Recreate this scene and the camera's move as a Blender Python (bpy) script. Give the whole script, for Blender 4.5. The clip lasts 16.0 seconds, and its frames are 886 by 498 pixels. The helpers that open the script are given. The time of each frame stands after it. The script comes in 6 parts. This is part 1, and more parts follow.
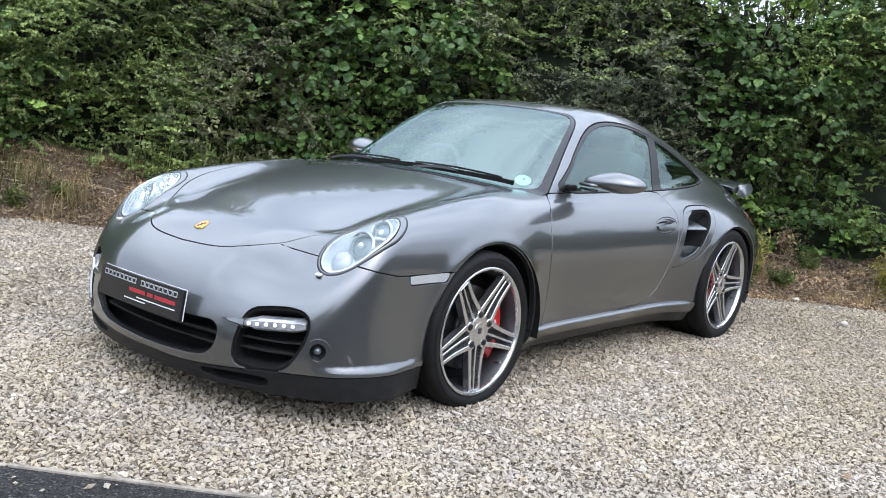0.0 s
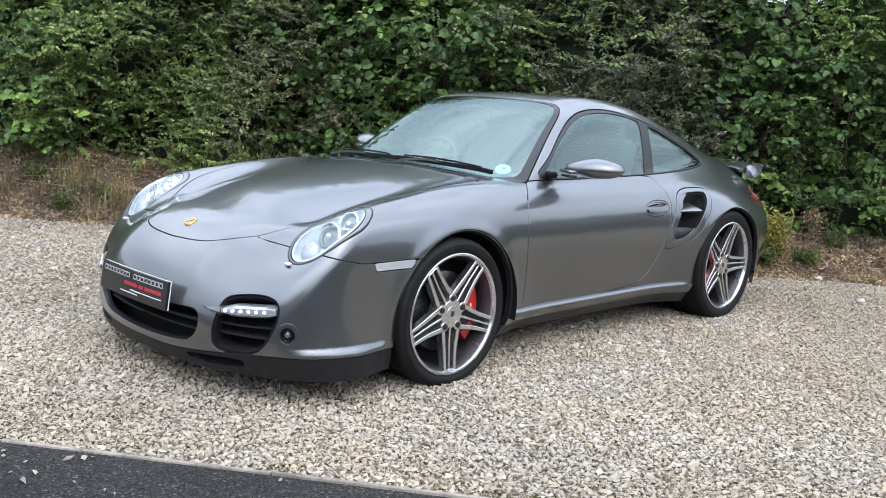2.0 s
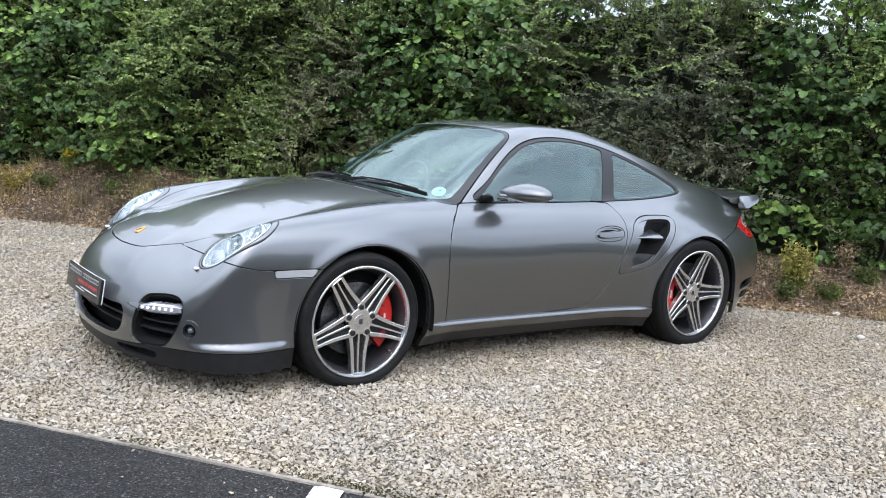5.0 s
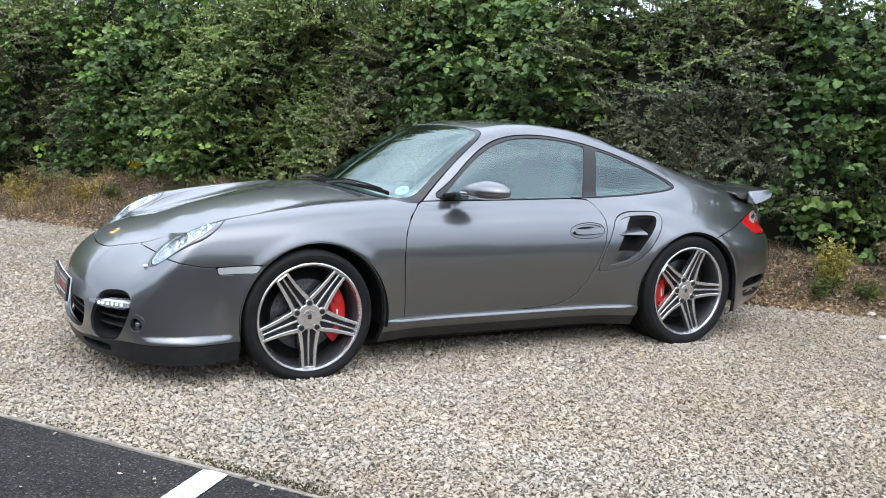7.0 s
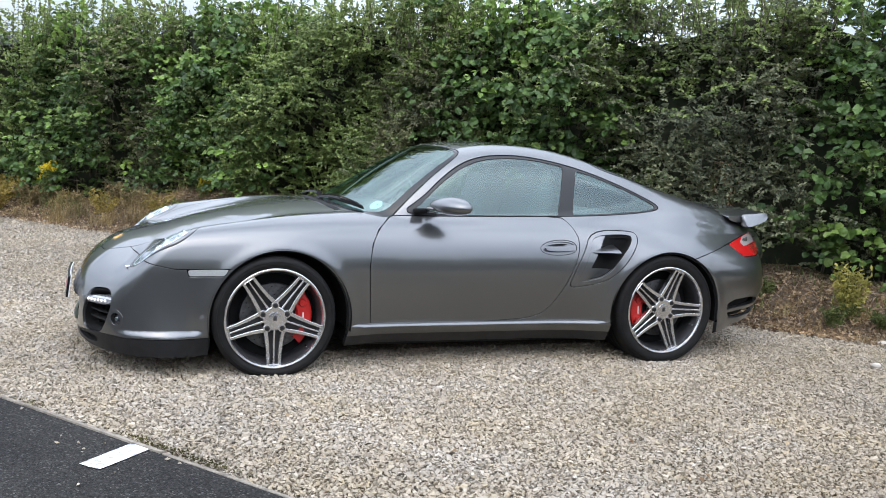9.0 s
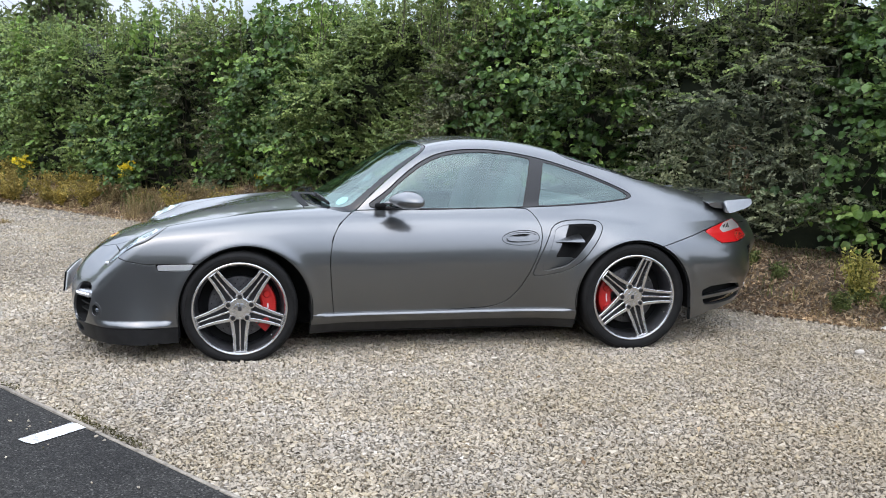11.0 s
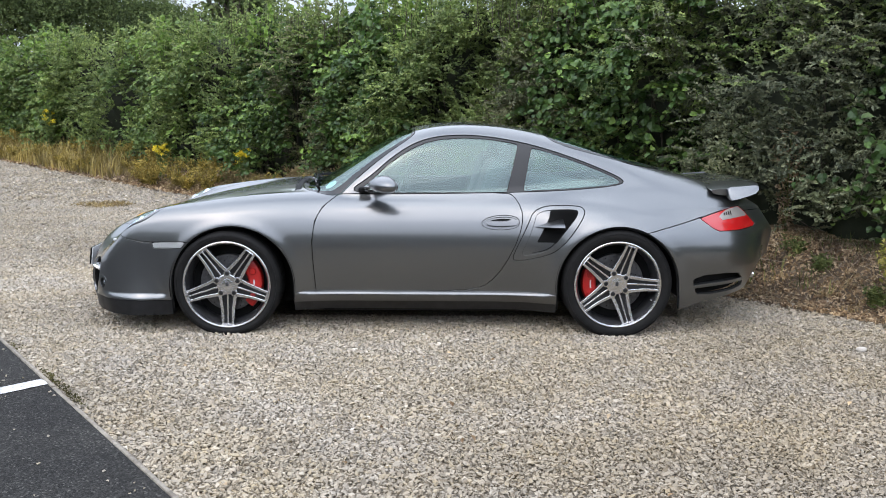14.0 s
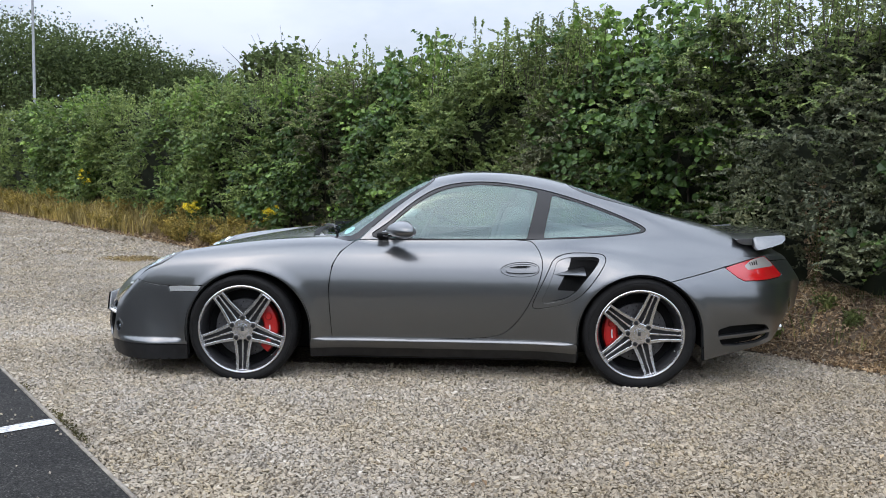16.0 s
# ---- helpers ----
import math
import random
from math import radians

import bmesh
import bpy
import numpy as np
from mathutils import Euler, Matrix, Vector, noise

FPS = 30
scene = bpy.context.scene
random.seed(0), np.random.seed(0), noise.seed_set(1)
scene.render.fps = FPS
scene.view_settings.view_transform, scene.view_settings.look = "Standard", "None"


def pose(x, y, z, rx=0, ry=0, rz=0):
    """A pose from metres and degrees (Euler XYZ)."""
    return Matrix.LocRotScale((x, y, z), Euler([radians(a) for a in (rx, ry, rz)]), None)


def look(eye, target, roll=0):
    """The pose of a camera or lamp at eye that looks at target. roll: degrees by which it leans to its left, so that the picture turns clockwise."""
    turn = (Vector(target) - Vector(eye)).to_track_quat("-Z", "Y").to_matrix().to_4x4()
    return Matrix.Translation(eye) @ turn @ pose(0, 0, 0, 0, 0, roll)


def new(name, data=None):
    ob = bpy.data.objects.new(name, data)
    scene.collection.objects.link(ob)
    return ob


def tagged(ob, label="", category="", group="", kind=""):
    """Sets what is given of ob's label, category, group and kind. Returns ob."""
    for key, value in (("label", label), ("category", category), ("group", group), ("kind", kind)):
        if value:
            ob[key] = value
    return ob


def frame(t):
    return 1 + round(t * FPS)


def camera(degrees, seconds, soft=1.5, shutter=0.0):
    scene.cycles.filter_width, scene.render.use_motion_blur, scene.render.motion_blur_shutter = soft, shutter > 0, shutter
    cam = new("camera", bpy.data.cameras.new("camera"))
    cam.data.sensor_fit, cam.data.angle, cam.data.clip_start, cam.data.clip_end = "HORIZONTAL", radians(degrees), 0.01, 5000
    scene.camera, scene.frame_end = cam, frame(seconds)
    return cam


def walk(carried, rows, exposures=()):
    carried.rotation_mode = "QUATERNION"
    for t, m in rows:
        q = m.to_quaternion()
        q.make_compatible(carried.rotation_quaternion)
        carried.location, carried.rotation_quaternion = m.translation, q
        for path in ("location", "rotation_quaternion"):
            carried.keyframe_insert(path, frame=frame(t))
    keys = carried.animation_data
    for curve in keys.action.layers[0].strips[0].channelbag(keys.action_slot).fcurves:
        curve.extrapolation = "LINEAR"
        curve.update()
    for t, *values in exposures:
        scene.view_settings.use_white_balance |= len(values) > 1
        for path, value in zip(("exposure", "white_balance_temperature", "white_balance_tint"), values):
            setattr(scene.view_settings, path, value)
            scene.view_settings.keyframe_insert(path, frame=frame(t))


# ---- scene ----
cam = camera(51.0, 16.0, soft=0.95)
PATH = [
    (0, (-2.944, -2.989, 1.148), (-1.407, -1.742, 0.858), 6.2),
    (0.5, (-2.967, -3.047, 1.15), (-1.45, -1.781, 0.839), 5.6),
    (1, (-2.958, -3.213, 1.167), (-1.487, -1.895, 0.855), 4.6),
    (1.5, (-2.924, -3.373, 1.196), (-1.475, -2.031, 0.882), 4.4),
    (2, (-2.813, -3.45, 1.201), (-1.388, -2.084, 0.879), 3.8),
    (2.5, (-2.667, -3.52, 1.223), (-1.256, -2.142, 0.892), 3.1),
    (3, (-2.586, -3.732, 1.23), (-1.216, -2.312, 0.903), 3.2),
    (3.5, (-2.524, -3.941, 1.254), (-1.206, -2.469, 0.944), 3.7),
    (6, (-1.874, -4.659, 1.277), (-0.804, -2.996, 0.975), 4.2),
    (6.5, (-1.673, -4.776, 1.276), (-0.67, -3.073, 0.968), 3.7),
    (7, (-1.512, -4.935, 1.281), (-0.571, -3.193, 0.995), 2.7),
    (7.5, (-1.355, -5.212, 1.3), (-0.479, -3.435, 1.026), 2.3),
    (8, (-1.227, -5.345, 1.287), (-0.389, -3.55, 1.01), 2.4),
    (8.5, (-1.031, -5.442, 1.285), (-0.252, -3.62, 1.019), 3.0),
    (9, (-0.87, -5.556, 1.291), (-0.171, -3.698, 1.047), 3.2),
    (11.5, (0.188, -6.15, 1.408), (0.556, -4.207, 1.11), 0.8),
    (12, (0.365, -6.211, 1.403), (0.67, -4.258, 1.099), 0.9),
    (12.5, (0.603, -6.184, 1.396), (0.855, -4.22, 1.108), 1.4),
    (13, (0.836, -6.213, 1.402), (1.019, -4.241, 1.123), 1.2),
    (13.5, (1.079, -6.343, 1.422), (1.162, -4.366, 1.13), 0.6),
    (14, (1.199, -6.335, 1.406), (1.234, -4.36, 1.089), 0.5),
    (14.5, (1.298, -6.256, 1.399), (1.325, -4.282, 1.08), 1.1),
    (15, (1.336, -6.243, 1.393), (1.32, -4.268, 1.076), 0.1),
    (15.5, (1.33, -6.279, 1.353), (1.268, -4.297, 1.09), 0.5),
    (16, (1.278, -6.275, 1.27), (1.244, -4.282, 1.097), 0.9),
]
walk(cam, [(t, look(eye, target, roll)) for t, eye, target, roll in PATH], [(0, 0.16, 6250, 13), (7, 0.16, 6330, 13), (9, 0.03, 6380, 13), (12.5, -0.02, 6420, 13), (15.0, -0.09, 6450, 13), (15.5, -0.10, 6450, 13), (16, -0.33, 6400, 13)])

# ---- light: a bright, mostly clouded summer sky with a soft sun ----
SUN_HEIGHT, SUN_SIDE = 56.0, 205.0
world = bpy.data.worlds.new("sky")
scene.world = world
world.use_nodes = True
wn, wl = world.node_tree.nodes, world.node_tree.links
wn.clear()
w_out, w_bg, w_sky = wn.new("ShaderNodeOutputWorld"), wn.new("ShaderNodeBackground"), wn.new("ShaderNodeTexSky")
w_sky.sky_type, w_sky.sun_disc = "NISHITA", False
w_sky.sun_elevation, w_sky.sun_rotation = radians(SUN_HEIGHT), radians(SUN_SIDE)
w_sky.air_density, w_sky.dust_density, w_sky.ozone_density = 1.0, 3.0, 1.0
w_co, w_map, w_noise, w_ramp, w_mix = (wn.new(n) for n in ("ShaderNodeTexCoord", "ShaderNodeMapping", "ShaderNodeTexNoise", "ShaderNodeValToRGB", "ShaderNodeMix"))
w_map.inputs["Scale"].default_value = (1.0, 1.0, 2.6)
w_noise.inputs["Scale"].default_value, w_noise.inputs["Detail"].default_value, w_noise.inputs["Roughness"].default_value = 2.1, 7, 0.55
w_ramp.color_ramp.elements[0].position, w_ramp.color_ramp.elements[0].color = 0.34, (0.45, 0.45, 0.45, 1)
w_ramp.color_ramp.elements[1].position, w_ramp.color_ramp.elements[1].color = 0.60, (1, 1, 1, 1)
w_mix.data_type = "RGBA"
w_mix.inputs["B"].default_value = (7.1, 7.9, 9.0, 1)
wl.new(w_co.outputs["Generated"], w_map.inputs["Vector"])
wl.new(w_map.outputs["Vector"], w_noise.inputs["Vector"])
wl.new(w_noise.outputs["Fac"], w_ramp.inputs["Fac"])
wl.new(w_ramp.outputs["Color"], w_mix.inputs["Factor"])
wl.new(w_sky.outputs["Color"], w_mix.inputs["A"])
# thin cloud glows round the sun and greys away from it
w_dot, w_glow, w_mul = wn.new("ShaderNodeVectorMath"), wn.new("ShaderNodeMapRange"), wn.new("ShaderNodeMix")
w_dot.operation = "DOT_PRODUCT"
w_dot.inputs[1].default_value = (math.sin(radians(SUN_SIDE)) * math.cos(radians(SUN_HEIGHT)), math.cos(radians(SUN_SIDE)) * math.cos(radians(SUN_HEIGHT)), math.sin(radians(SUN_HEIGHT)))
w_glow.interpolation_type = "SMOOTHSTEP"
for k, val in (("From Min", -0.1), ("From Max", 1.0), ("To Min", 2.3), ("To Max", 3.1)):
    w_glow.inputs[k].default_value = val
w_mul.data_type, w_mul.blend_type = "RGBA", "MULTIPLY"
w_mul.inputs["Factor"].default_value = 1.0
wl.new(w_co.outputs["Generated"], w_dot.inputs[0])
wl.new(w_dot.outputs["Value"], w_glow.inputs["Value"])
wl.new(w_mix.outputs["Result"], w_mul.inputs["A"])
# a clouded sky is darker low down than overhead
w_sep, w_up, w_both = wn.new("ShaderNodeSeparateXYZ"), wn.new("ShaderNodeMapRange"), wn.new("ShaderNodeMath")
for k, val in (("From Min", 0.0), ("From Max", 0.62), ("To Min", 0.48), ("To Max", 1.28)):
    w_up.inputs[k].default_value = val
w_both.operation = "MULTIPLY"
wl.new(w_co.outputs["Generated"], w_sep.inputs["Vector"])
wl.new(w_sep.outputs["Z"], w_up.inputs["Value"])
wl.new(w_glow.outputs["Result"], w_both.inputs[0])
wl.new(w_up.outputs["Result"], w_both.inputs[1])
wl.new(w_both.outputs["Value"], w_mul.inputs["B"])
wl.new(w_mul.outputs["Result"], w_bg.inputs["Color"])
w_bg.inputs["Strength"].default_value = 0.10
wl.new(w_bg.outputs["Background"], w_out.inputs["Surface"])
sun = new("sun", bpy.data.lights.new("sun", "SUN"))
sun.data.energy, sun.data.angle, sun.data.color = 0.5, radians(60), (1.0, 0.97, 0.93)
a, e = radians(SUN_SIDE), radians(SUN_HEIGHT)
sun.matrix_world = look((0, 0, 20), (-20 * math.sin(a) * math.cos(e), -20 * math.cos(a) * math.cos(e), 20 - 20 * math.sin(e)))

# ---- materials ----
def plain(name, colour, rough=0.5, metal=0.0, coat=0.0, spec=0.5):
    m = bpy.data.materials.new(name)
    m.use_nodes = True
    b = m.node_tree.nodes["Principled BSDF"]
    b.inputs["Base Color"].default_value = (*colour, 1)
    b.inputs["Roughness"].default_value, b.inputs["Metallic"].default_value = rough, metal
    b.inputs["Coat Weight"].default_value, b.inputs["Coat Roughness"].default_value = coat, 0.03
    b.inputs["Specular IOR Level"].default_value = spec
    return m


class Nodes:
    """Shortcuts for building node trees."""
    def __init__(self, mat):
        self.t = mat.node_tree
        self.b = self.t.nodes["Principled BSDF"] if "Principled BSDF" in self.t.nodes else None

    def add(self, kind, **values):
        n = self.t.nodes.new("ShaderNode" + kind)
        for k, v in values.items():
            n.inputs[k.replace("_", " ")].default_value = v
        return n

    def join(self, a, b):
        self.t.links.new(a, b)

    def coords(self):
        return self.add("TexCoord").outputs["Object"]

    def noise(self, vec, scale, detail=3.0, rough=0.5):
        n = self.add("TexNoise", Scale=scale, Detail=detail, Roughness=rough)
        self.join(vec, n.inputs["Vector"])
        return n.outputs["Fac"]

    def ramp(self, fac, *stops):
        n = self.t.nodes.new("ShaderNodeValToRGB")
        e = n.color_ramp.elements
        while len(e) < len(stops):
            e.new(0.5)
        for i, (pos, col) in enumerate(stops):
            e[i].position, e[i].color = pos, (*col, 1)
        self.join(fac, n.inputs["Fac"])
        return n.outputs["Color"]

    def mix(self, fac, a, b, mode="MIX"):
        n = self.t.nodes.new("ShaderNodeMix")
        n.data_type, n.blend_type = "RGBA", mode
        for sock, v in (("Factor", fac), ("A", a), ("B", b)):
            if isinstance(v, (int, float)):
                n.inputs[sock].default_value = v
            elif isinstance(v, tuple):
                n.inputs[sock].default_value = (*v, 1)
            else:
                self.join(v, n.inputs[sock])
        return n.outputs["Result"]

    def bump(self, height, strength, distance):
        n = self.add("Bump", Strength=strength, Distance=distance)
        self.join(height, n.inputs["Height"])
        self.join(n.outputs["Normal"], self.b.inputs["Normal"])

    def rough(self, fac, lo, hi):
        n = self.add("MapRange", To_Min=lo, To_Max=hi)
        self.join(fac, n.inputs["Value"])
        self.join(n.outputs["Result"], self.b.inputs["Roughness"])


def grained(name, lo, hi, scale, rough=(0.5, 0.8), bump=0.0, metal=0.0):
    """A surface whose colour wanders between two tones at two scales."""
    m = plain(name, hi, rough[0], metal)
    n = Nodes(m)
    co = n.coords()
    big, small = n.noise(co, scale, 4), n.noise(co, scale * 9, 3)
    col = n.mix(0.35, n.ramp(big, (0.35, lo), (0.65, hi)), n.ramp(small, (0.35, lo), (0.65, hi)))
    n.join(col, n.b.inputs["Base Color"])
    n.rough(small, *rough)
    if bump:
        n.bump(small, 0.6, bump)
    return m


def glass(name, tint, facing_on=0.1, haze=0.0):
    """A thin pane: what is behind shows through, tinted, and the sky is mirrored more the flatter the view."""
    m = bpy.data.materials.new(name)
    m.use_nodes = True
    t = m.node_tree
    t.nodes.clear()
    out, mix, tr, gl, lw, pw, mr = (t.nodes.new("ShaderNode" + k) for k in ("OutputMaterial", "MixShader", "BsdfTransparent", "BsdfGlossy", "LayerWeight", "Math", "MapRange"))
    tr.inputs["Color"].default_value = (*tint, 1)
    gl.inputs["Roughness"].default_value = haze
    gl.inputs["Color"].default_value = (0.82, 1.0, 0.96, 1)
    pw.operation = "POWER"
    pw.inputs[1].default_value = 4.0
    mr.inputs["To Min"].default_value, mr.inputs["To Max"].default_value = facing_on, 0.55
    lw.inputs["Blend"].default_value = 0.5
    t.links.new(lw.outputs["Facing"], pw.inputs[0])
    t.links.new(pw.outputs["Value"], mr.inputs["Value"])
    t.links.new(mr.outputs["Result"], mix.inputs["Fac"])
    t.links.new(tr.outputs["BSDF"], mix.inputs[1])
    t.links.new(gl.outputs["BSDF"], mix.inputs[2])
    t.links.new(mix.outputs["Shader"], out.inputs["Surface"])
    return m


def paint_material():
    m = plain("grey_metallic_paint", (0.12, 0.125, 0.135), 0.30, 0.9, 1.0)
    n = Nodes(m)
    co = n.coords()
    flake = n.noise(co, 1400, 1)
    n.join(n.ramp(flake, (0.3, (0.121, 0.1255, 0.1275)), (0.7, (0.175, 0.181, 0.184))), n.b.inputs["Base Color"])
    n.rough(n.noise(co, 3, 4), 0.29, 0.33)
    n.b.inputs["Coat Roughness"].default_value, n.b.inputs["Coat IOR"].default_value = 0.025, 1.60
    n.b.inputs["Coat Weight"].default_value = 1.0
    return m


paint = paint_material()
black_plastic = grained("black_plastic", (0.003, 0.003, 0.0033), (0.007, 0.007, 0.0072), 30, (0.5, 0.7))
black_plastic.node_tree.nodes["Principled BSDF"].inputs["Specular IOR Level"].default_value = 0.15
deep_black = plain("deep_black", (0.008, 0.008, 0.008), 0.9, spec=0.2)
trim_black = plain("gloss_black_trim", (0.012, 0.012, 0.013), 0.18)
rubber = grained("rubber", (0.005, 0.005, 0.005), (0.011, 0.0107, 0.0104), 18, (0.6, 0.85), 0.0004)
rubber.node_tree.nodes["Principled BSDF"].inputs["Specular IOR Level"].default_value = 0.25
alloy = grained("machined_alloy", (0.58, 0.58, 0.585), (0.70, 0.70, 0.705), 25, (0.20, 0.30), metal=0.95)
alloy_grey = grained("painted_alloy", (0.055, 0.055, 0.058), (0.085, 0.085, 0.089), 20, (0.35, 0.5), metal=0.7)
disc_steel = grained("brake_steel", (0.07, 0.07, 0.073), (0.13, 0.13, 0.135), 60, (0.35, 0.55), metal=0.9)
red_caliper = grained("red_lacquer", (0.36, 0.010, 0.009), (0.46, 0.016, 0.013), 12, (0.25, 0.4))
chrome = plain("chrome", (0.78, 0.78, 0.79), 0.08, 1.0)
lamp_silver = plain("lamp_silver", (0.50, 0.52, 0.54), 0.20, 0.85)
lamp_grey = plain("lamp_grey", (0.42, 0.44, 0.47), 0.25, 0.8)
marker_lens = plain("marker_lens", (0.50, 0.50, 0.50), 0.2, 0.2)
clear = glass("clear_lens", (0.96, 0.97, 0.97), 0.10)
windscreen_glass = glass("windscreen_glass", (0.56, 0.75, 0.71), 0.175)
side_glass = glass("side_glass", (0.52, 0.70, 0.66), 0.125)
seal = plain("seal", (0.012, 0.012, 0.012), 0.4)
red_lens = plain("red_lens", (0.40, 0.008, 0.010), 0.10, 0.0, 0.6)
white_lens = plain("white_lens", (0.30, 0.285, 0.265), 0.08, 0.15, 0.6)
leather = grained("dark_leather", (0.05, 0.052, 0.054), (0.09, 0.092, 0.095), 40, (0.5, 0.7))
white_paper = plain("pale_disc", (0.62, 0.80, 0.80), 0.5)
gold = plain("gold_enamel", (0.55, 0.36, 0.10), 0.35, 0.5)
plate_black = plain("plate_black", (0.012, 0.012, 0.013), 0.25)
plate_white = plain("plate_white", (0.62, 0.62, 0.62), 0.35)
plate_silver = plain("plate_silver", (0.34, 0.34, 0.35), 0.4)
plate_red = plain("plate_red", (0.36, 0.02, 0.03), 0.4)
led = plain("lit_led", (0.9, 0.9, 0.9), 0.2)
led.node_tree.nodes["Principled BSDF"].inputs["Emission Color"].default_value = (0.95, 0.97, 1, 1)
led.node_tree.nodes["Principled BSDF"].inputs["Emission Strength"].default_value = 0.45

# ---- the shape of the car's body: x to the tail, y across, z up; the front axle is at x = 0 ----
def spline(pairs):
    """A natural cubic through (x, value) pairs, tabulated for fast reading."""
    xs, ys = np.array(pairs, float).T
    n, h = len(xs), np.diff(xs)
    a, b = np.eye(n), np.zeros(n)
    for i in range(1, n - 1):
        a[i, i - 1:i + 2] = h[i - 1], 2 * (h[i - 1] + h[i]), h[i]
        b[i] = 6 * ((ys[i + 1] - ys[i]) / h[i] - (ys[i] - ys[i - 1]) / h[i - 1])
    m = np.linalg.solve(a, b)
    g = np.linspace(xs[0], xs[-1], 1500)
    i = np.clip(np.searchsorted(xs, g) - 1, 0, n - 2)
    u, v, w = xs[i + 1] - g, g - xs[i], h[i]
    table = (m[i] * u ** 3 + m[i + 1] * v ** 3) / (6 * w) + (ys[i] / w - m[i] * w / 6) * u + (ys[i + 1] / w - m[i + 1] * w / 6) * v
    return lambda x: np.interp(x, g, table)


def smax(a, b, k):
    h = np.maximum(k - np.abs(a - b), 0) / k
    return np.maximum(a, b) + h * h * k / 4


def step(e0, e1, x):
    t = np.clip((x - e0) / (e1 - e0), 0, 1)
    return t * t * (3 - 2 * t)


HUB_F, HUB_R = (0.0, 0.300), (2.35, 0.316)
ARCH_F, ARCH_R = (0.032, 0.288, 0.365), (2.352, 0.302, 0.366)
hood_line = spline([(-1.15, 0.26), (-1.0, 0.440), (-0.93, 0.505), (-0.84, 0.566), (-0.755, 0.616), (-0.55, 0.680), (-0.35, 0.737), (-0.1, 0.794), (0.15, 0.836), (0.4, 0.865), (0.8, 0.87), (2.0, 0.87), (2.6, 0.85), (3.0, 0.79), (3.5, 0.62)])
wing_line = spline([(-1.15, 0.16), (-0.95, 0.345), (-0.80, 0.479), (-0.667, 0.580), (-0.55, 0.688), (-0.457, 0.733), (-0.352, 0.757), (-0.144, 0.789), (0.03, 0.813), (0.34, 0.836), (0.7, 0.842), (1.2, 0.856), (1.7, 0.870), (2.1, 0.880), (2.45, 0.868), (2.7, 0.838), (2.9, 0.803), (3.1, 0.765), (3.28, 0.69), (3.5, 0.55)])
flank = spline([(-1.1, 0.76), (-0.75, 0.808), (-0.44, 0.828), (-0.26, 0.845), (0.0, 0.857), (0.3, 0.836), (0.52, 0.807), (1.0, 0.796), (1.5, 0.798), (1.75, 0.812), (2.0, 0.860), (2.3, 0.906), (2.5, 0.905), (2.8, 0.853), (3.0, 0.795), (3.2, 0.71), (3.5, 0.55)])
roof_line = spline([(0.0, 0.585), (0.25, 0.735), (0.462, 0.859), (0.615, 0.952), (0.843, 1.096), (1.032, 1.196), (1.222, 1.245), (1.412, 1.258), (1.602, 1.252), (1.792, 1.230), (1.983, 1.189), (2.174, 1.137), (2.365, 1.078), (2.557, 1.014), (2.749, 0.950), (2.902, 0.900), (3.1, 0.825), (3.3, 0.735), (3.6, 0.56)])
cabin_width = spline([(0.0, 0.62), (0.4, 0.632), (0.7, 0.645), (1.2, 0.656), (1.7, 0.647), (2.1, 0.622), (2.43, 0.588), (2.8, 0.51), (3.4, 0.40)])
edge_round = spline([(-1.2, 0.18), (-0.8, 0.07), (-0.5, 0.065), (-0.1, 0.10), (0.3, 0.11), (0.8, 0.11), (1.5, 0.11), (2.0, 0.20), (2.4, 0.30), (3.5, 0.26)])
belt_round = spline([(-1.0, 0.03), (1.3, 0.03), (1.75, 0.05), (2.2, 0.10), (2.6, 0.20), (3.5, 0.25)])


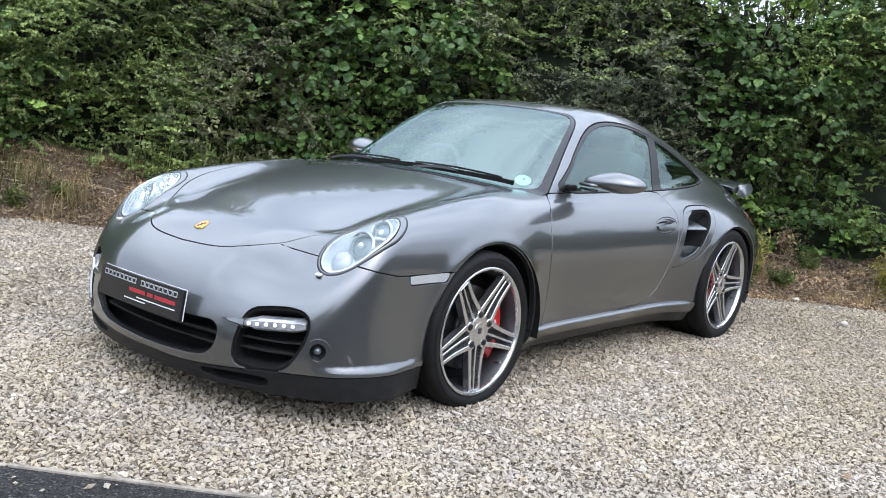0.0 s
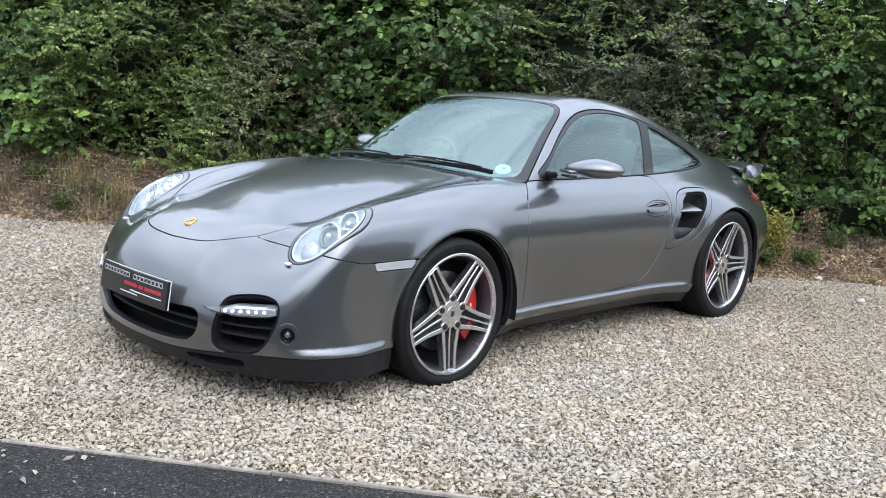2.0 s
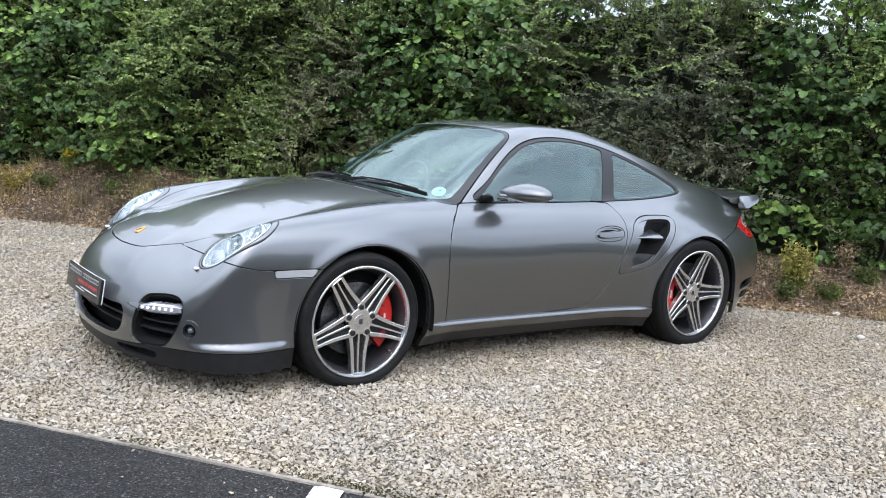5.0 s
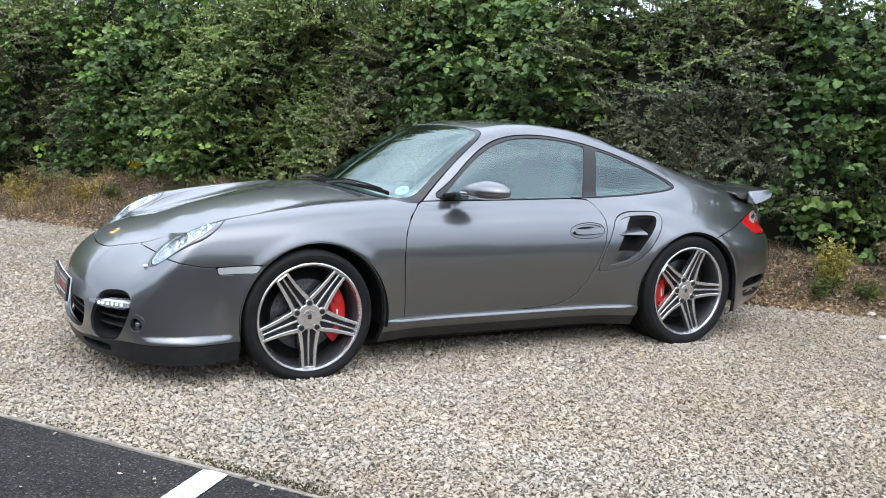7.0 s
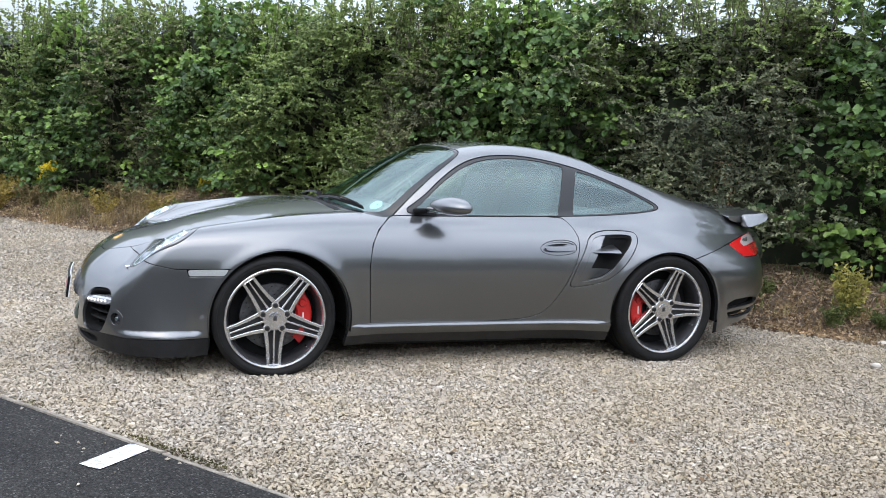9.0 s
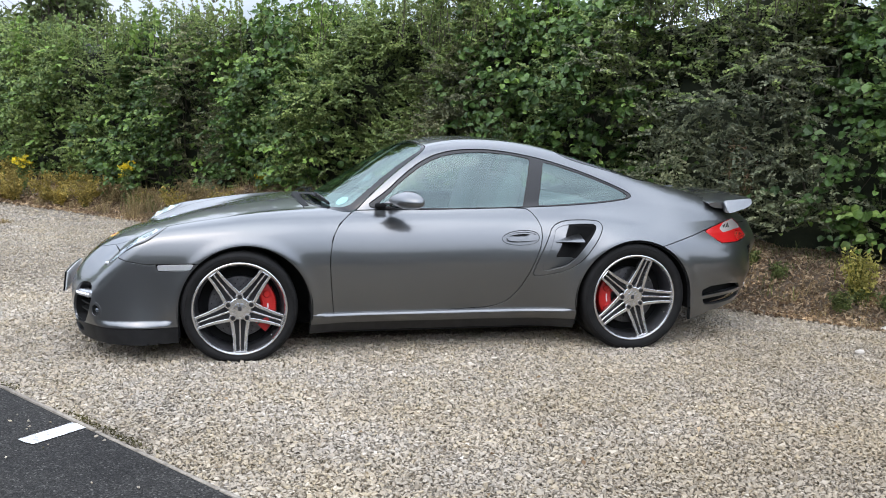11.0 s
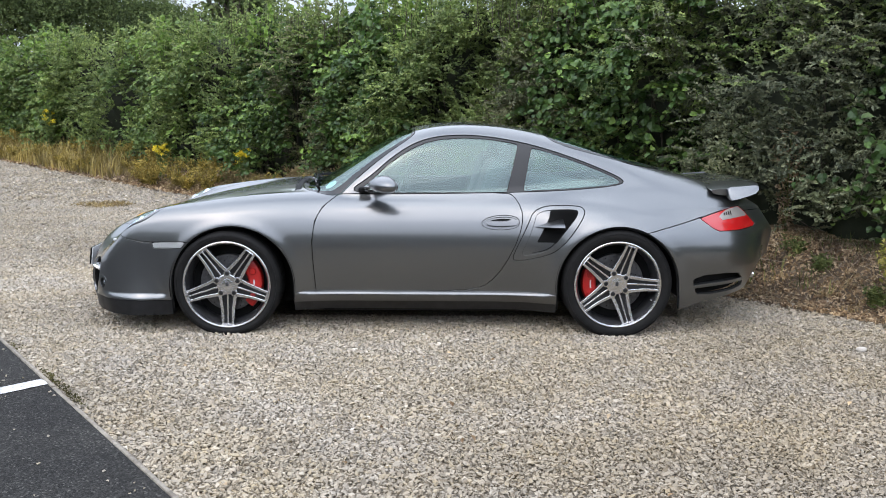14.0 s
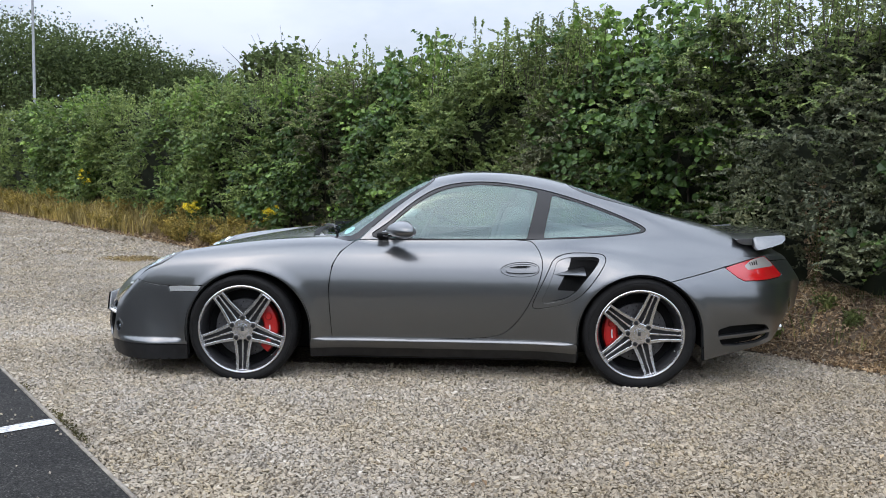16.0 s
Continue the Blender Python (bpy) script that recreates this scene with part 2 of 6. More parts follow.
def hull(x, y, z):
    """Below nought inside the body, above it outside."""
    y = np.abs(y)
    d = z - 0.52
    tuck = 0.10 + 0.26 * step(0.34, 0.60, x) * step(2.02, 1.75, x) - 0.25 * step(-0.36, -0.55, x) + 0.46 * step(2.74, 2.95, x)
    side = flank(x) - np.where(d > 0, 0.90 * d ** 2 + 3.0 * d ** 4, tuck * d ** 2)
    for cx, cz, r in (ARCH_F, ARCH_R):
        ring = np.hypot(x - cx, z - cz) - r
        side = side + 0.007 * np.exp(-((ring - 0.012) / 0.035) ** 2) * step(0.12, 0.25, z)
    # the sill stands out below the door
    side = side + 0.012 * step(0.268, 0.222, z) * step(0.36, 0.5, x) * step(2.05, 1.9, x)
    side = side - 0.26 * (np.sqrt((0.226 - z) ** 2 + 0.0004) + 0.226 - z) * step(0.30, 0.42, x) * step(2.1, 1.95, x)
    # the foot of the front bumper flares out
    side = side + 0.006 * np.exp(-((z - 0.205) / 0.085) ** 2) * step(-0.36, -0.50, x)
    f_side = y - side
    inner = 0.27 + 0.18 * step(-0.70, -0.48, x)
    b = step(0, 1, (y - inner) / (0.69 - inner))
    crown = 0.10 + 0.04 * step(-0.65, -0.45, x) - 0.06 * step(-0.25, 0.15, x)
    top = hood_line(x) - crown * y ** 2 * (1 - b) + (wing_line(x) - hood_line(x)) * b
    f_top = (z - top) * 0.88
    dz = z - 0.36
    nose = -1.0 + 0.22 * y ** 2 + 0.31 * y ** 4 + np.where(dz > 0, 0.55, 0.5) * dz ** 2
    f_nose = nose - x
    tail = 3.43 - 0.30 * y ** 2 - 0.25 * y ** 4 - 0.55 * np.maximum(z - 0.60, 0) - 0.5 * np.maximum(0.42 - z, 0)
    f_tail = x - tail
    low = smax(f_side, f_top, edge_round(x))
    low = smax(low, f_nose, 0.16)
    low = smax(low, f_tail, 0.14)
    # a sharp ledge along the foot of the front bumper
    low = low - 0.014 * step(0.245, 0.212, z) * step(-0.34, -0.40, x) * step(0.70, 0.80, y)
    low = np.maximum(low, 0.105 - z)
    dz = z - 0.86
    f_cabin = y - (cabin_width(x) - 0.30 * np.maximum(dz, -0.10) - 0.30 * np.maximum(dz, 0) ** 2 - 0.8 * np.maximum(-0.10 - dz, 0))
    f_roof = (z - (roof_line(x - 0.15 * y ** 2 * step(1.9, 1.3, x)) - 0.07 * y ** 2)) * 0.85
    cabin = smax(f_cabin, f_roof, 0.13)
    cabin = np.maximum(np.maximum(cabin, f_tail), 0.2 - x)
    k = belt_round(x)
    return -smax(-low, -cabin, k)


def slope(x, y, z, e=0.002):
    g = np.stack([hull(x + e, y, z) - hull(x - e, y, z), hull(x, y + e, z) - hull(x, y - e, z), hull(x, y, z + e) - hull(x, y, z - e)], -1)
    return g / (2 * e)


def settle(p, rounds=4):
    """Moves points onto the hull."""
    for _ in range(rounds):
        f, g = hull(*p.T), slope(*p.T)
        p = p - np.clip(f / np.maximum((g * g).sum(1), 0.05), -0.02, 0.02)[:, None] * g
    return p


def skin(h=0.0135):
    """The hull's half at y >= 0 as a net of triangles."""
    xs, ys, zs = np.arange(-1.06, 3.50, h), np.arange(-h / 2, 0.98, h), np.arange(0.05, 1.30, h)
    f = hull(xs[:, None, None], ys[None, :, None], zs[None, None, :])
    s = f < 0
    corners = [(i, j, k) for i in (0, 1) for j in (0, 1) for k in (0, 1)]
    shape = tuple(n - 1 for n in s.shape)
    cut = lambda a, c: a[c[0]:c[0] + shape[0], c[1]:c[1] + shape[1], c[2]:c[2] + shape[2]]
    count = sum(cut(s, c).astype(np.int8) for c in corners)
    cells = np.argwhere((count > 0) & (count < 8))
    number = -np.ones(shape, np.int64)
    number[tuple(cells.T)] = np.arange(len(cells))
    p = np.stack([xs[cells[:, 0]], ys[cells[:, 1]], zs[cells[:, 2]]], 1) + h / 2
    quads = []
    for axis in range(3):
        a = [slice(1, -1)] * 3
        a[axis] = slice(0, -1)
        b = list(a)
        b[axis] = slice(1, None)
        here, there = s[tuple(a)], s[tuple(b)]
        u, v = (axis + 1) % 3, (axis + 2) % 3
        for flip in (False, True):
            e = np.argwhere((here & ~there) if not flip else (~here & there)) + 1
            e[:, axis] -= 1
            ring = []
            for du, dv in ((0, 0), (-1, 0), (-1, -1), (0, -1)):
                c = e.copy()
                c[:, u] += du
                c[:, v] += dv
                ring.append(number[tuple(c.T)])
            q = np.stack(ring, 1)
            quads.append(q[:, ::-1] if flip else q)
    quads = np.concatenate(quads)
    p = settle(p, 6)
    mid = cells[:, 1] == 0
    p[mid, 1] = 0
    tri = np.concatenate([quads[:, [0, 1, 2]], quads[:, [0, 2, 3]]])
    return p, tri


def clip(p, tri, g):
    """The part of a net where g < 0, cut clean along g = 0."""
    inside = g[tri] < 0
    n = inside.sum(1)
    keep = [tri[n == 3]]
    made, extra = {}, []
    for want in (1, 2):
        t, i = tri[n == want], inside[n == want]
        if not len(t):
            continue
        lone = np.argmax(i if want == 1 else ~i, axis=1)
        r = np.arange(len(t))
        a, b, c = t[r, lone], t[r, (lone + 1) % 3], t[r, (lone + 2) % 3]

        def between(m, o):
            lo, hi = np.minimum(m, o), np.maximum(m, o)
            out = np.empty(len(lo), np.int64)
            for j, key in enumerate(zip(lo.tolist(), hi.tolist())):
                if key not in made:
                    made[key] = len(p) + len(extra)
                    w = g[key[0]] / (g[key[0]] - g[key[1]])
                    extra.append(p[key[0]] * (1 - w) + p[key[1]] * w)
                out[j] = made[key]
            return out
        ab, ac = between(a, b), between(a, c)
        if want == 1:
            keep.append(np.stack([a, ab, ac], 1))
        else:
            keep += [np.stack([ab, b, c], 1), np.stack([ab, c, ac], 1)]
    t = np.concatenate(keep)
    q = np.concatenate([p, np.array(extra).reshape(-1, 3)])
    used, inv = np.unique(t, return_inverse=True)
    return q[used], inv.reshape(-1, 3)


def inside_line(pts, smooth=0):
    """A signed distance to a closed outline (below nought inside); smooth rounds its corners."""
    pts = np.array(pts, float)
    for _ in range(smooth):
        nxt = np.roll(pts, -1, 0)
        pts = np.stack([pts * 0.75 + nxt * 0.25, pts * 0.25 + nxt * 0.75], 1).reshape(-1, 2)
    a, b = pts, np.roll(pts, -1, 0)

    def measure_to(u, v):
        u, v = np.asarray(u, float), np.asarray(v, float)
        best, wind = np.full(u.shape, 9.0), np.zeros(u.shape, bool)
        for (ax, ay), (bx, by) in zip(a, b):
            ex, ey = bx - ax, by - ay
            t = np.clip(((u - ax) * ex + (v - ay) * ey) / (ex * ex + ey * ey + 1e-12), 0, 1)
            best = np.minimum(best, np.hypot(u - ax - t * ex, v - ay - t * ey))
            cross = ((ay > v) != (by > v)) & (u < ax + (v - ay) * ex / (ey if abs(ey) > 1e-12 else 1e-12))
            wind ^= cross
        return np.where(wind, -best, best)
    return measure_to
# ---- meshes ----
def shape(name, verts, faces, mat, parent=None, label="", smooth=35.0):
    """ONE mesh object from vertices and faces."""
    me = bpy.data.meshes.new(name)
    me.from_pydata([tuple(v) for v in verts], [], [tuple(f) for f in faces])
    me.materials.append(mat)
    if smooth:
        me.polygons.foreach_set("use_smooth", np.ones(len(me.polygons), bool))
        me.set_sharp_from_angle(angle=radians(smooth))
    ob = new(name, me)
    ob.parent = parent
    return tagged(ob, label) if label else ob


def part(name, bm, mat, parent=None, label="", smooth=35.0):
    me = bpy.data.meshes.new(name)
    bm.to_mesh(me)
    bm.free()
    me.materials.append(mat)
    if smooth:
        me.polygons.foreach_set("use_smooth", np.ones(len(me.polygons), bool))
        me.set_sharp_from_angle(angle=radians(smooth))
    ob = new(name, me)
    ob.parent = parent
    return tagged(ob, label) if label else ob


def lathe(profile, axis_at, out, n=64, a0=0.0, a1=360.0):
    """Turns (radius, outward) pairs about a line across the car at (x, z); out is the side, 1 or -1. Returns verts and faces."""
    whole = abs(a1 - a0) >= 359.9
    steps = n if whole else n + 1
    verts, faces = [], []
    for i in range(steps):
        a = radians(a0 + (a1 - a0) * i / n)
        for r, w in profile:
            verts.append((axis_at[0] + r * math.cos(a), out * w, axis_at[1] + r * math.sin(a)))
    m = len(profile)
    for i in range(n):
        j = (i + 1) % steps
        for k in range(m - 1):
            f = (i * m + k, i * m + k + 1, j * m + k + 1, j * m + k)
            faces.append(f if out > 0 else f[::-1])
    return verts, faces


def rounded_box(w, d, h, r=0.006, seg=2, m=Matrix()):
    bm = bmesh.new()
    bmesh.ops.create_cube(bm, size=1.0, matrix=Matrix.Diagonal((w, d, h, 1)))
    bmesh.ops.bevel(bm, geom=bm.edges[:] , offset=min(r, 0.49 * min(w, d, h)), segments=seg, affect="EDGES", profile=0.5)
    bmesh.ops.transform(bm, matrix=m, verts=bm.verts)
    return bm


# ---- the car's outlines; x and z seen from the side, x and y from above, y and z from ahead ----
xyz = lambda p: (p[:, 0], p[:, 1], p[:, 2])
hood_o = inside_line([(-0.846, -0.2), (-0.846, 0.0), (-0.832, 0.20), (-0.79, 0.31), (-0.70, 0.395), (-0.62, 0.445), (-0.555, 0.50), (-0.473, 0.566), (-0.34, 0.612), (-0.17, 0.636), (0.156, 0.640), (0.344, 0.622), (0.385, 0.55), (0.345, 0.30), (0.335, 0.0), (0.335, -0.2)], smooth=2)
lamp_o = inside_line([(-0.690, 0.585), (-0.716, 0.655), (-0.680, 0.730), (-0.60, 0.788), (-0.50, 0.800), (-0.415, 0.768), (-0.368, 0.690), (-0.405, 0.608), (-0.50, 0.578), (-0.62, 0.545)], smooth=3)
screen_o = inside_line([(0.392, -0.2), (0.392, 0.0), (0.390, 0.3), (0.445, 0.55), (0.60, 0.668), (0.763, 0.612), (0.915, 0.556), (1.06, 0.502), (1.118, 0.455), (1.120, 0.38), (1.108, 0.0), (1.108, -0.2)], smooth=2)
rear_o = inside_line([(1.92, -0.2), (1.92, 0.0), (1.93, 0.40), (2.01, 0.485), (2.30, 0.485), (2.56, 0.445), (2.66, 0.38), (2.69, 0.0), (2.69, -0.2)], smooth=2)
day_o = inside_line([(0.690, 0.832), (0.853, 0.940), (0.956, 1.035), (1.092, 1.130), (1.229, 1.178), (1.40, 1.194), (1.572, 1.185), (1.778, 1.152), (1.95, 1.108), (2.123, 1.052), (2.296, 0.985), (2.43, 0.925), (2.40, 0.895), (2.128, 0.868), (1.792, 0.851), (1.20, 0.839)], smooth=2)
glass_o = inside_line([(0.775, 0.846), (0.853, 0.912), (0.960, 1.012), (1.10, 1.108), (1.235, 1.158), (1.40, 1.175), (1.572, 1.168), (1.70, 1.149), (1.755, 1.138), (1.758, 1.128), (1.752, 1.105), (1.697, 0.885), (1.692, 0.862), (1.686, 0.857), (1.65, 0.856), (1.20, 0.848)], smooth=1)
quarter_o = inside_line([(1.825, 0.864), (1.798, 0.863), (1.795, 0.868), (1.800, 0.89), (1.842, 1.092), (1.850, 1.112), (1.858, 1.114), (1.89, 1.107), (1.95, 1.091), (2.123, 1.036), (2.296, 0.970), (2.395, 0.924), (2.375, 0.902), (2.128, 0.880)], smooth=1)
door_o = inside_line([(0.530, 0.200), (0.528, 0.252), (0.512, 0.448), (0.507, 0.567), (0.524, 0.686), (0.567, 0.764), (0.65, 0.828), (0.69, 0.834), (1.20, 0.842), (1.696, 0.852), (1.752, 0.808), (1.783, 0.715), (1.755, 0.590), (1.675, 0.420), (1.581, 0.302), (1.481, 0.264), (1.313, 0.256), (1.0, 0.244), (0.8, 0.200), (0.6, 0.196)], smooth=1)
vent_o = inside_line([(1.855, 0.778), (2.11, 0.786), (2.155, 0.762), (2.12, 0.690), (2.01, 0.540), (1.92, 0.483), (1.76, 0.447), (1.712, 0.455), (1.745, 0.535), (1.80, 0.650)], smooth=2)
scoop_o = inside_line([(1.868, 0.752), (2.095, 0.764), (2.112, 0.742), (2.03, 0.640), (1.945, 0.525), (1.845, 0.492), (1.765, 0.482), (1.805, 0.560), (1.845, 0.670)], smooth=2)
handle_o = inside_line([(1.520, 0.676), (1.575, 0.710), (1.676, 0.724), (1.756, 0.708), (1.756, 0.652), (1.659, 0.632), (1.555, 0.641)], smooth=3)
tail_o = inside_line([(2.868, 0.706), (2.96, 0.728), (3.06, 0.748), (3.155, 0.768), (3.20, 0.735), (3.25, 0.685), (3.288, 0.648), (3.27, 0.634), (3.12, 0.630), (2.985, 0.630), (2.945, 0.648)], smooth=0)
tail_white_o = inside_line([(3.005, 0.712), (3.06, 0.743), (3.150, 0.762), (3.20, 0.726), (3.222, 0.702), (3.12, 0.697), (3.02, 0.690)], smooth=0)
mark_o = inside_line([(-0.448, 0.551), (-0.24, 0.559), (-0.262, 0.521), (-0.436, 0.516)], smooth=0)
mouth_o = inside_line([(-0.3, 0.188), (0.0, 0.188), (0.20, 0.193), (0.32, 0.203), (0.38, 0.245), (0.398, 0.31), (0.375, 0.342), (0.3, 0.338), (0.0, 0.334), (-0.3, 0.334)], smooth=2)
gill_o = inside_line([(0.485, 0.404), (0.55, 0.420), (0.63, 0.428), (0.688, 0.416), (0.706, 0.375), (0.698, 0.315), (0.668, 0.245), (0.630, 0.202), (0.56, 0.192), (0.485, 0.196), (0.458, 0.212), (0.460, 0.27), (0.472, 0.33)], smooth=2)
slot_o = inside_line([(2.812, 0.364), (3.12, 0.376), (3.178, 0.318), (3.17, 0.262), (2.86, 0.240), (2.822, 0.29)], smooth=1)
lipg_o = inside_line([(0.30, 0.150), (0.36, 0.158), (0.57, 0.172), (0.59, 0.150), (0.55, 0.134), (0.34, 0.130)], smooth=1)
FOG = (0.730, 0.288)

in_hood = lambda x, y, z: np.where((x < 0.6) & (z > 0.4), hood_o(x, y), 1.0)
in_lamp = lambda x, y, z: np.where((x < 0.0) & (z > 0.45), lamp_o(x, y), 1.0)
in_screen = lambda x, y, z: np.where(z > 0.78, screen_o(x, y), 1.0)
in_rear = lambda x, y, z: np.where(z > 0.8, rear_o(x, y), 1.0)
in_day = lambda x, y, z: np.where(y > 0.3, day_o(x, z), 1.0)
in_door = lambda x, y, z: np.where(y > 0.3, door_o(x, z), 1.0)
in_vent = lambda x, y, z: np.where(y > 0.3, vent_o(x, z), 1.0)
in_scoop = lambda x, y, z: np.where(y > 0.3, scoop_o(x, z), 1.0)
in_handle = lambda x, y, z: np.where(y > 0.3, handle_o(x, z), 1.0)
in_tail = lambda x, y, z: np.where(y > 0.3, tail_o(x, z), 1.0)
in_mark = lambda x, y, z: np.where(y > 0.3, mark_o(x, z), 1.0)
in_mouth = lambda x, y, z: np.where(x < -0.5, mouth_o(y, z), 1.0)
in_gill = lambda x, y, z: np.where(x < -0.5, gill_o(y, z), 1.0)
in_fog = lambda x, y, z: np.where(x < -0.5, np.hypot((y - FOG[0]) * 1.18, (z - FOG[1]) * 0.72) - 0.031, 1.0)
in_slot = lambda x, y, z: np.where((x > 2.5) & (y > 0.3), slot_o(x, z), 1.0)
in_lipg = lambda x, y, z: np.where(x < -0.5, lipg_o(y, z), 1.0)
arch_f = lambda x, y, z: np.minimum(np.hypot(x - ARCH_F[0], z - ARCH_F[1]) - ARCH_F[2], np.maximum(np.abs(x - ARCH_F[0]) - ARCH_F[2], z - ARCH_F[1]))
arch_r = lambda x, y, z: np.minimum(np.hypot(x - ARCH_R[0], z - ARCH_R[1]) - ARCH_R[2], np.maximum(np.maximum(ARCH_R[0] - ARCH_R[2] - x, x - ARCH_R[0] - ARCH_R[2] - 0.1 * (ARCH_R[1] - z)), z - ARCH_R[1]))
in_arch = lambda x, y, z: np.where(y > 0.3, np.minimum(arch_f(x, y, z), arch_r(x, y, z)), 1.0)
in_bumper = lambda x, y, z: np.where(x < 0.1, z - np.interp(x, [-0.74, -0.70, -0.66, -0.60, -0.5, -0.25], [1.0, 0.605, 0.590, 0.572, 0.553, 0.556]), 1.0)
lip_top = lambda x, y, z: z - (0.160 + 0.040 * step(0.15, 0.7, y))
in_front = lambda x, y, z: np.maximum(x - np.interp(z, [0.1, 0.25, 0.448, 0.567, 0.686, 0.764, 0.828, 0.85], [0.53, 0.528, 0.512, 0.507, 0.524, 0.567, 0.65, 0.66]), z - 0.862)
in_sill = lambda x, y, z: np.where((x > 0.2) & (x < 2.3) & (y > 0.3), z - 0.246, 1.0)
in_tailbumper = lambda x, y, z: np.where(x > 2.4, z - np.interp(x, [2.4, 2.564, 2.88, 3.2, 3.5], [0.605, 0.642, 0.712, 0.735, 0.735]), 1.0)
above_hem = lambda x, y, z: np.interp(x, [-1.0, 0.2, 0.395, 0.40, 2.0, 2.70, 2.76, 2.925, 3.17, 3.45], [0.0, 0.0, 0.246, 0.10, 0.10, 0.160, 0.172, 0.200, 0.236, 0.270]) - z
fender_hem = lambda x, y, z: np.interp(x, [0.2, 0.33], [0.0, 0.246]) - z
no = lambda f: (lambda x, y, z: -f(x, y, z))

SKIN_P, SKIN_T = skin()


def patch(regions, gap=0.0030):
    """The piece of the body's skin that lies inside all the regions."""
    p, t = SKIN_P, SKIN_T
    for r in regions:
        if not len(t):
            break
        p, t = clip(p, t, r(*xyz(p)) + gap)
    q = settle(p, 2)
    q[:, 1] = np.where(p[:, 1] < 1e-6, 0, q[:, 1])
    n = slope(*q.T)
    return q, t, n / np.linalg.norm(n, axis=1)[:, None]


def edges_of(t):
    e = np.concatenate([t[:, [0, 1]], t[:, [1, 2]], t[:, [2, 0]]])
    key = np.sort(e, 1)
    _, first, count = np.unique(key, axis=0, return_index=True, return_counts=True)
    return e[first[count == 1]]


def panel(name, regions, mat, parent, sides=(-1,), depth=0.014, sink=0.0, gap=0.0030, label="", given=None):
    """A body panel with folded edges. sides: -1 the left, 1 the right, or both in one mesh when whole."""
    q, t, n = given or patch(regions, gap)
    q = q - n * (np.asarray(sink).reshape(-1, 1) if np.ndim(sink) else sink)
    verts, faces, norms = [q], [t], [n]
    if depth:
        e = edges_of(t)
        e = e[~((q[e[:, 0], 1] < 1e-6) & (q[e[:, 1], 1] < 1e-6))]
        a, b = q[e[:, 0]], q[e[:, 1]]
        na, nb = n[e[:, 0]], n[e[:, 1]]
        out = np.cross(b - a, na)
        out /= np.maximum(np.linalg.norm(out, axis=1), 1e-9)[:, None]
        k, m = len(q), len(e)
        # a small rounded fold: the edge turns over in two steps
        rows = [a, b, a - na * 0.0025 + out * 0.0012, b - nb * 0.0025 + out * 0.0012, a - na * depth, b - nb * depth]
        verts += rows
        norms += [na, nb, out, out, out, out]
        i = np.arange(m)
        for r in (0, 2):
            r0, r1, r2, r3 = (k + (r + j) * m + i for j in (0, 1, 2, 3))
            faces += [np.stack([r0, r2, r1], 1), np.stack([r1, r2, r3], 1)]
    v, f, nn = np.concatenate(verts), np.concatenate(faces), np.concatenate(norms)
    vs, fs, ns, at = [], [], [], 0
    for s in sides:
        vs.append(v * (1, s, 1))
        ns.append(nn * (1, s, 1))
        fs.append((f if s > 0 else f[:, ::-1]) + at)
        at += len(v)
    v, f, nn = np.concatenate(vs), np.concatenate(fs), np.concatenate(ns)
    me = bpy.data.meshes.new(name)
    me.from_pydata(v.tolist(), [], f.tolist())
    me.polygons.foreach_set("use_smooth", np.ones(len(f), bool))
    me.normals_split_custom_set_from_vertices(nn.tolist())
    me.materials.append(mat)
    ob = new(name, me)
    ob.parent = parent
    return tagged(ob, label) if label else ob


chin_plastic = grained("chin_plastic", (0.009, 0.009, 0.0095), (0.016, 0.016, 0.0165), 30, (0.38, 0.52))
chin_plastic.node_tree.nodes["Principled BSDF"].inputs["Specular IOR Level"].default_value = 0.22
# darker than the body paint: the tucked-under skirt's shade is in the colour
skirt_shade_grey = grained("skirt_shade_grey", (0.030, 0.0305, 0.0315), (0.046, 0.0465, 0.048), 20, (0.34, 0.44), metal=0.5)
slat_black = plain("slat_black", (0.010, 0.010, 0.010), 0.6, spec=0.3)
smoked = plain("smoked_lens", (0.012, 0.012, 0.013), 0.12, 0.0, 0.0)
projector_glass = plain("projector_glass", (0.10, 0.12, 0.14), 0.04, 0.3, 1.0)
indicator_grey = plain("indicator_grey", (0.34, 0.36, 0.40), 0.3, 0.4)
# ---- the car ----
car = tagged(new("sports_car"), "grey metallic two-door sports coupe parked on pale gravel", "car")
BOTH, LEFT, RIGHT = (-1, 1), (-1,), (1,)

hood = panel("hood", [in_hood, no(in_lamp)], paint, car, BOTH)
bumper = panel("front_bumper", [in_bumper, no(in_hood), no(in_lamp), no(in_arch), no(in_mark), no(in_mouth), no(in_gill), no(in_fog), no(lip_top)], paint, car, BOTH, 0.03)
panel("chin_spoiler", [in_bumper, lip_top, no(in_arch), no(in_lipg)], chin_plastic, car, BOTH, 0.02, 0.004, label="matt black plastic chin spoiler")
panel("body_shell", [no(in_front), no(in_screen), no(in_day), no(in_rear), no(in_door), no(in_vent), no(in_tail), no(in_tailbumper), no(in_sill), no(in_arch)], paint, car, BOTH, 0.02)
panel("rear_bumper", [in_tailbumper, no(in_tail), no(in_arch), no(in_slot), above_hem], paint, car, BOTH, 0.02)
panel("windscreen", [in_screen], windscreen_glass, car, BOTH, 0.0, 0.003, label="tinted windscreen glass").visible_shadow = False
panel("rear_window", [in_rear], side_glass, car, BOTH, 0.0, 0.003).visible_shadow = False
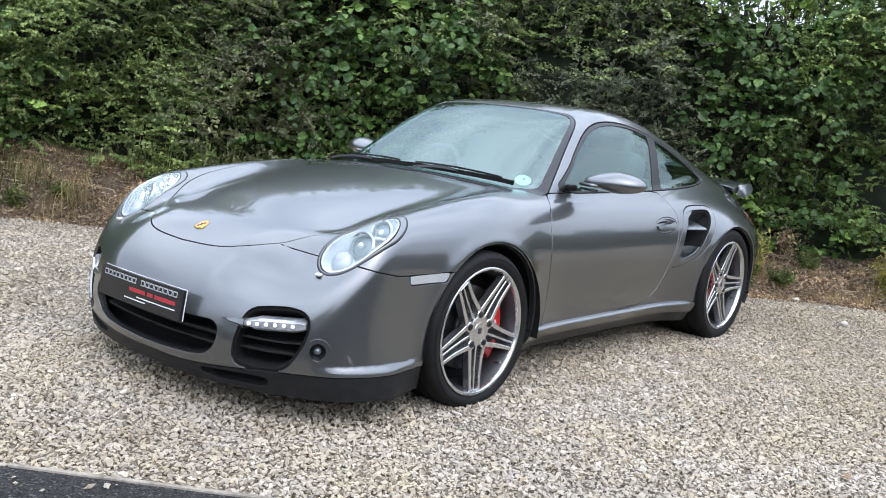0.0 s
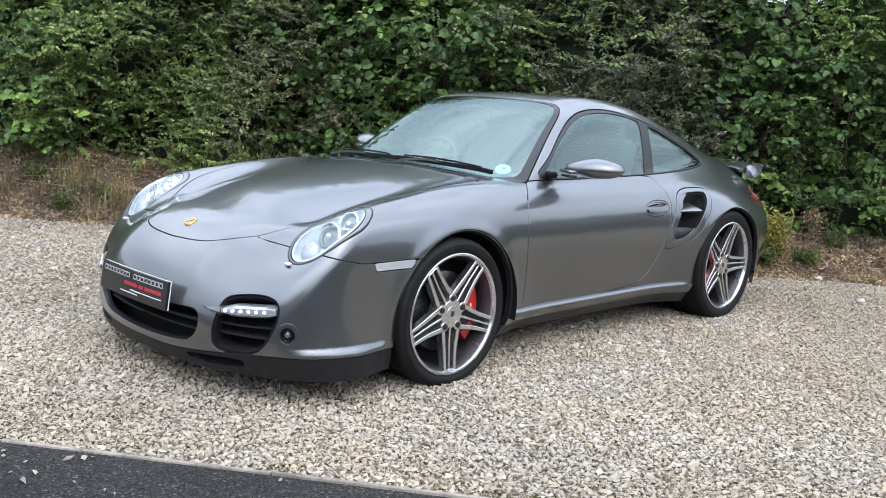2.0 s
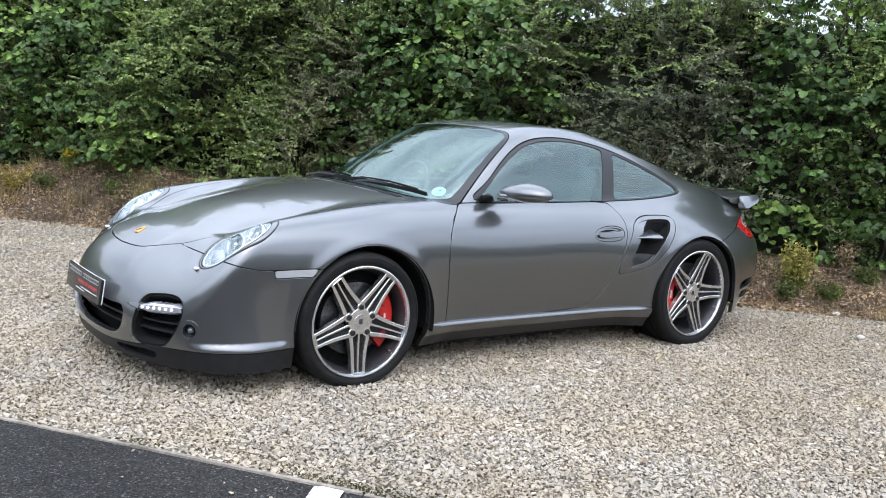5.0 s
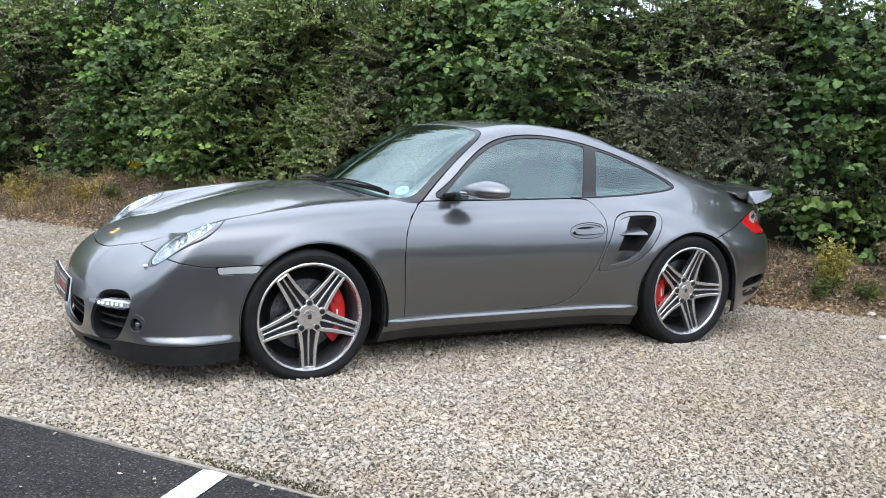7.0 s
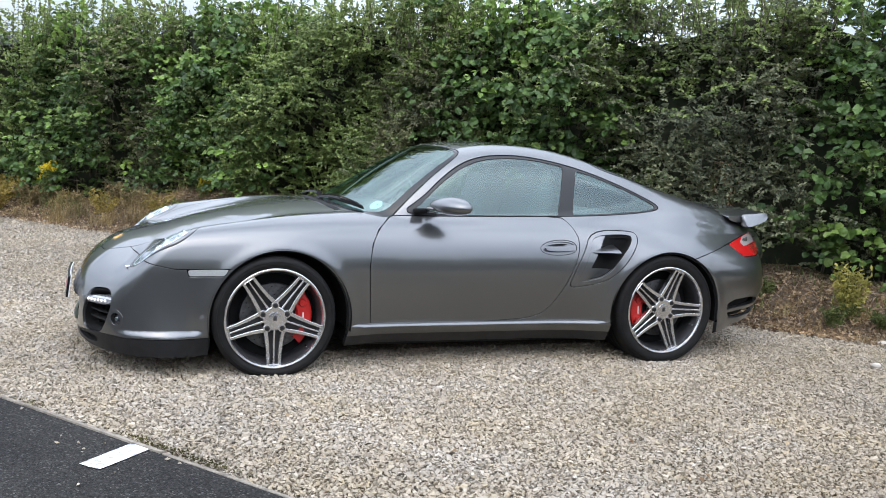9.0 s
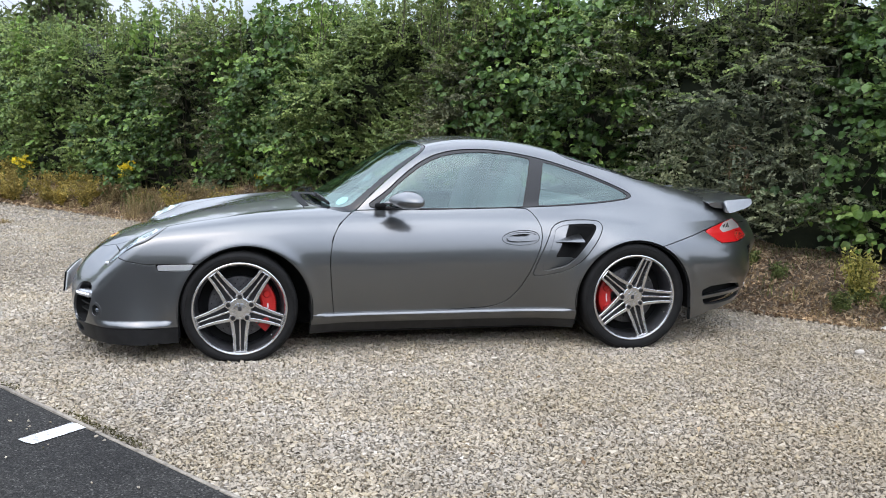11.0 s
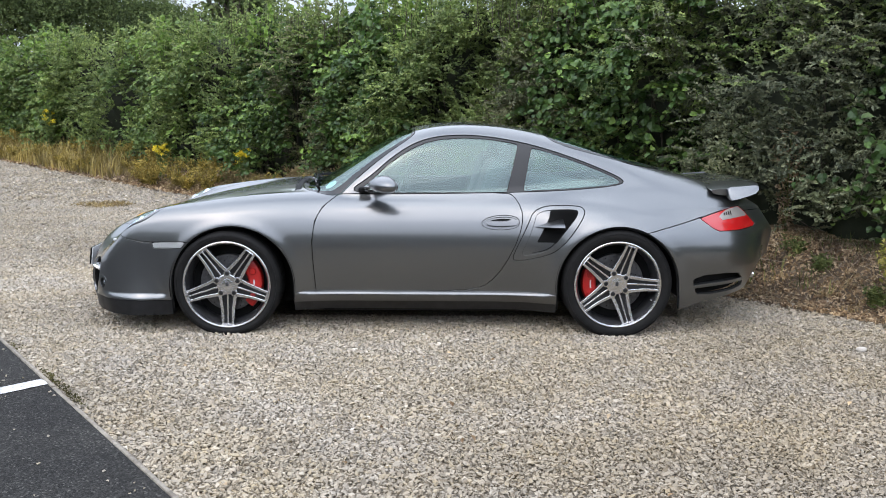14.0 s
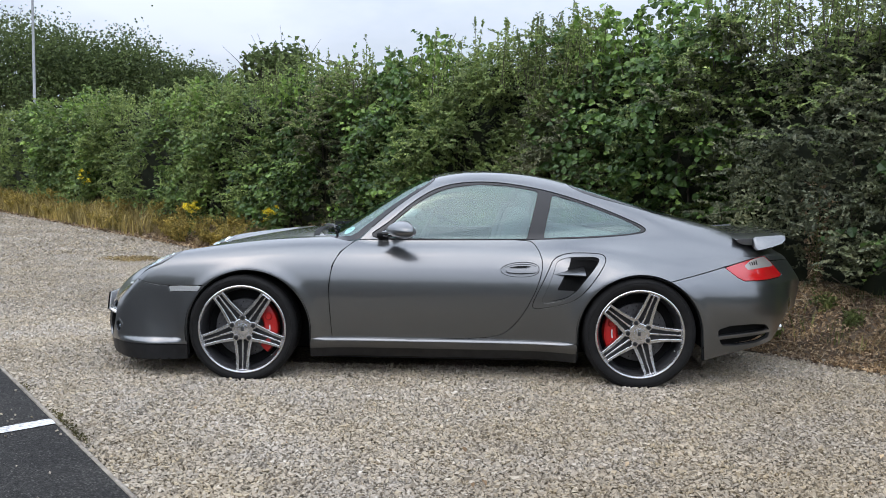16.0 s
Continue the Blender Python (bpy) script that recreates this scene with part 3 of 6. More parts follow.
panel("rear_window_border", [in_rear, no(lambda x, y, z: in_rear(x, y, z) + 0.035)], trim_black, car, BOTH, 0.0, 0.0012, label="black rear window border")
inner_screen = lambda x, y, z: np.maximum(in_screen(x, y, z) + 0.018 + 0.022 * step(0.3, 0.62, y), 0.430 + 0.10 * y ** 2 - x)
panel("windscreen_border", [in_screen, no(inner_screen)], trim_black, car, BOTH, 0.0, 0.0015, label="black printed windscreen border")
# black shell added under the skin so that the panel gaps look dark
panel("gap_underlay", [no(in_screen), no(in_day), no(in_rear), no(in_arch), no(in_mouth), no(in_gill), no(in_scoop), no(in_fog), no(in_slot), no(in_lipg), no(in_lamp), no(in_handle), above_hem, lambda x, y, z: 0.14 - z], deep_black, car, BOTH, 0.0, 0.020, gap=-0.006)
for side in (LEFT, RIGHT):
    s = side[0]
    panel("fender", [in_front, no(in_hood), no(in_lamp), no(in_bumper), no(in_arch), no(in_screen), no(in_mark), no(in_day), fender_hem], paint, car, side, 0.03)
    door = panel("door", [in_door, no(in_day), no(in_sill), no(in_handle)], paint, car, side)
    panel("sill", [in_sill, no(in_arch), lambda x, y, z: 0.395 - x, lambda x, y, z: x - 1.99, lambda x, y, z: 0.182 - z], paint, car, side, 0.03)
    panel("side_skirt", [in_sill, no(in_arch), lambda x, y, z: 0.395 - x, lambda x, y, z: x - 1.99, lambda x, y, z: z - 0.182, lambda x, y, z: 0.118 - z], skirt_shade_grey, car, side, 0.02, 0.006, label="grey side skirt coloured darker for the shade under the sill")
    v, f = [], []
    ledge = [(-0.030, 0.2530), (-0.002, 0.2530), (0.008, 0.2500), (0.014, 0.2440), (0.016, 0.2365), (0.012, 0.230), (-0.030, 0.226)]
    for i in range(41):
        x = 0.405 + 1.575 * i / 40
        y0 = float(flank(x)) - 0.014
        swell = 1.0 - 0.75 * max(float(step(0.47, 0.41, x)), float(step(1.92, 1.98, x)))
        v += [(x, s * (y0 + dy * swell), z) for dy, z in ledge]
    for i in range(40):
        for j in range(7):
            q = (i * 7 + j, i * 7 + (j + 1) % 7, i * 7 + 7 + (j + 1) % 7, i * 7 + 7 + j)
            f.append(q if s > 0 else q[::-1])
    f += [tuple(range(7))[::-1], tuple(range(280, 287))] if s > 0 else [tuple(range(7)), tuple(range(280, 287))[::-1]]
    shape("sill_ledge", v, f, paint, car, smooth=40)
    # side glass in its black surround
    panel("window_surround", [in_day, no(lambda x, y, z: glass_o(x, z)), no(lambda x, y, z: quarter_o(x, z))], seal, car, side, 0.02, 0.002, label="black rubber window surround")
    panel("side_window", [in_day, lambda x, y, z: glass_o(x, z)], side_glass, car, side, 0.0, 0.006, gap=-0.001).visible_shadow = False
    panel("quarter_window", [in_day, lambda x, y, z: quarter_o(x, z)], side_glass, car, side, 0.0, 0.006, gap=-0.001).visible_shadow = False
    # head lamp: a painted rim, a grey bowl with projectors, a clear cover
    lamp = panel("headlight", [in_lamp, no(lambda x, y, z: in_lamp(x, y, z) + 0.0035)], seal, car, side, 0.02, 0.0, gap=0.0, label="oval headlight with clear cover")
    rim_w = lambda x: 0.009 + 0.021 * step(-0.56, -0.39, x)
    in_cover = lambda x, y, z: in_lamp(x, y, z) + rim_w(x)
    panel("rim", [in_lamp, no(in_cover)], paint, lamp, side, 0.014, 0.001, gap=0.003)
    given = patch([in_cover], 0.002)
    edge = -in_cover(*xyz(given[0])) - 0.002
    panel("bowl", None, lamp_grey, lamp, side, 0.0, 0.010 + 0.052 * step(0.006, 0.040, edge), given=given)
    panel("cover", None, clear, lamp, side, 0.0, 0.002, given=given).visible_shadow = False
    panel("bezel", [in_cover, no(lambda x, y, z: in_cover(x, y, z) + 0.011)], lamp_silver, lamp, side, 0.012, 0.005, gap=0.003)
    aim = Vector((-0.80, 0.16 * s, 0.42)).to_track_quat("Z", "Y").to_matrix().to_4x4()
    for (lx, ly, lz), r, mat, deep in (((-0.462, 0.682, 0.688), 0.036, chrome, 0.6), ((-0.555, 0.678, 0.640), 0.042, lamp_silver, 0.25)):
        m = Matrix.Translation((lx, s * ly, lz)) @ aim
        prof = [(r * 1.30, -0.05), (r * 1.30, 0.010), (r * 1.16, 0.017), (r * 1.02, 0.008), (r * 0.96, -0.006)]
        bm = bmesh.new()
        rings = [[bm.verts.new(m @ Vector((rr * math.cos(a), rr * math.sin(a), h))) for a in np.linspace(0, math.tau, 33)[:-1]] for rr, h in prof]
        for r0, r1 in zip(rings, rings[1:]):
            for i in range(32):
                bm.faces.new((r0[i], r0[(i + 1) % 32], r1[(i + 1) % 32], r1[i]))
        part("reflector_ring", bm, mat, lamp)
        bm = bmesh.new()
        bmesh.ops.create_uvsphere(bm, u_segments=24, v_segments=12, radius=r * 0.98, matrix=m @ Matrix.Translation((0, 0, -0.012)) @ Matrix.Diagonal((1, 1, deep, 1)))
        part("lens", bm, projector_glass, lamp)
        bm = bmesh.new()
        bmesh.ops.create_uvsphere(bm, u_segments=16, v_segments=8, radius=r * 0.30, matrix=m @ Matrix.Translation((0, 0, 0.010 if deep < 0.5 else 0.004)))
        part("bulb_shield", bm, chrome, lamp)
    bm = bmesh.new()
    bmesh.ops.create_uvsphere(bm, u_segments=28, v_segments=14, radius=1.0, matrix=Matrix.Translation((-0.632, s * 0.660, 0.578)) @ aim @ Matrix.Diagonal((0.040, 0.046, 0.026, 1)))
    part("indicator_bowl", bm, indicator_grey, lamp)
    bm = rounded_box(0.012, 0.115, 0.030, 0.005, 3, Matrix.Translation((-0.508, s * 0.682, 0.668)) @ aim @ Euler((0, 0, radians(90))).to_matrix().to_4x4())
    part("divider", bm, lamp_silver, lamp)
    bm = rounded_box(0.024, 0.022, 0.012, 0.005, 3, Matrix.Translation((-0.722, s * 0.640, 0.540)))
    part("washer_nozzle", bm, plate_white, lamp)
    # amber-free side marker
    mark = panel("side_marker", [in_mark], marker_lens, car, side, 0.01, 0.004, label="clear side marker lamp")
    panel("cover", [in_mark], clear, mark, side, 0.0, 0.0).visible_shadow = False
    # air scoop ahead of the rear wheel
    ring = panel("air_scoop", [in_vent, no(in_scoop)], paint, car, side, 0.02)
    # the duct sinks from its leading edge to a dark mouth along the trailing edge
    lead = lambda z: 1.765 + 0.38 * (z - 0.482)
    trail = lambda z: 1.945 + 0.75 * (z - 0.525)
    mouth_at = lambda x, z: (x - 1.775) - 0.45 * (z - 0.70) - 0.145
    for name, mat, cut in (("duct", paint, lambda x, y, z: np.minimum(mouth_at(x, z), z - 0.560)), ("duct_mouth", deep_black, lambda x, y, z: np.maximum(-mouth_at(x, z), 0.560 - z))):
        given = patch([in_scoop, cut], -0.001)
        gx, gz = given[0][:, 0], given[0][:, 2]
        across = (gx - lead(gz)) / (trail(gz) - lead(gz))
        deep = 0.003 + 0.095 * step(-0.06, 0.80, across) * step(-0.002, 0.030, 0.004 - scoop_o(gx, gz))
        panel(name, None, mat, ring, side, 0.0, deep, given=given)
    for z0, x0, x1 in ((0.656, 1.828, 2.028),):
        yy = [float(np.interp(0, *zip(*sorted((float(hull(x, y, z0)), y) for y in np.linspace(0.6, 0.95, 120))))) for x in (x0, (x0 + x1) / 2, x1)]
        v = []
        for x, y, th in ((x0, yy[0] - 0.012, 0.002), ((x0 + x1) / 2, yy[1] - 0.012, 0.006), (x1, yy[2] - 0.012, 0.007)):
            for dy, dz in ((0.006, 0), (0, th), (-0.10, th + 0.034), (-0.10, -th + 0.02), (0, -th)):
                v.append((x, s * (y + dy), z0 + dz))
        f = [(i * 5 + j, i * 5 + (j + 1) % 5, i * 5 + 5 + (j + 1) % 5, i * 5 + 5 + j) for i in (0, 1) for j in range(5)] + [(0, 1, 2, 3, 4), (14, 13, 12, 11, 10)]
        shape("blade", v, f if s > 0 else [q[::-1] for q in f], paint, ring, smooth=50)
    # door handle in its oval recess
    handle = panel("door_handle", [in_handle, no(lambda x, y, z: in_handle(x, y, z) + 0.009)], paint, door, side, 0.012, 0.0015, gap=0.0015)
    given = patch([in_handle], 0.002)
    rim = -in_handle(*xyz(given[0]))
    panel("recess", None, paint, handle, side, 0.0, 0.004 + 0.03 * step(0.004, 0.03, rim), given=given)
    # a black patch above the grip stands in for the shade in the recess
    grip_shade_o = inside_line([(1.562, 0.688), (1.62, 0.694), (1.70, 0.697), (1.728, 0.706), (1.70, 0.712), (1.63, 0.711), (1.585, 0.703)], smooth=1)
    panel("grip_shade", [lambda x, y, z: np.where(y > 0.3, grip_shade_o(x, z), 1.0)], deep_black, handle, side, 0.0, 0.017, gap=0.0)
    bar_o = inside_line([(1.532, 0.672), (1.60, 0.681), (1.70, 0.684), (1.748, 0.700), (1.750, 0.664), (1.70, 0.660), (1.60, 0.655)], smooth=2)
    panel("grip", [lambda x, y, z: np.where(y > 0.3, bar_o(x, z), 1.0)], paint, handle, side, 0.016, -0.003, gap=0.0)
    # tail lamp
    tail = panel("tail_light", [in_tail], red_lens, car, side, 0.012, label="red tail light with a pale indicator")
    panel("indicator", [in_tail, lambda x, y, z: tail_white_o(x, z)], white_lens, tail, side, 0.003, -0.0015, gap=0.0)
    for k in range(4):
        rx = 3.046 + 0.015 * k
        ys = np.linspace(0.45, 0.95, 300)
        ry = float(ys[int(np.argmax(hull(np.full(300, rx), ys, np.full(300, 0.716)) > 0))])
        part("lens_rib", rounded_box(0.0045, 0.006, 0.030, 0.001, 1, pose(rx, s * (ry + 0.0005), 0.716 + 0.004 * k, 0, -14, 0)), smoked, tail)
    # fog lamp in the bumper
    fog = panel("fog_light", [lambda x, y, z: in_fog(x, y, z) , no(lambda x, y, z: in_fog(x, y, z) + 0.005)], paint, bumper, side, 0.03, -0.002, gap=-0.003)
    panel("lens", [in_fog], smoked, fog, side, 0.0, 0.024, gap=-0.003)
    panel("bowl_ring", [in_fog, no(lambda x, y, z: in_fog(x, y, z) + 0.004)], deep_black, fog, side, 0.03, 0.004, gap=-0.001)
    for dy, r, mat in ((-0.006, 0.015, projector_glass), (0.016, 0.009, lamp_grey)):
        x_f = np.linspace(-1.1, 0.0, 500)
        x_f = float(x_f[int(np.argmax(hull(x_f, np.full(500, FOG[0] + dy), np.full(500, FOG[1])) < 0))])
        bm = bmesh.new()
        bmesh.ops.create_uvsphere(bm, u_segments=16, v_segments=10, radius=r, matrix=Matrix.Translation((x_f + 0.020, s * (FOG[0] + dy - 0.008), FOG[1])))
        part("projector", bm, mat, fog)
    # side air intake with slats and a row of lit lamps
    panel("intake", [in_gill], deep_black, bumper, side, 0.0, 0.10, gap=-0.02, label="black side air intake")
    panel("intake_wall", [in_gill, no(lambda x, y, z: in_gill(x, y, z) + 0.002)], deep_black, bumper, side, 0.09, 0.012, gap=-0.004)
    for z0 in (0.255, 0.305):
        panel("intake_slat", [in_gill, lambda x, y, z: np.abs(z - z0) - 0.0045], slat_black, bumper, side, 0.05, 0.040, gap=-0.002)
    # rear side slots
    panel("outlet", [in_slot], deep_black, car, side, 0.0, 0.05, gap=-0.012)
    panel("outlet_slat", [in_slot, lambda x, y, z: np.abs(z - 0.296 - 0.06 * (x - 2.82)) - 0.0065], paint, car, side, 0.03, 0.002, gap=-0.003)
    lipg = panel("chin_intake", [in_lipg], deep_black, car, side, 0.0, 0.04, gap=-0.015)

panel("intake", [in_mouth], deep_black, bumper, BOTH, 0.0, 0.10, gap=-0.02, label="black centre air intake")
for z0 in (0.240, 0.285):
    panel("intake_slat", [in_mouth, lambda x, y, z: np.abs(z - z0) - 0.0045], slat_black, bumper, BOTH, 0.05, 0.040, gap=-0.002)
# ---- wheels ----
dark_alloy = grained("near_black_alloy", (0.007, 0.007, 0.0075), (0.014, 0.014, 0.0145), 20, (0.45, 0.6))
def wheel(at, out, rt, w_out, width, turn, hub_w, caliper):
    """One wheel on its axle: tyre, rim, five twin spokes, nuts, brake disc and caliper."""
    w = new("wheel")
    w.parent = car
    tagged(w, "five-spoke polished alloy wheel with a low black tyre")
    rr = 0.262
    back = w_out - width
    prof = [(rr - 0.004, w_out - 0.012), (rr + 0.004, w_out - 0.002), (rr + 0.018, w_out + 0.006), (rt - 0.030, w_out + 0.008), (rt - 0.014, w_out + 0.001), (rt - 0.005, w_out - 0.010), (rt, w_out - 0.026)]
    n_rib = 4
    for i in range(n_rib):
        a = w_out - 0.036 - (width - 0.072) * i / n_rib
        b = w_out - 0.036 - (width - 0.072) * (i + 1) / n_rib
        prof += [(rt, a - 0.002), (rt, b + 0.006), (rt - 0.006, b + 0.005), (rt - 0.006, b - 0.001)]
    prof += [(rt - 0.004, back + 0.02), (rt - 0.02, back), (rr, back + 0.004), (rr - 0.01, back + 0.02)]
    tyre = shape("tyre", *lathe(prof, at, out, 96), rubber, w, "black low-profile rubber tyre")
    band = [(rt - 0.026, w_out + 0.0078), (rt - 0.0255, w_out + 0.0095), (rt - 0.024, w_out + 0.0095), (rt - 0.0235, w_out + 0.0070)]
    shape("sidewall_rib", *lathe(band, at, out, 96), rubber, tyre)
    rim = shape("rim", *lathe([(rr + 0.002, w_out - 0.010), (rr + 0.001, w_out + 0.002), (rr - 0.003, w_out + 0.004), (rr - 0.010, w_out + 0.002), (rr - 0.014, w_out - 0.004), (rr - 0.016, w_out - 0.016)], at, out, 96), alloy, w)
    shape("barrel", *lathe([(rr - 0.016, w_out - 0.016), (rr - 0.022, w_out - 0.030), (rr - 0.030, w_out - 0.06), (rr - 0.036, back + 0.06), (rr - 0.012, back + 0.01)], at, out, 72), alloy_grey, rim)
    # the brake behind the spokes
    disc = shape("brake_disc", *lathe([(0.085, hub_w - 0.075), (0.094, hub_w - 0.068), (0.172, hub_w - 0.068), (0.174, hub_w - 0.072), (0.174, hub_w - 0.10)], at, out, 72), disc_steel, w)
    verts, faces = [], []
    for ring_r, count in ((0.112, 18), (0.134, 18), (0.156, 18)):
        for i in range(count):
            a = math.tau * (i + ring_r * 30) / count
            c = Vector((at[0] + ring_r * math.cos(a), out * (hub_w - 0.0672), at[1] + ring_r * math.sin(a)))
            k = len(verts)
            verts += [c + Vector((0.0035 * math.cos(b), 0, 0.0035 * math.sin(b))) for b in np.linspace(0, math.tau, 7)[:-1]]
            faces.append(tuple(range(k, k + 6)) if out < 0 else tuple(range(k, k + 6))[::-1])
    tagged(shape("drilling", verts, faces, deep_black, disc, smooth=0), kind="stuff")
    shape("hub_bell", *lathe([(0.0, hub_w - 0.050), (0.080, hub_w - 0.050), (0.086, hub_w - 0.056), (0.087, hub_w - 0.09)], at, out, 40), disc_steel, disc)
    shape("backing", *lathe([(0.0, hub_w - 0.112), (0.232, hub_w - 0.112)], at, out, 48), deep_black, w)
    a0, a1 = caliper
    block = [(0.118, hub_w - 0.10), (0.118, hub_w - 0.052), (0.130, hub_w - 0.040), (0.182, hub_w - 0.036), (0.200, hub_w - 0.044), (0.206, hub_w - 0.062), (0.206, hub_w - 0.10)]
    v, f = lathe(block, at, out, 12, a0, a1)
    m = len(block)
    f += [tuple(range(m)), tuple(range(12 * m, 13 * m))[::-1]] if out < 0 else [tuple(range(m))[::-1], tuple(range(12 * m, 13 * m))]
    cal = shape("brake_caliper", v, f, red_caliper, w, "red lacquered brake caliper")
    mid = (a0 + a1) / 2
    v, f = lathe([(0.150, hub_w - 0.040), (0.152, hub_w - 0.0345), (0.158, hub_w - 0.0345), (0.160, hub_w - 0.040)], at, out, 6, mid - 9, mid + 9)
    shape("caliper_badge", v, f, plate_white, cal)
    for a in (-0.30, 0.30):
        c = radians(mid + a * (a1 - a0))
        c = (at[0] + 0.166 * math.cos(c), at[1] + 0.166 * math.sin(c))
        shape("piston_boss", *lathe([(0.0, hub_w - 0.028), (0.016, hub_w - 0.029), (0.020, hub_w - 0.033), (0.022, hub_w - 0.042)], c, out, 20), red_caliper, cal)
    for a in (-0.47, 0.47):
        c = radians(mid + a * (a1 - a0))
        c = (at[0] + 0.138 * math.cos(c), at[1] + 0.138 * math.sin(c))
        shape("caliper_bolt", *lathe([(0.0, hub_w - 0.034), (0.006, hub_w - 0.034), (0.007, hub_w - 0.046)], c, out, 8), disc_steel, cal)
    # hub and spokes
    shape("hub", *lathe([(0.030, hub_w + 0.0008), (0.058, hub_w + 0.0006), (0.062, hub_w - 0.001), (0.064, hub_w - 0.035)], at, out, 48), alloy, w, smooth=15.0)
    cap = shape("centre_cap", *lathe([(0.0, hub_w + 0.004), (0.024, hub_w + 0.003), (0.032, hub_w + 0.002), (0.036, hub_w - 0.003)], at, out, 40), alloy, w, smooth=15.0)
    bm = rounded_box(0.018, 0.003, 0.024, 0.0012, 2, Matrix.Translation((at[0], out * (hub_w + 0.0045), at[1])))
    part("crest", bm, alloy_grey, cap)

    def bar(r0, r1, o0, o1, b0, b1, drop0, drop1, thick):
        """A bar from radius r0 to r1, off its middle line by o, b wide, drop below the face."""
        v = []
        for i in range(7):
            t = i / 6
            r, o, b = r0 + (r1 - r0) * t, o1 + (o0 - o1) * (1 - t) ** 2.2, b0 + (b1 - b0) * t
            d = drop0 + (drop1 - drop0) * t + 0.004 * math.sin(math.pi * t)
            c = 0.0016
            for do, dw in ((-b / 2, -thick), (-b / 2, -c), (-b / 2 + c, 0.0), (b / 2 - c, 0.0), (b / 2, -c), (b / 2, -thick)):
                v.append((r, o + do, dw - d))
        f = [(i * 6 + j, i * 6 + j + 1, i * 6 + 7 + j, i * 6 + 6 + j) for i in range(6) for j in range(5)]
        return v, f + [tuple(range(6))[::-1], tuple(range(36, 42))]

    for k in range(5):
        a = radians(turn + 72 * k)
        ca, sa = math.cos(a), math.sin(a)
        place = lambda q: (at[0] + q[0] * ca - q[1] * sa, out * (hub_w + q[2]), at[1] + q[0] * sa + q[1] * ca)
        verts, faces = [], []
        rise = -(w_out - hub_w) + 0.004
        for o0, o1, b0, b1, r0 in ((-0.0490, -0.0290, 0.0210, 0.0135, 0.056), (0.0490, 0.0290, 0.0210, 0.0135, 0.056)):
            v, f = bar(r0, rr - 0.006, o0, o1, b0, b1, 0.0, rise, 0.032)
            n0 = len(verts)
            verts += [place(q) for q in v]
            faces += [tuple(i + n0 for i in (q if out > 0 else q[::-1])) for q in f]
        v, f = bar(rr - 0.022, rr - 0.006, 0.0, 0.0, 0.054, 0.084, rise + 0.0005, rise, 0.028)
        n0 = len(verts)
        verts += [place(q) for q in v]
        faces += [tuple(i + n0 for i in (q if out > 0 else q[::-1])) for q in f]
        spoke = shape("spoke", verts, faces, alloy, w, smooth=40)
        v, f = bar(0.062, rr - 0.010, 0.0, 0.0, 0.0110, 0.0080, 0.004, rise + 0.004, 0.03)
        shape("spoke_rib", [place(q) for q in v], f if out > 0 else [q[::-1] for q in f], alloy, spoke, smooth=40)
        # near-black strip stands in for the dark depth of the spoke's slots
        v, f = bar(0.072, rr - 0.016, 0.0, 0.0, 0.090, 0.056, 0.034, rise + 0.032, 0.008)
        shape("spoke_slot_shade", [place(q) for q in v], f if out > 0 else [q[::-1] for q in f], dark_alloy, spoke, smooth=40)
        b = a + radians(36)
        c = (at[0] + 0.066 * math.cos(b), at[1] + 0.066 * math.sin(b))
        shape("nut_boss", *lathe([(0.0, hub_w + 0.0012), (0.019, hub_w + 0.0010), (0.0215, hub_w - 0.002), (0.023, hub_w - 0.035)], c, out, 24), alloy, w, smooth=15.0)
        nut = shape("wheel_nut", *lathe([(0.0, hub_w + 0.006), (0.0075, hub_w + 0.006), (0.0088, hub_w + 0.003), (0.0100, hub_w + 0.0045), (0.0130, hub_w + 0.004), (0.0140, hub_w - 0.02)], c, out, 14), dark_alloy, w)
    v = (at[0] + 0.232 * math.cos(radians(turn + 48)), at[1] + 0.232 * math.sin(radians(turn + 48)))
    shape("valve", *lathe([(0.0, w_out - 0.016), (0.004, w_out - 0.017), (0.004, w_out - 0.05)], v, out, 8), alloy, w)
    return w


for out in (-1, 1):
    wheel(HUB_F, out, 0.323, 0.848, 0.235, -90, 0.832, (-46, 44))
    wheel(HUB_R, out, 0.333, 0.868, 0.305, -73, 0.840, (148, 218))
    for cx, cz, r in (ARCH_F, ARCH_R):
        liner = [(r + 0.010, 0.850 if cx < 1 else 0.87), (r + 0.012, 0.48), (0.0, 0.48)]
        shape("wheel_liner", *lathe(liner, (cx, cz), out, 40, -10, 190), deep_black, car)

# ---- under the skin: floor pan, cabin ----
for x0, x1, hw, z0, z1 in ((-0.86, 2.62, 0.46, 0.12, 0.42), (0.42, 1.97, 0.69, 0.110, 0.20), (-0.72, -0.36, 0.70, 0.10, 0.15), (2.60, 3.12, 0.50, 0.235, 0.40)):
    part("floor_pan", rounded_box(x1 - x0, 2 * hw, z1 - z0, 0.02, 2, Matrix.Translation(((x0 + x1) / 2, 0, (z0 + z1) / 2))), deep_black, car)


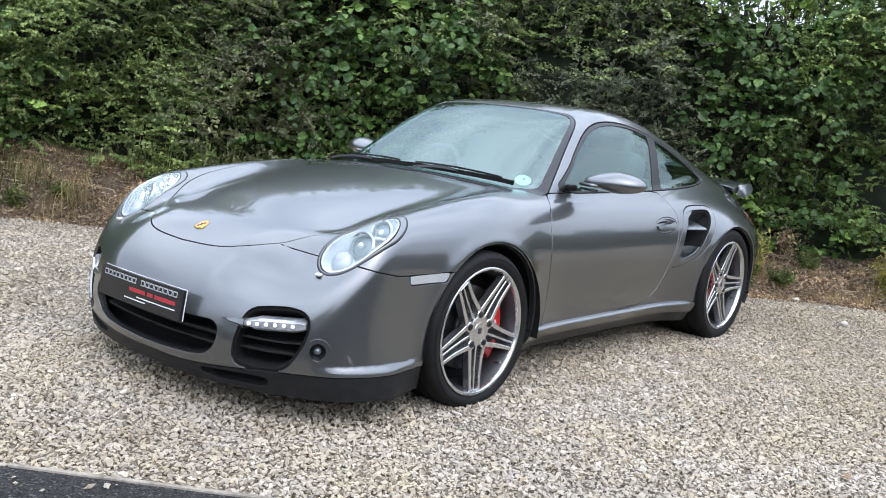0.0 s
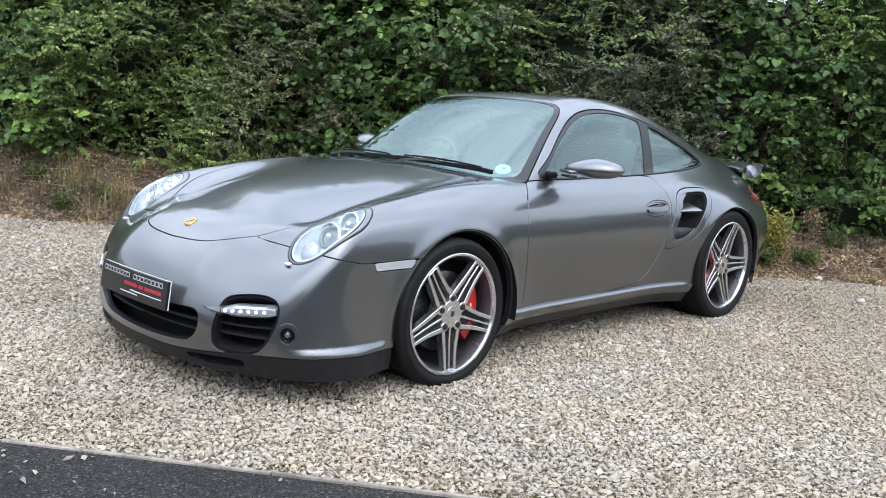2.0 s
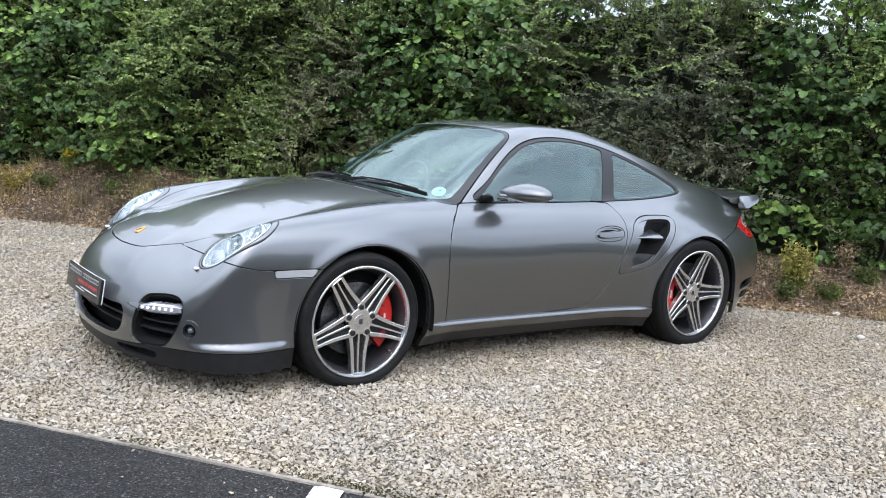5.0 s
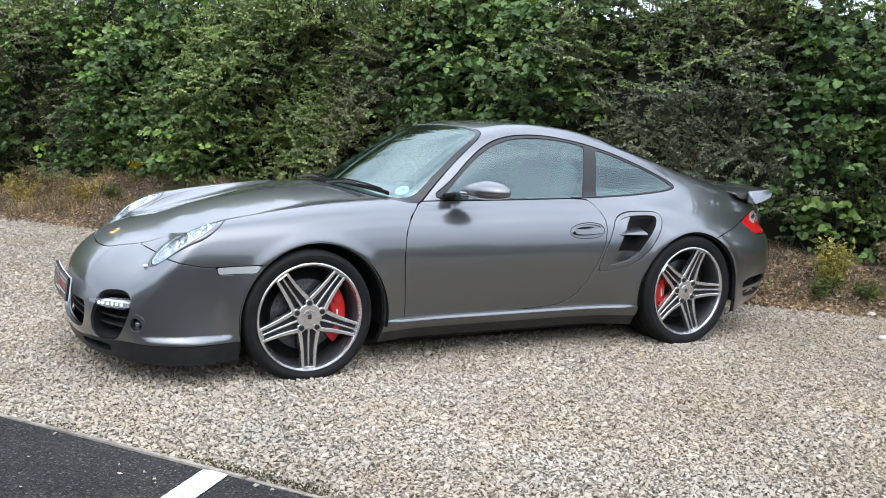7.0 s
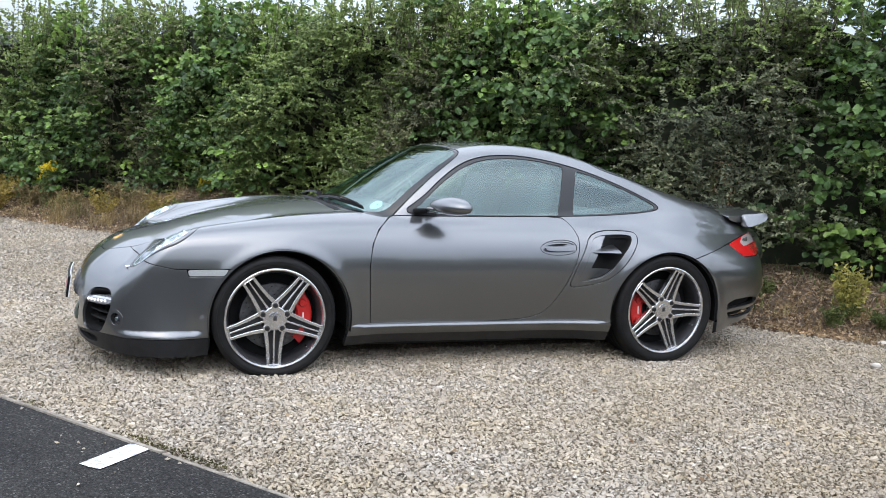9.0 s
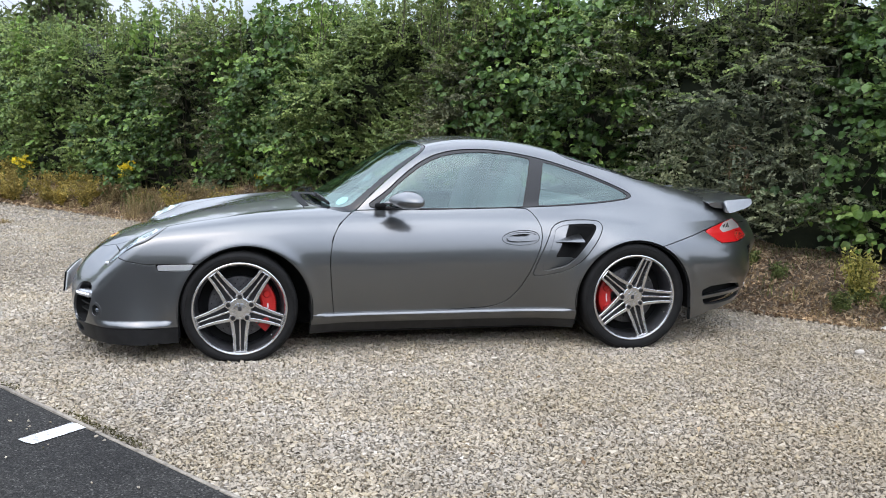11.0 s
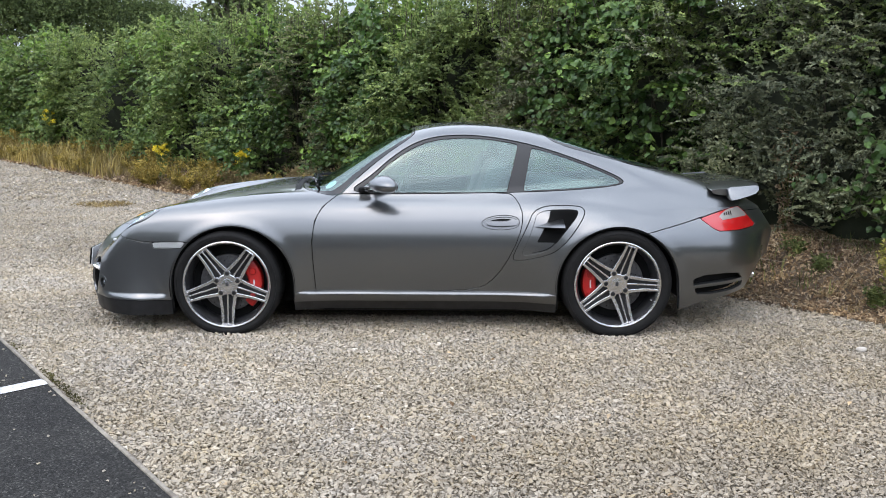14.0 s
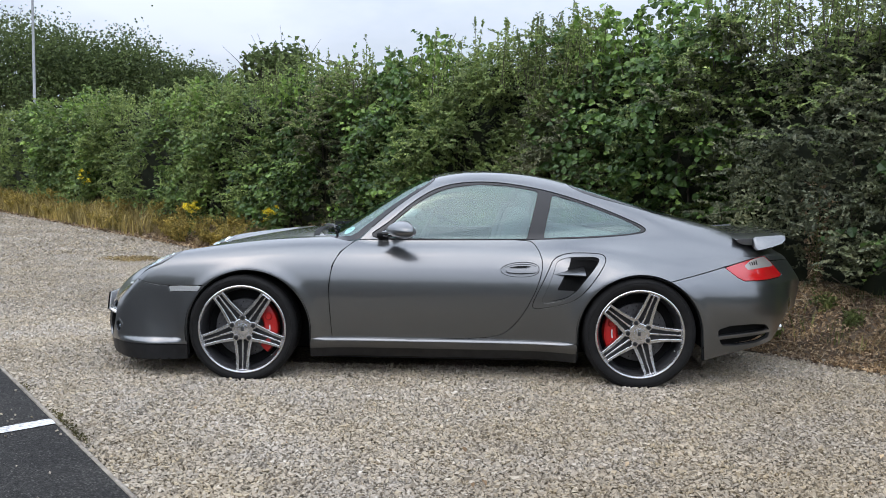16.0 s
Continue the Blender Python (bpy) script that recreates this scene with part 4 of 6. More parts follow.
def seat(x, y):
    st = new("seat")
    st.parent = car
    part("cushion", rounded_box(0.50, 0.48, 0.16, 0.06, 4, pose(x - 0.16, y, 0.50)), leather, st)
    part("seat_back", rounded_box(0.15, 0.48, 0.56, 0.07, 4, pose(x + 0.16, y, 0.77, 0, 17, 0)), leather, st)
    part("headrest", rounded_box(0.10, 0.27, 0.17, 0.045, 4, pose(x + 0.26, y, 1.045, 0, 14, 0)), leather, st)


seat(1.42, -0.36)
seat(1.42, 0.36)
part("dashboard", rounded_box(0.34, 1.16, 0.20, 0.07, 4, pose(0.74, 0, 0.735, 0, -6, 0)), leather, car)
part("rear_shelf", rounded_box(0.60, 1.00, 0.10, 0.04, 3, pose(2.12, 0, 0.82, 0, 8, 0)), leather, car)
bm = bmesh.new()
for i in range(32):
    a, b = math.tau * i / 32, math.tau * (i + 1) / 32
    for j in range(8):
        c, d = math.tau * j / 8, math.tau * (j + 1) / 8
        q = [(0.18 + 0.014 * math.cos(v)) * Vector((0, math.cos(u), math.sin(u))) + Vector((0.014 * math.sin(v), 0, 0)) for u, v in ((a, c), (b, c), (b, d), (a, d))]
        bm.faces.new([bm.verts.new(p) for p in q])
bmesh.ops.remove_doubles(bm, verts=bm.verts, dist=1e-5)
bmesh.ops.transform(bm, matrix=pose(1.02, 0.36, 0.80, 0, 22, 0), verts=bm.verts)
wheel_s = part("steering_wheel", bm, leather, car)
part("hub_pad", rounded_box(0.05, 0.17, 0.12, 0.03, 3, pose(1.03, 0.36, 0.79, 0, 22, 0)), leather, wheel_s)
part("rear_view_mirror", rounded_box(0.03, 0.20, 0.06, 0.014, 3, pose(1.00, 0.0, 1.125)), black_plastic, car)


def roof_point(x, y, lift=0.0):
    """A place on the car's upper skin, and its outward way."""
    zs = np.linspace(1.35, 0.3, 500)
    f = hull(np.full(500, x), np.full(500, y), zs)
    i = int(np.argmax(f < 0))
    p = settle(np.array([[x, y, zs[i]]]), 3)
    n = slope(*p.T)[0]
    n = Vector(n / np.linalg.norm(n))
    return Vector((x, y, float(p[0, 2]))) + n * lift, n


def nose_point(y, z, lift=0.0):
    xs = np.linspace(-1.1, 0.3, 700)
    f = hull(xs, np.full(700, y), np.full(700, z))
    x = xs[int(np.argmax(f < 0))]
    n = slope(*np.array([[x, y, z]]).T)[0]
    n = Vector(n / np.linalg.norm(n))
    return Vector((float(x), y, z)) + n * lift, n


# ---- badge, permit disc, wipers ----
p, n = roof_point(-0.757, 0.0, 0.001)
frame_m = Matrix.Translation(p) @ Matrix((Vector((0, 1, 0)), n.cross(Vector((0, 1, 0))), n)).transposed().to_4x4()
bm = bmesh.new()
outline = [(0, -0.033), (0.016, -0.024), (0.024, -0.006), (0.025, 0.022), (0.013, 0.026), (0, 0.030), (-0.013, 0.026), (-0.025, 0.022), (-0.024, -0.006), (-0.016, -0.024)]
low = [bm.verts.new(frame_m @ Vector((a, b, 0))) for a, b in outline]
top = [bm.verts.new(frame_m @ Vector((a * 0.9, b * 0.9, 0.004))) for a, b in outline]
bm.faces.new(top)
for i in range(10):
    bm.faces.new((low[i], low[(i + 1) % 10], top[(i + 1) % 10], top[i]))
badge = part("bonnet_badge", bm, gold, hood, "small gold shield badge")
for dx, dy, mat in ((0.009, 0.010, plate_red), (-0.009, -0.008, plate_red), (0.0, 0.0, plate_black)):
    part("enamel", rounded_box(0.010, 0.012, 0.002, 0.0006, 1, frame_m @ Matrix.Translation((dx, dy, 0.0045))), mat, badge)

p, n = roof_point(0.596, -0.545, -0.010)
m = Matrix.Translation(p) @ n.to_track_quat("Z", "Y").to_matrix().to_4x4()
bm = bmesh.new()
bmesh.ops.create_cone(bm, cap_ends=True, segments=40, radius1=0.038, radius2=0.038, depth=0.001, matrix=m)
disc = part("permit_disc", bm, white_paper, car, "pale round paper disc behind the glass")
bm = bmesh.new()
bmesh.ops.create_cone(bm, cap_ends=True, segments=16, radius1=0.007, radius2=0.007, depth=0.0016, matrix=m @ Matrix.Translation((0.004, 0.008, 0)))
part("disc_mark", bm, plain("disc_print", (0.03, 0.10, 0.10), 0.5), disc)


def strip(points, width, height):
    """A bar with flat sides along points on the skin."""
    bm, rows = bmesh.new(), []
    for i, (q, nn) in enumerate(points):
        d = (points[min(i + 1, len(points) - 1)][0] - points[max(i - 1, 0)][0]).normalized()
        s = d.cross(nn).normalized()
        rows.append([bm.verts.new(q + s * a * width + nn * b * height) for a, b in ((-0.5, 0), (-0.3, 1), (0.3, 1), (0.5, 0))])
    for r0, r1 in zip(rows, rows[1:]):
        for j in range(4):
            bm.faces.new((r0[j], r0[(j + 1) % 4], r1[(j + 1) % 4], r1[j]))
    bm.faces.new(rows[0][::-1])
    bm.faces.new(rows[-1])
    return bm


for (x0, y0), (x1, y1), (px, py) in (((0.445, 0.05), (0.525, -0.545), (0.375, -0.06)), ((0.505, 0.56), (0.425, 0.02), (0.40, 0.52))):
    wiper = new("wiper")
    wiper.parent = car
    line = [roof_point(x0 + (x1 - x0) * t + 0.012 * math.sin(math.pi * t) * -1, y0 + (y1 - y0) * t, 0.006) for t in np.linspace(0, 1, 14)]
    part("wiper_blade", strip(line, 0.012, 0.020), rubber, wiper)
    arm = [roof_point(px + (x0 + (x1 - x0) * 0.55 - px) * t, py + (y0 + (y1 - y0) * 0.55 - py) * t, 0.012 + 0.012 * math.sin(math.pi * t)) for t in np.linspace(0, 1, 10)]
    part("wiper_arm", strip(arm, 0.018, 0.010), trim_black, wiper)
    spine = [roof_point(x0 + (x1 - x0) * t - 0.012 * math.sin(math.pi * t), y0 + (y1 - y0) * t, 0.024 + 0.008 * math.sin(math.pi * t)) for t in np.linspace(0.1, 0.9, 10)]
    part("wiper_bridge", strip(spine, 0.009, 0.008), trim_black, wiper)
cowl = [roof_point(0.365 + 0.10 * y * y, y, -0.006) for y in np.linspace(-0.50, 0.50, 24)]
part("cowl", strip(cowl, 0.055, 0.008), black_plastic, car)

lamp_white = grained("lamp_white", (0.30, 0.31, 0.33), (0.62, 0.63, 0.65), 60, (0.1, 0.25), metal=0.5)
# ---- front: plate, day lamps ----
front = new("show_plate")
front.parent = bumper
tagged(front, "black show plate with pale and red lettering bars")
bow = lambda y: -1.024 + 0.10 * y * y
PLATE_Z, PLATE_H = 0.372, 0.112


def plate_piece(y0, y1, z0, z1, lift, thick, mat, name):
    n = 12
    v, f = [], []
    for i in range(n + 1):
        y = y0 + (y1 - y0) * i / n
        for dx, z in ((0, z0), (0, z1), (thick, z1), (thick, z0)):
            v.append((bow(y) - lift + dx + (z - PLATE_Z) * 0.12, y, z))
    for i in range(n):
        for j in range(4):
            f.append((i * 4 + j, i * 4 + 4 + j, i * 4 + 4 + (j + 1) % 4, i * 4 + (j + 1) % 4))
    f += [(0, 1, 2, 3), (n * 4 + 3, n * 4 + 2, n * 4 + 1, n * 4)]
    return shape(name, v, f, mat, front, smooth=30)


plate_piece(-0.268, 0.268, PLATE_Z - PLATE_H / 2, PLATE_Z + PLATE_H / 2, 0.0, 0.012, plate_black, "plate")
plate_piece(-0.268, 0.268, PLATE_Z - PLATE_H / 2, PLATE_Z + PLATE_H / 2, -0.012, 0.005, plate_white, "plate_backing")
letters = 17
for i in range(letters):
    y = 0.240 - i * 0.0283
    if i == 8:
        continue
    plate_piece(y - 0.024, y, PLATE_Z + 0.024, PLATE_Z + 0.045, 0.0012, 0.001, plate_silver, "lettering_bar")
    plate_piece(y - 0.020, y - 0.004, PLATE_Z + 0.0285, PLATE_Z + 0.0405, 0.0018, 0.001, plate_black, "lettering_bar")
for y0, y1 in ((0.055, -0.050), (-0.062, -0.098), (-0.110, -0.232)):
    plate_piece(y1, y0, PLATE_Z - 0.006, PLATE_Z + 0.008, 0.0012, 0.001, plate_red, "lettering_bar")
for y0, y1, z in ((0.0, -0.235, -0.022), (0.08, -0.06, -0.034)):
    plate_piece(y1, y0, PLATE_Z + z - 0.002, PLATE_Z + z + 0.002, 0.0015, 0.001, plate_white, "flourish")

for s in (-1, 1):
    lamp_row = new("day_lamp")
    lamp_row.parent = bumper
    tagged(lamp_row, "lit clear day lamp of small beads")
    ends = [nose_point(s * y, 0.352 + 0.02 * t, -0.008 - 0.014 * t)[0] for t, y in zip(np.linspace(0, 1, 9), np.linspace(0.478, 0.692, 9))]
    bm, rows = bmesh.new(), []
    for i, q in enumerate(ends):
        t = i / 8
        h = 0.021 * (0.35 + 0.65 * step(0, 0.22, t)) * (1 - 0.35 * step(0.88, 1.0, t)) 
        out = Vector((-0.9, 0.45 * s, 0)).normalized()
        rows.append([bm.verts.new(q + out * a + Vector((0, 0, b * h))) for a, b in ((-0.045, -0.9), (0.0, -1), (0.010, -0.6), (0.010, 0.6), (0.0, 1), (-0.045, 1.1))])
    for r0, r1 in zip(rows, rows[1:]):
        for j in range(6):
            bm.faces.new((r0[j], r0[(j + 1) % 6], r1[(j + 1) % 6], r1[j]))
    bm.faces.new(rows[0])
    bm.faces.new(rows[-1])
    bmesh.ops.recalc_face_normals(bm, faces=bm.faces)
    part("lamp_body", bm, lamp_white, lamp_row)
    bm, rows = bmesh.new(), []
    for t in np.linspace(0, 1, 8):
        q = nose_point(s * (0.405 + 0.085 * t), 0.356 - 0.004 * t, 0.0)[0]
        out, h = Vector((-0.93, 0.36 * s, 0)).normalized(), 0.004 + 0.019 * t
        rows.append([bm.verts.new(q + out * a * float(step(-0.1, 0.6, t)) + Vector((0, 0, b * h))) for a, b in ((-0.05, -1), (0.0, -0.9), (0.010, -0.2), (0.004, 0.6), (-0.05, 1.1))])
    for r0, r1 in zip(rows, rows[1:]):
        for j in range(5):
            bm.faces.new((r0[j], r0[(j + 1) % 5], r1[(j + 1) % 5], r1[j]))
    bm.faces.new(rows[-1])
    bmesh.ops.recalc_face_normals(bm, faces=bm.faces)
    part("lamp_carrier", bm, paint, lamp_row, smooth=50)
    for i in range(6):
        q = nose_point(s * (0.505 + 0.029 * i), 0.353 + 0.0028 * i, 0.002 - 0.0024 * i)[0]
        bm = bmesh.new()
        bmesh.ops.create_uvsphere(bm, u_segments=12, v_segments=8, radius=0.0075, matrix=Matrix.Translation(q))
        part("lamp_bead", bm, led, lamp_row)

# ---- door mirrors ----
for s in (-1, 1):
    mir = new("door_mirror")
    mir.parent = car
    tagged(mir, "rounded grey door mirror on a short black foot")
    m = Matrix.Translation((0.948, s * 0.828, 0.902)) @ Euler((0, 0, radians(-24 * s))).to_matrix().to_4x4()
    bm = bmesh.new()
    bmesh.ops.create_uvsphere(bm, u_segments=40, v_segments=24, radius=1.0)
    for v in bm.verts:
        x, y, z = v.co
        flat = 0.55 if x > 0 else 1.0
        lean = 1.0 - 0.32 * max(0.0, -y * s)
        v.co = Vector((x * 0.092 * flat, y * 0.148, z * (0.057 if z > 0 else 0.045) * lean))
    bmesh.ops.transform(bm, matrix=m, verts=bm.verts)
    part("mirror_shell", bm, paint, mir)
    bm = bmesh.new()
    bmesh.ops.create_uvsphere(bm, u_segments=32, v_segments=16, radius=1.0)
    for v in bm.verts:
        v.co = Vector((v.co.x * 0.006 + 0.0395, v.co.y * 0.112, v.co.z * 0.034))
    bmesh.ops.transform(bm, matrix=m, verts=bm.verts)
    part("mirror_glass", bm, chrome, mir)
    part("mirror_arm", rounded_box(0.050, 0.120, 0.016, 0.007, 3, Matrix.Translation((0.868, s * 0.735, 0.886)) @ Euler((0, 0, radians(30 * s))).to_matrix().to_4x4()), paint, mir)
    part("mirror_arm", rounded_box(0.042, 0.110, 0.010, 0.004, 3, Matrix.Translation((0.870, s * 0.735, 0.863)) @ Euler((0, 0, radians(30 * s))).to_matrix().to_4x4()), trim_black, mir)
    part("mirror_foot", rounded_box(0.070, 0.030, 0.030, 0.010, 3, pose(0.815, s * 0.672, 0.862)), black_plastic, mir)

# ---- tail wing and exhaust ----
wing = new("rear_wing")
wing.parent = car
tagged(wing, "fixed grey rear wing with down-turned ends")
rows, n = [], 41
for i in range(n):
    u = -1 + 2 * i / (n - 1)
    y = 0.556 * math.copysign(1 - (1 - abs(u)) ** 1.25, u) if abs(u) > 1e-6 else 0.0
    a = abs(y) / 0.556
    x0 = 2.95 + 0.03 * a ** 2
    x1 = 3.335 - 0.02 * a ** 2 - 0.045 * a ** 6
    zt = 0.872 + 0.012 * (1 - a * a) - 0.012 * a ** 8
    th = 0.030 + 0.012 * a ** 3
    ring = []
    for c in np.linspace(0, math.tau, 17)[:-1]:
        cx = (1 - math.cos(c)) / 2
        up = math.sin(c)
        z = zt + 0.020 * cx ** 2 + (0.010 * up if up > 0 else th * up * (1 - 0.55 * cx * a))
        ring.append((x0 + (x1 - x0) * cx, y, z))
    rows.append(ring)
v = [q for r in rows for q in r]
f = [(i * 16 + j, i * 16 + (j + 1) % 16, i * 16 + 16 + (j + 1) % 16, i * 16 + 16 + j) for i in range(n - 1) for j in range(16)]
f += [tuple(range(16))[::-1], tuple(range((n - 1) * 16, n * 16))]
shape("wing_blade", v, f, paint, wing, smooth=50)
for s in (-1, 1):
    bm = bmesh.new()
    edge_line = [(3.078, 0.868), (3.092, 0.882), (3.15, 0.887), (3.22, 0.893), (3.258, 0.897), (3.275, 0.888), (3.272, 0.866), (3.25, 0.846), (3.20, 0.828), (3.13, 0.808), (3.094, 0.802), (3.080, 0.818)]
    lo = [bm.verts.new((x, s * 0.560, z)) for x, z in edge_line]
    mid = [bm.verts.new((x, s * (0.612 - 0.50 * max(0.0, z - 0.800)), z)) for x, z in edge_line]
    hi = [bm.verts.new((3.178 + (x - 3.178) * 0.96, s * (0.618 - 0.50 * max(0.0, z - 0.800)), 0.852 + (z - 0.852) * 0.93)) for x, z in edge_line]
    for r0, r1 in ((lo, mid), (mid, hi)):
        for i in range(12):
            bm.faces.new((r0[i], r0[(i + 1) % 12], r1[(i + 1) % 12], r1[i]))
    bm.faces.new(hi)
    bm.faces.new(lo)
    bmesh.ops.recalc_face_normals(bm, faces=bm.faces)
    part("wing_end", bm, paint, wing, smooth=45)
    part("wing_strut", rounded_box(0.20, 0.05, 0.13, 0.02, 3, pose(3.08, s * 0.40, 0.80, 0, 14, 0)), black_plastic, wing)
# black block added to keep the gap under the wing dark
part("wing_gap_fill", rounded_box(0.22, 0.98, 0.080, 0.02, 3, pose(3.085, 0, 0.820, 0, 8, 0)), deep_black, wing)
part("lid_grille", rounded_box(0.30, 0.86, 0.03, 0.012, 2, pose(2.98, 0, 0.868, 0, 20, 0)), black_plastic, wing)
for s in (-1, 1):
    bm = bmesh.new()
    m = pose(3.205, s * 0.47, 0.318, 0, 90, 0) @ Matrix.Diagonal((0.72, 1.2, 1, 1))
    rings = [[bm.verts.new(m @ Vector((r * math.cos(a), r * math.sin(a), h + 0.09))) for a in np.linspace(0, math.tau, 25)[:-1]] for r, h in ((0.030, -0.15), (0.032, 0), (0.037, 0), (0.037, -0.15))]
    for r0, r1 in zip(rings, rings[1:]):
        for i in range(24):
            bm.faces.new((r0[i], r0[(i + 1) % 24], r1[(i + 1) % 24], r1[i]))
    part("exhaust_tip", bm, chrome, car, "polished exhaust tip")
# ---- ground: gravel, asphalt, verge ----
KERB_A, KERB_B = Vector((-1.70, -0.45, 0)), Vector((0.04, -2.83, 0))
KERB_D = (KERB_B - KERB_A).normalized()
KERB_N = Vector((KERB_D.y, -KERB_D.x, 0))          # towards the asphalt
HEDGE_P, HEDGE_D = Vector((4.62, 0.42, 0)), Vector((-0.635, 0.772, 0)).normalized()
HEDGE_N = Vector((-HEDGE_D.y, HEDGE_D.x, 0))       # out of the hedge, towards the car
if HEDGE_N.x > 0:
    HEDGE_N = -HEDGE_N
RNG = np.random.default_rng(7)


def along(u, out=0.0, z=0.0):
    """A place u metres along the hedge's face and so far out of it."""
    return HEDGE_P + HEDGE_D * u + HEDGE_N * out + Vector((0, 0, z))


def gravel_material(name, islands):
    m = plain(name, (0.4, 0.37, 0.33), 0.85)
    n = Nodes(m)
    co = n.coords()
    stones = [(0.0, (0.235, 0.215, 0.180)), (0.10, (0.315, 0.288, 0.240)), (0.28, (0.358, 0.325, 0.268)), (0.45, (0.392, 0.350, 0.286)), (0.58, (0.366, 0.340, 0.298)), (0.70, (0.400, 0.350, 0.256)), (0.84, (0.418, 0.380, 0.316)), (0.97, (0.462, 0.425, 0.362)), (1.0, (0.56, 0.53, 0.47))]
    if islands:
        geo = n.t.nodes.new("ShaderNodeNewGeometry")
        col = n.ramp(geo.outputs["Random Per Island"], *stones)
    else:
        v = n.add("TexVoronoi", Scale=58.0)
        n.join(co, v.inputs["Vector"])
        sep = n.t.nodes.new("ShaderNodeSeparateColor")
        n.join(v.outputs["Color"], sep.inputs["Color"])
        col = n.ramp(sep.outputs["Red"], *stones)
        # cell rims darkened: the shade between stones is put into the bed's colour
        dark = n.ramp(v.outputs["Distance"], (0.20, (0.92, 0.91, 0.90)), (0.70, (0.42, 0.40, 0.37)))
        col = n.mix(1.0, col, dark, "MULTIPLY")
        n.bump(v.outputs["Distance"], 1.0, -0.012)
    dust = n.ramp(n.noise(co, 0.55, 5, 0.6), (0.36, (0.86, 0.825, 0.755)), (0.64, (1.15, 1.125, 1.08)))
    gap = n.add("VectorMath")
    gap.operation = "DISTANCE"
    n.join(co, gap.inputs[0])
    gap.inputs[1].default_value = (3.4, -2.6, 0.0)
    worn = n.add("MapRange", From_Min=1.0, From_Max=3.4, To_Min=0.0, To_Max=1.0)
    n.join(gap.outputs["Value"], worn.inputs["Value"])
    ragged = n.mix(0.35, worn.outputs["Result"], n.noise(co, 1.6, 5, 0.6))
    dust = n.mix(1.0, dust, n.ramp(ragged, (0.20, (0.80, 0.775, 0.73)), (0.62, (1.0, 1.0, 1.0))), "MULTIPLY")
    # trodden patches where yellow fines show, and cleaner grey ones
    fines = n.ramp(n.noise(co, 1.4, 6, 0.72), (0.38, (1.0, 1.012, 1.06)), (0.64, (1.035, 1.0, 0.925)))
    dust = n.mix(1.0, dust, fines, "MULTIPLY")
    speck = n.ramp(n.noise(co, 260, 3), (0.35, (0.84, 0.82, 0.80)), (0.65, (1.07, 1.07, 1.07)))
    col = n.mix(1.0, n.mix(1.0, col, dust, "MULTIPLY"), speck, "MULTIPLY")
    n.join(col, n.b.inputs["Base Color"])
    n.rough(n.noise(co, 120, 2), 0.65, 0.95)
    return m


def asphalt_material():
    m = plain("asphalt", (0.05, 0.05, 0.05), 0.8)
    n = Nodes(m)
    co = n.coords()
    v = n.add("TexVoronoi", Scale=150.0)
    n.join(co, v.inputs["Vector"])
    sep = n.t.nodes.new("ShaderNodeSeparateColor")
    n.join(v.outputs["Color"], sep.inputs["Color"])
    col = n.ramp(sep.outputs["Green"], (0.0, (0.011, 0.0107, 0.010)), (0.6, (0.026, 0.0253, 0.0235)), (0.93, (0.047, 0.0455, 0.042)), (1.0, (0.11, 0.105, 0.097)))
    worn = n.ramp(n.noise(co, 1.3, 6, 0.6), (0.35, (0.8, 0.8, 0.82)), (0.65, (1.25, 1.24, 1.22)))
    n.join(n.mix(1.0, col, worn, "MULTIPLY"), n.b.inputs["Base Color"])
    n.bump(v.outputs["Distance"], 0.9, -0.004)
    n.rough(n.noise(co, 20, 3), 0.72, 0.95)
    n.b.inputs["Specular IOR Level"].default_value = 0.15
    return m


def sheet(name, corners, mat, z):
    v = [(c[0], c[1], z) for c in corners]
    return shape(name, v, [tuple(range(len(v)))], mat, smooth=0)


gravel_flat = gravel_material("gravel_bed", False)
gravel_stone = gravel_material("gravel_stone", True)
bm = bmesh.new()
bmesh.ops.create_grid(bm, x_segments=8, y_segments=8, size=600)
bmesh.ops.translate(bm, verts=bm.verts, vec=(0, 0, -0.012))
tagged(part("ground", bm, gravel_flat, smooth=0), "pale limestone gravel ground", "gravel", kind="structure")
far = 250
a, b = KERB_A - KERB_D * far, KERB_A + KERB_D * far
tagged(sheet("road", [a, b, b + KERB_N * far, a + KERB_N * far], asphalt_material(), 0.0), "dark worn asphalt car park", "asphalt", kind="structure")

# timber-thin concrete edging between gravel and asphalt
edging = grained("edging_concrete", (0.11, 0.092, 0.072), (0.33, 0.295, 0.24), 9, (0.8, 0.95), 0.002)
kerb = tagged(new("kerb_edging"), "weathered narrow concrete edging strip between gravel and asphalt", "kerb", kind="structure")
for i in range(-9, 16):
    c = KERB_A + KERB_D * (i * 0.915 + 0.455)
    m = Matrix.Translation(c + Vector((0, 0, -0.053 + 0.003 * math.sin(i * 2.1)))) @ Euler((0, 0, math.atan2(KERB_D.y, KERB_D.x))).to_matrix().to_4x4()
    part("edging_stone", rounded_box(0.908, 0.020, 0.12, 0.005, 2, m), edging, kerb)

# a short worn white line on the asphalt
line_m = plain("road_paint", (0.66, 0.66, 0.64), 0.7)
n = Nodes(line_m)
co = n.coords()
n.join(n.mix(n.ramp(n.noise(co, 45, 5, 0.7), (0.40, (1, 1, 1)), (0.62, (0, 0, 0))), (0.30, 0.30, 0.30), (0.74, 0.74, 0.72)), n.b.inputs["Base Color"])
n.bump(n.noise(co, 160, 2), 0.5, 0.003)
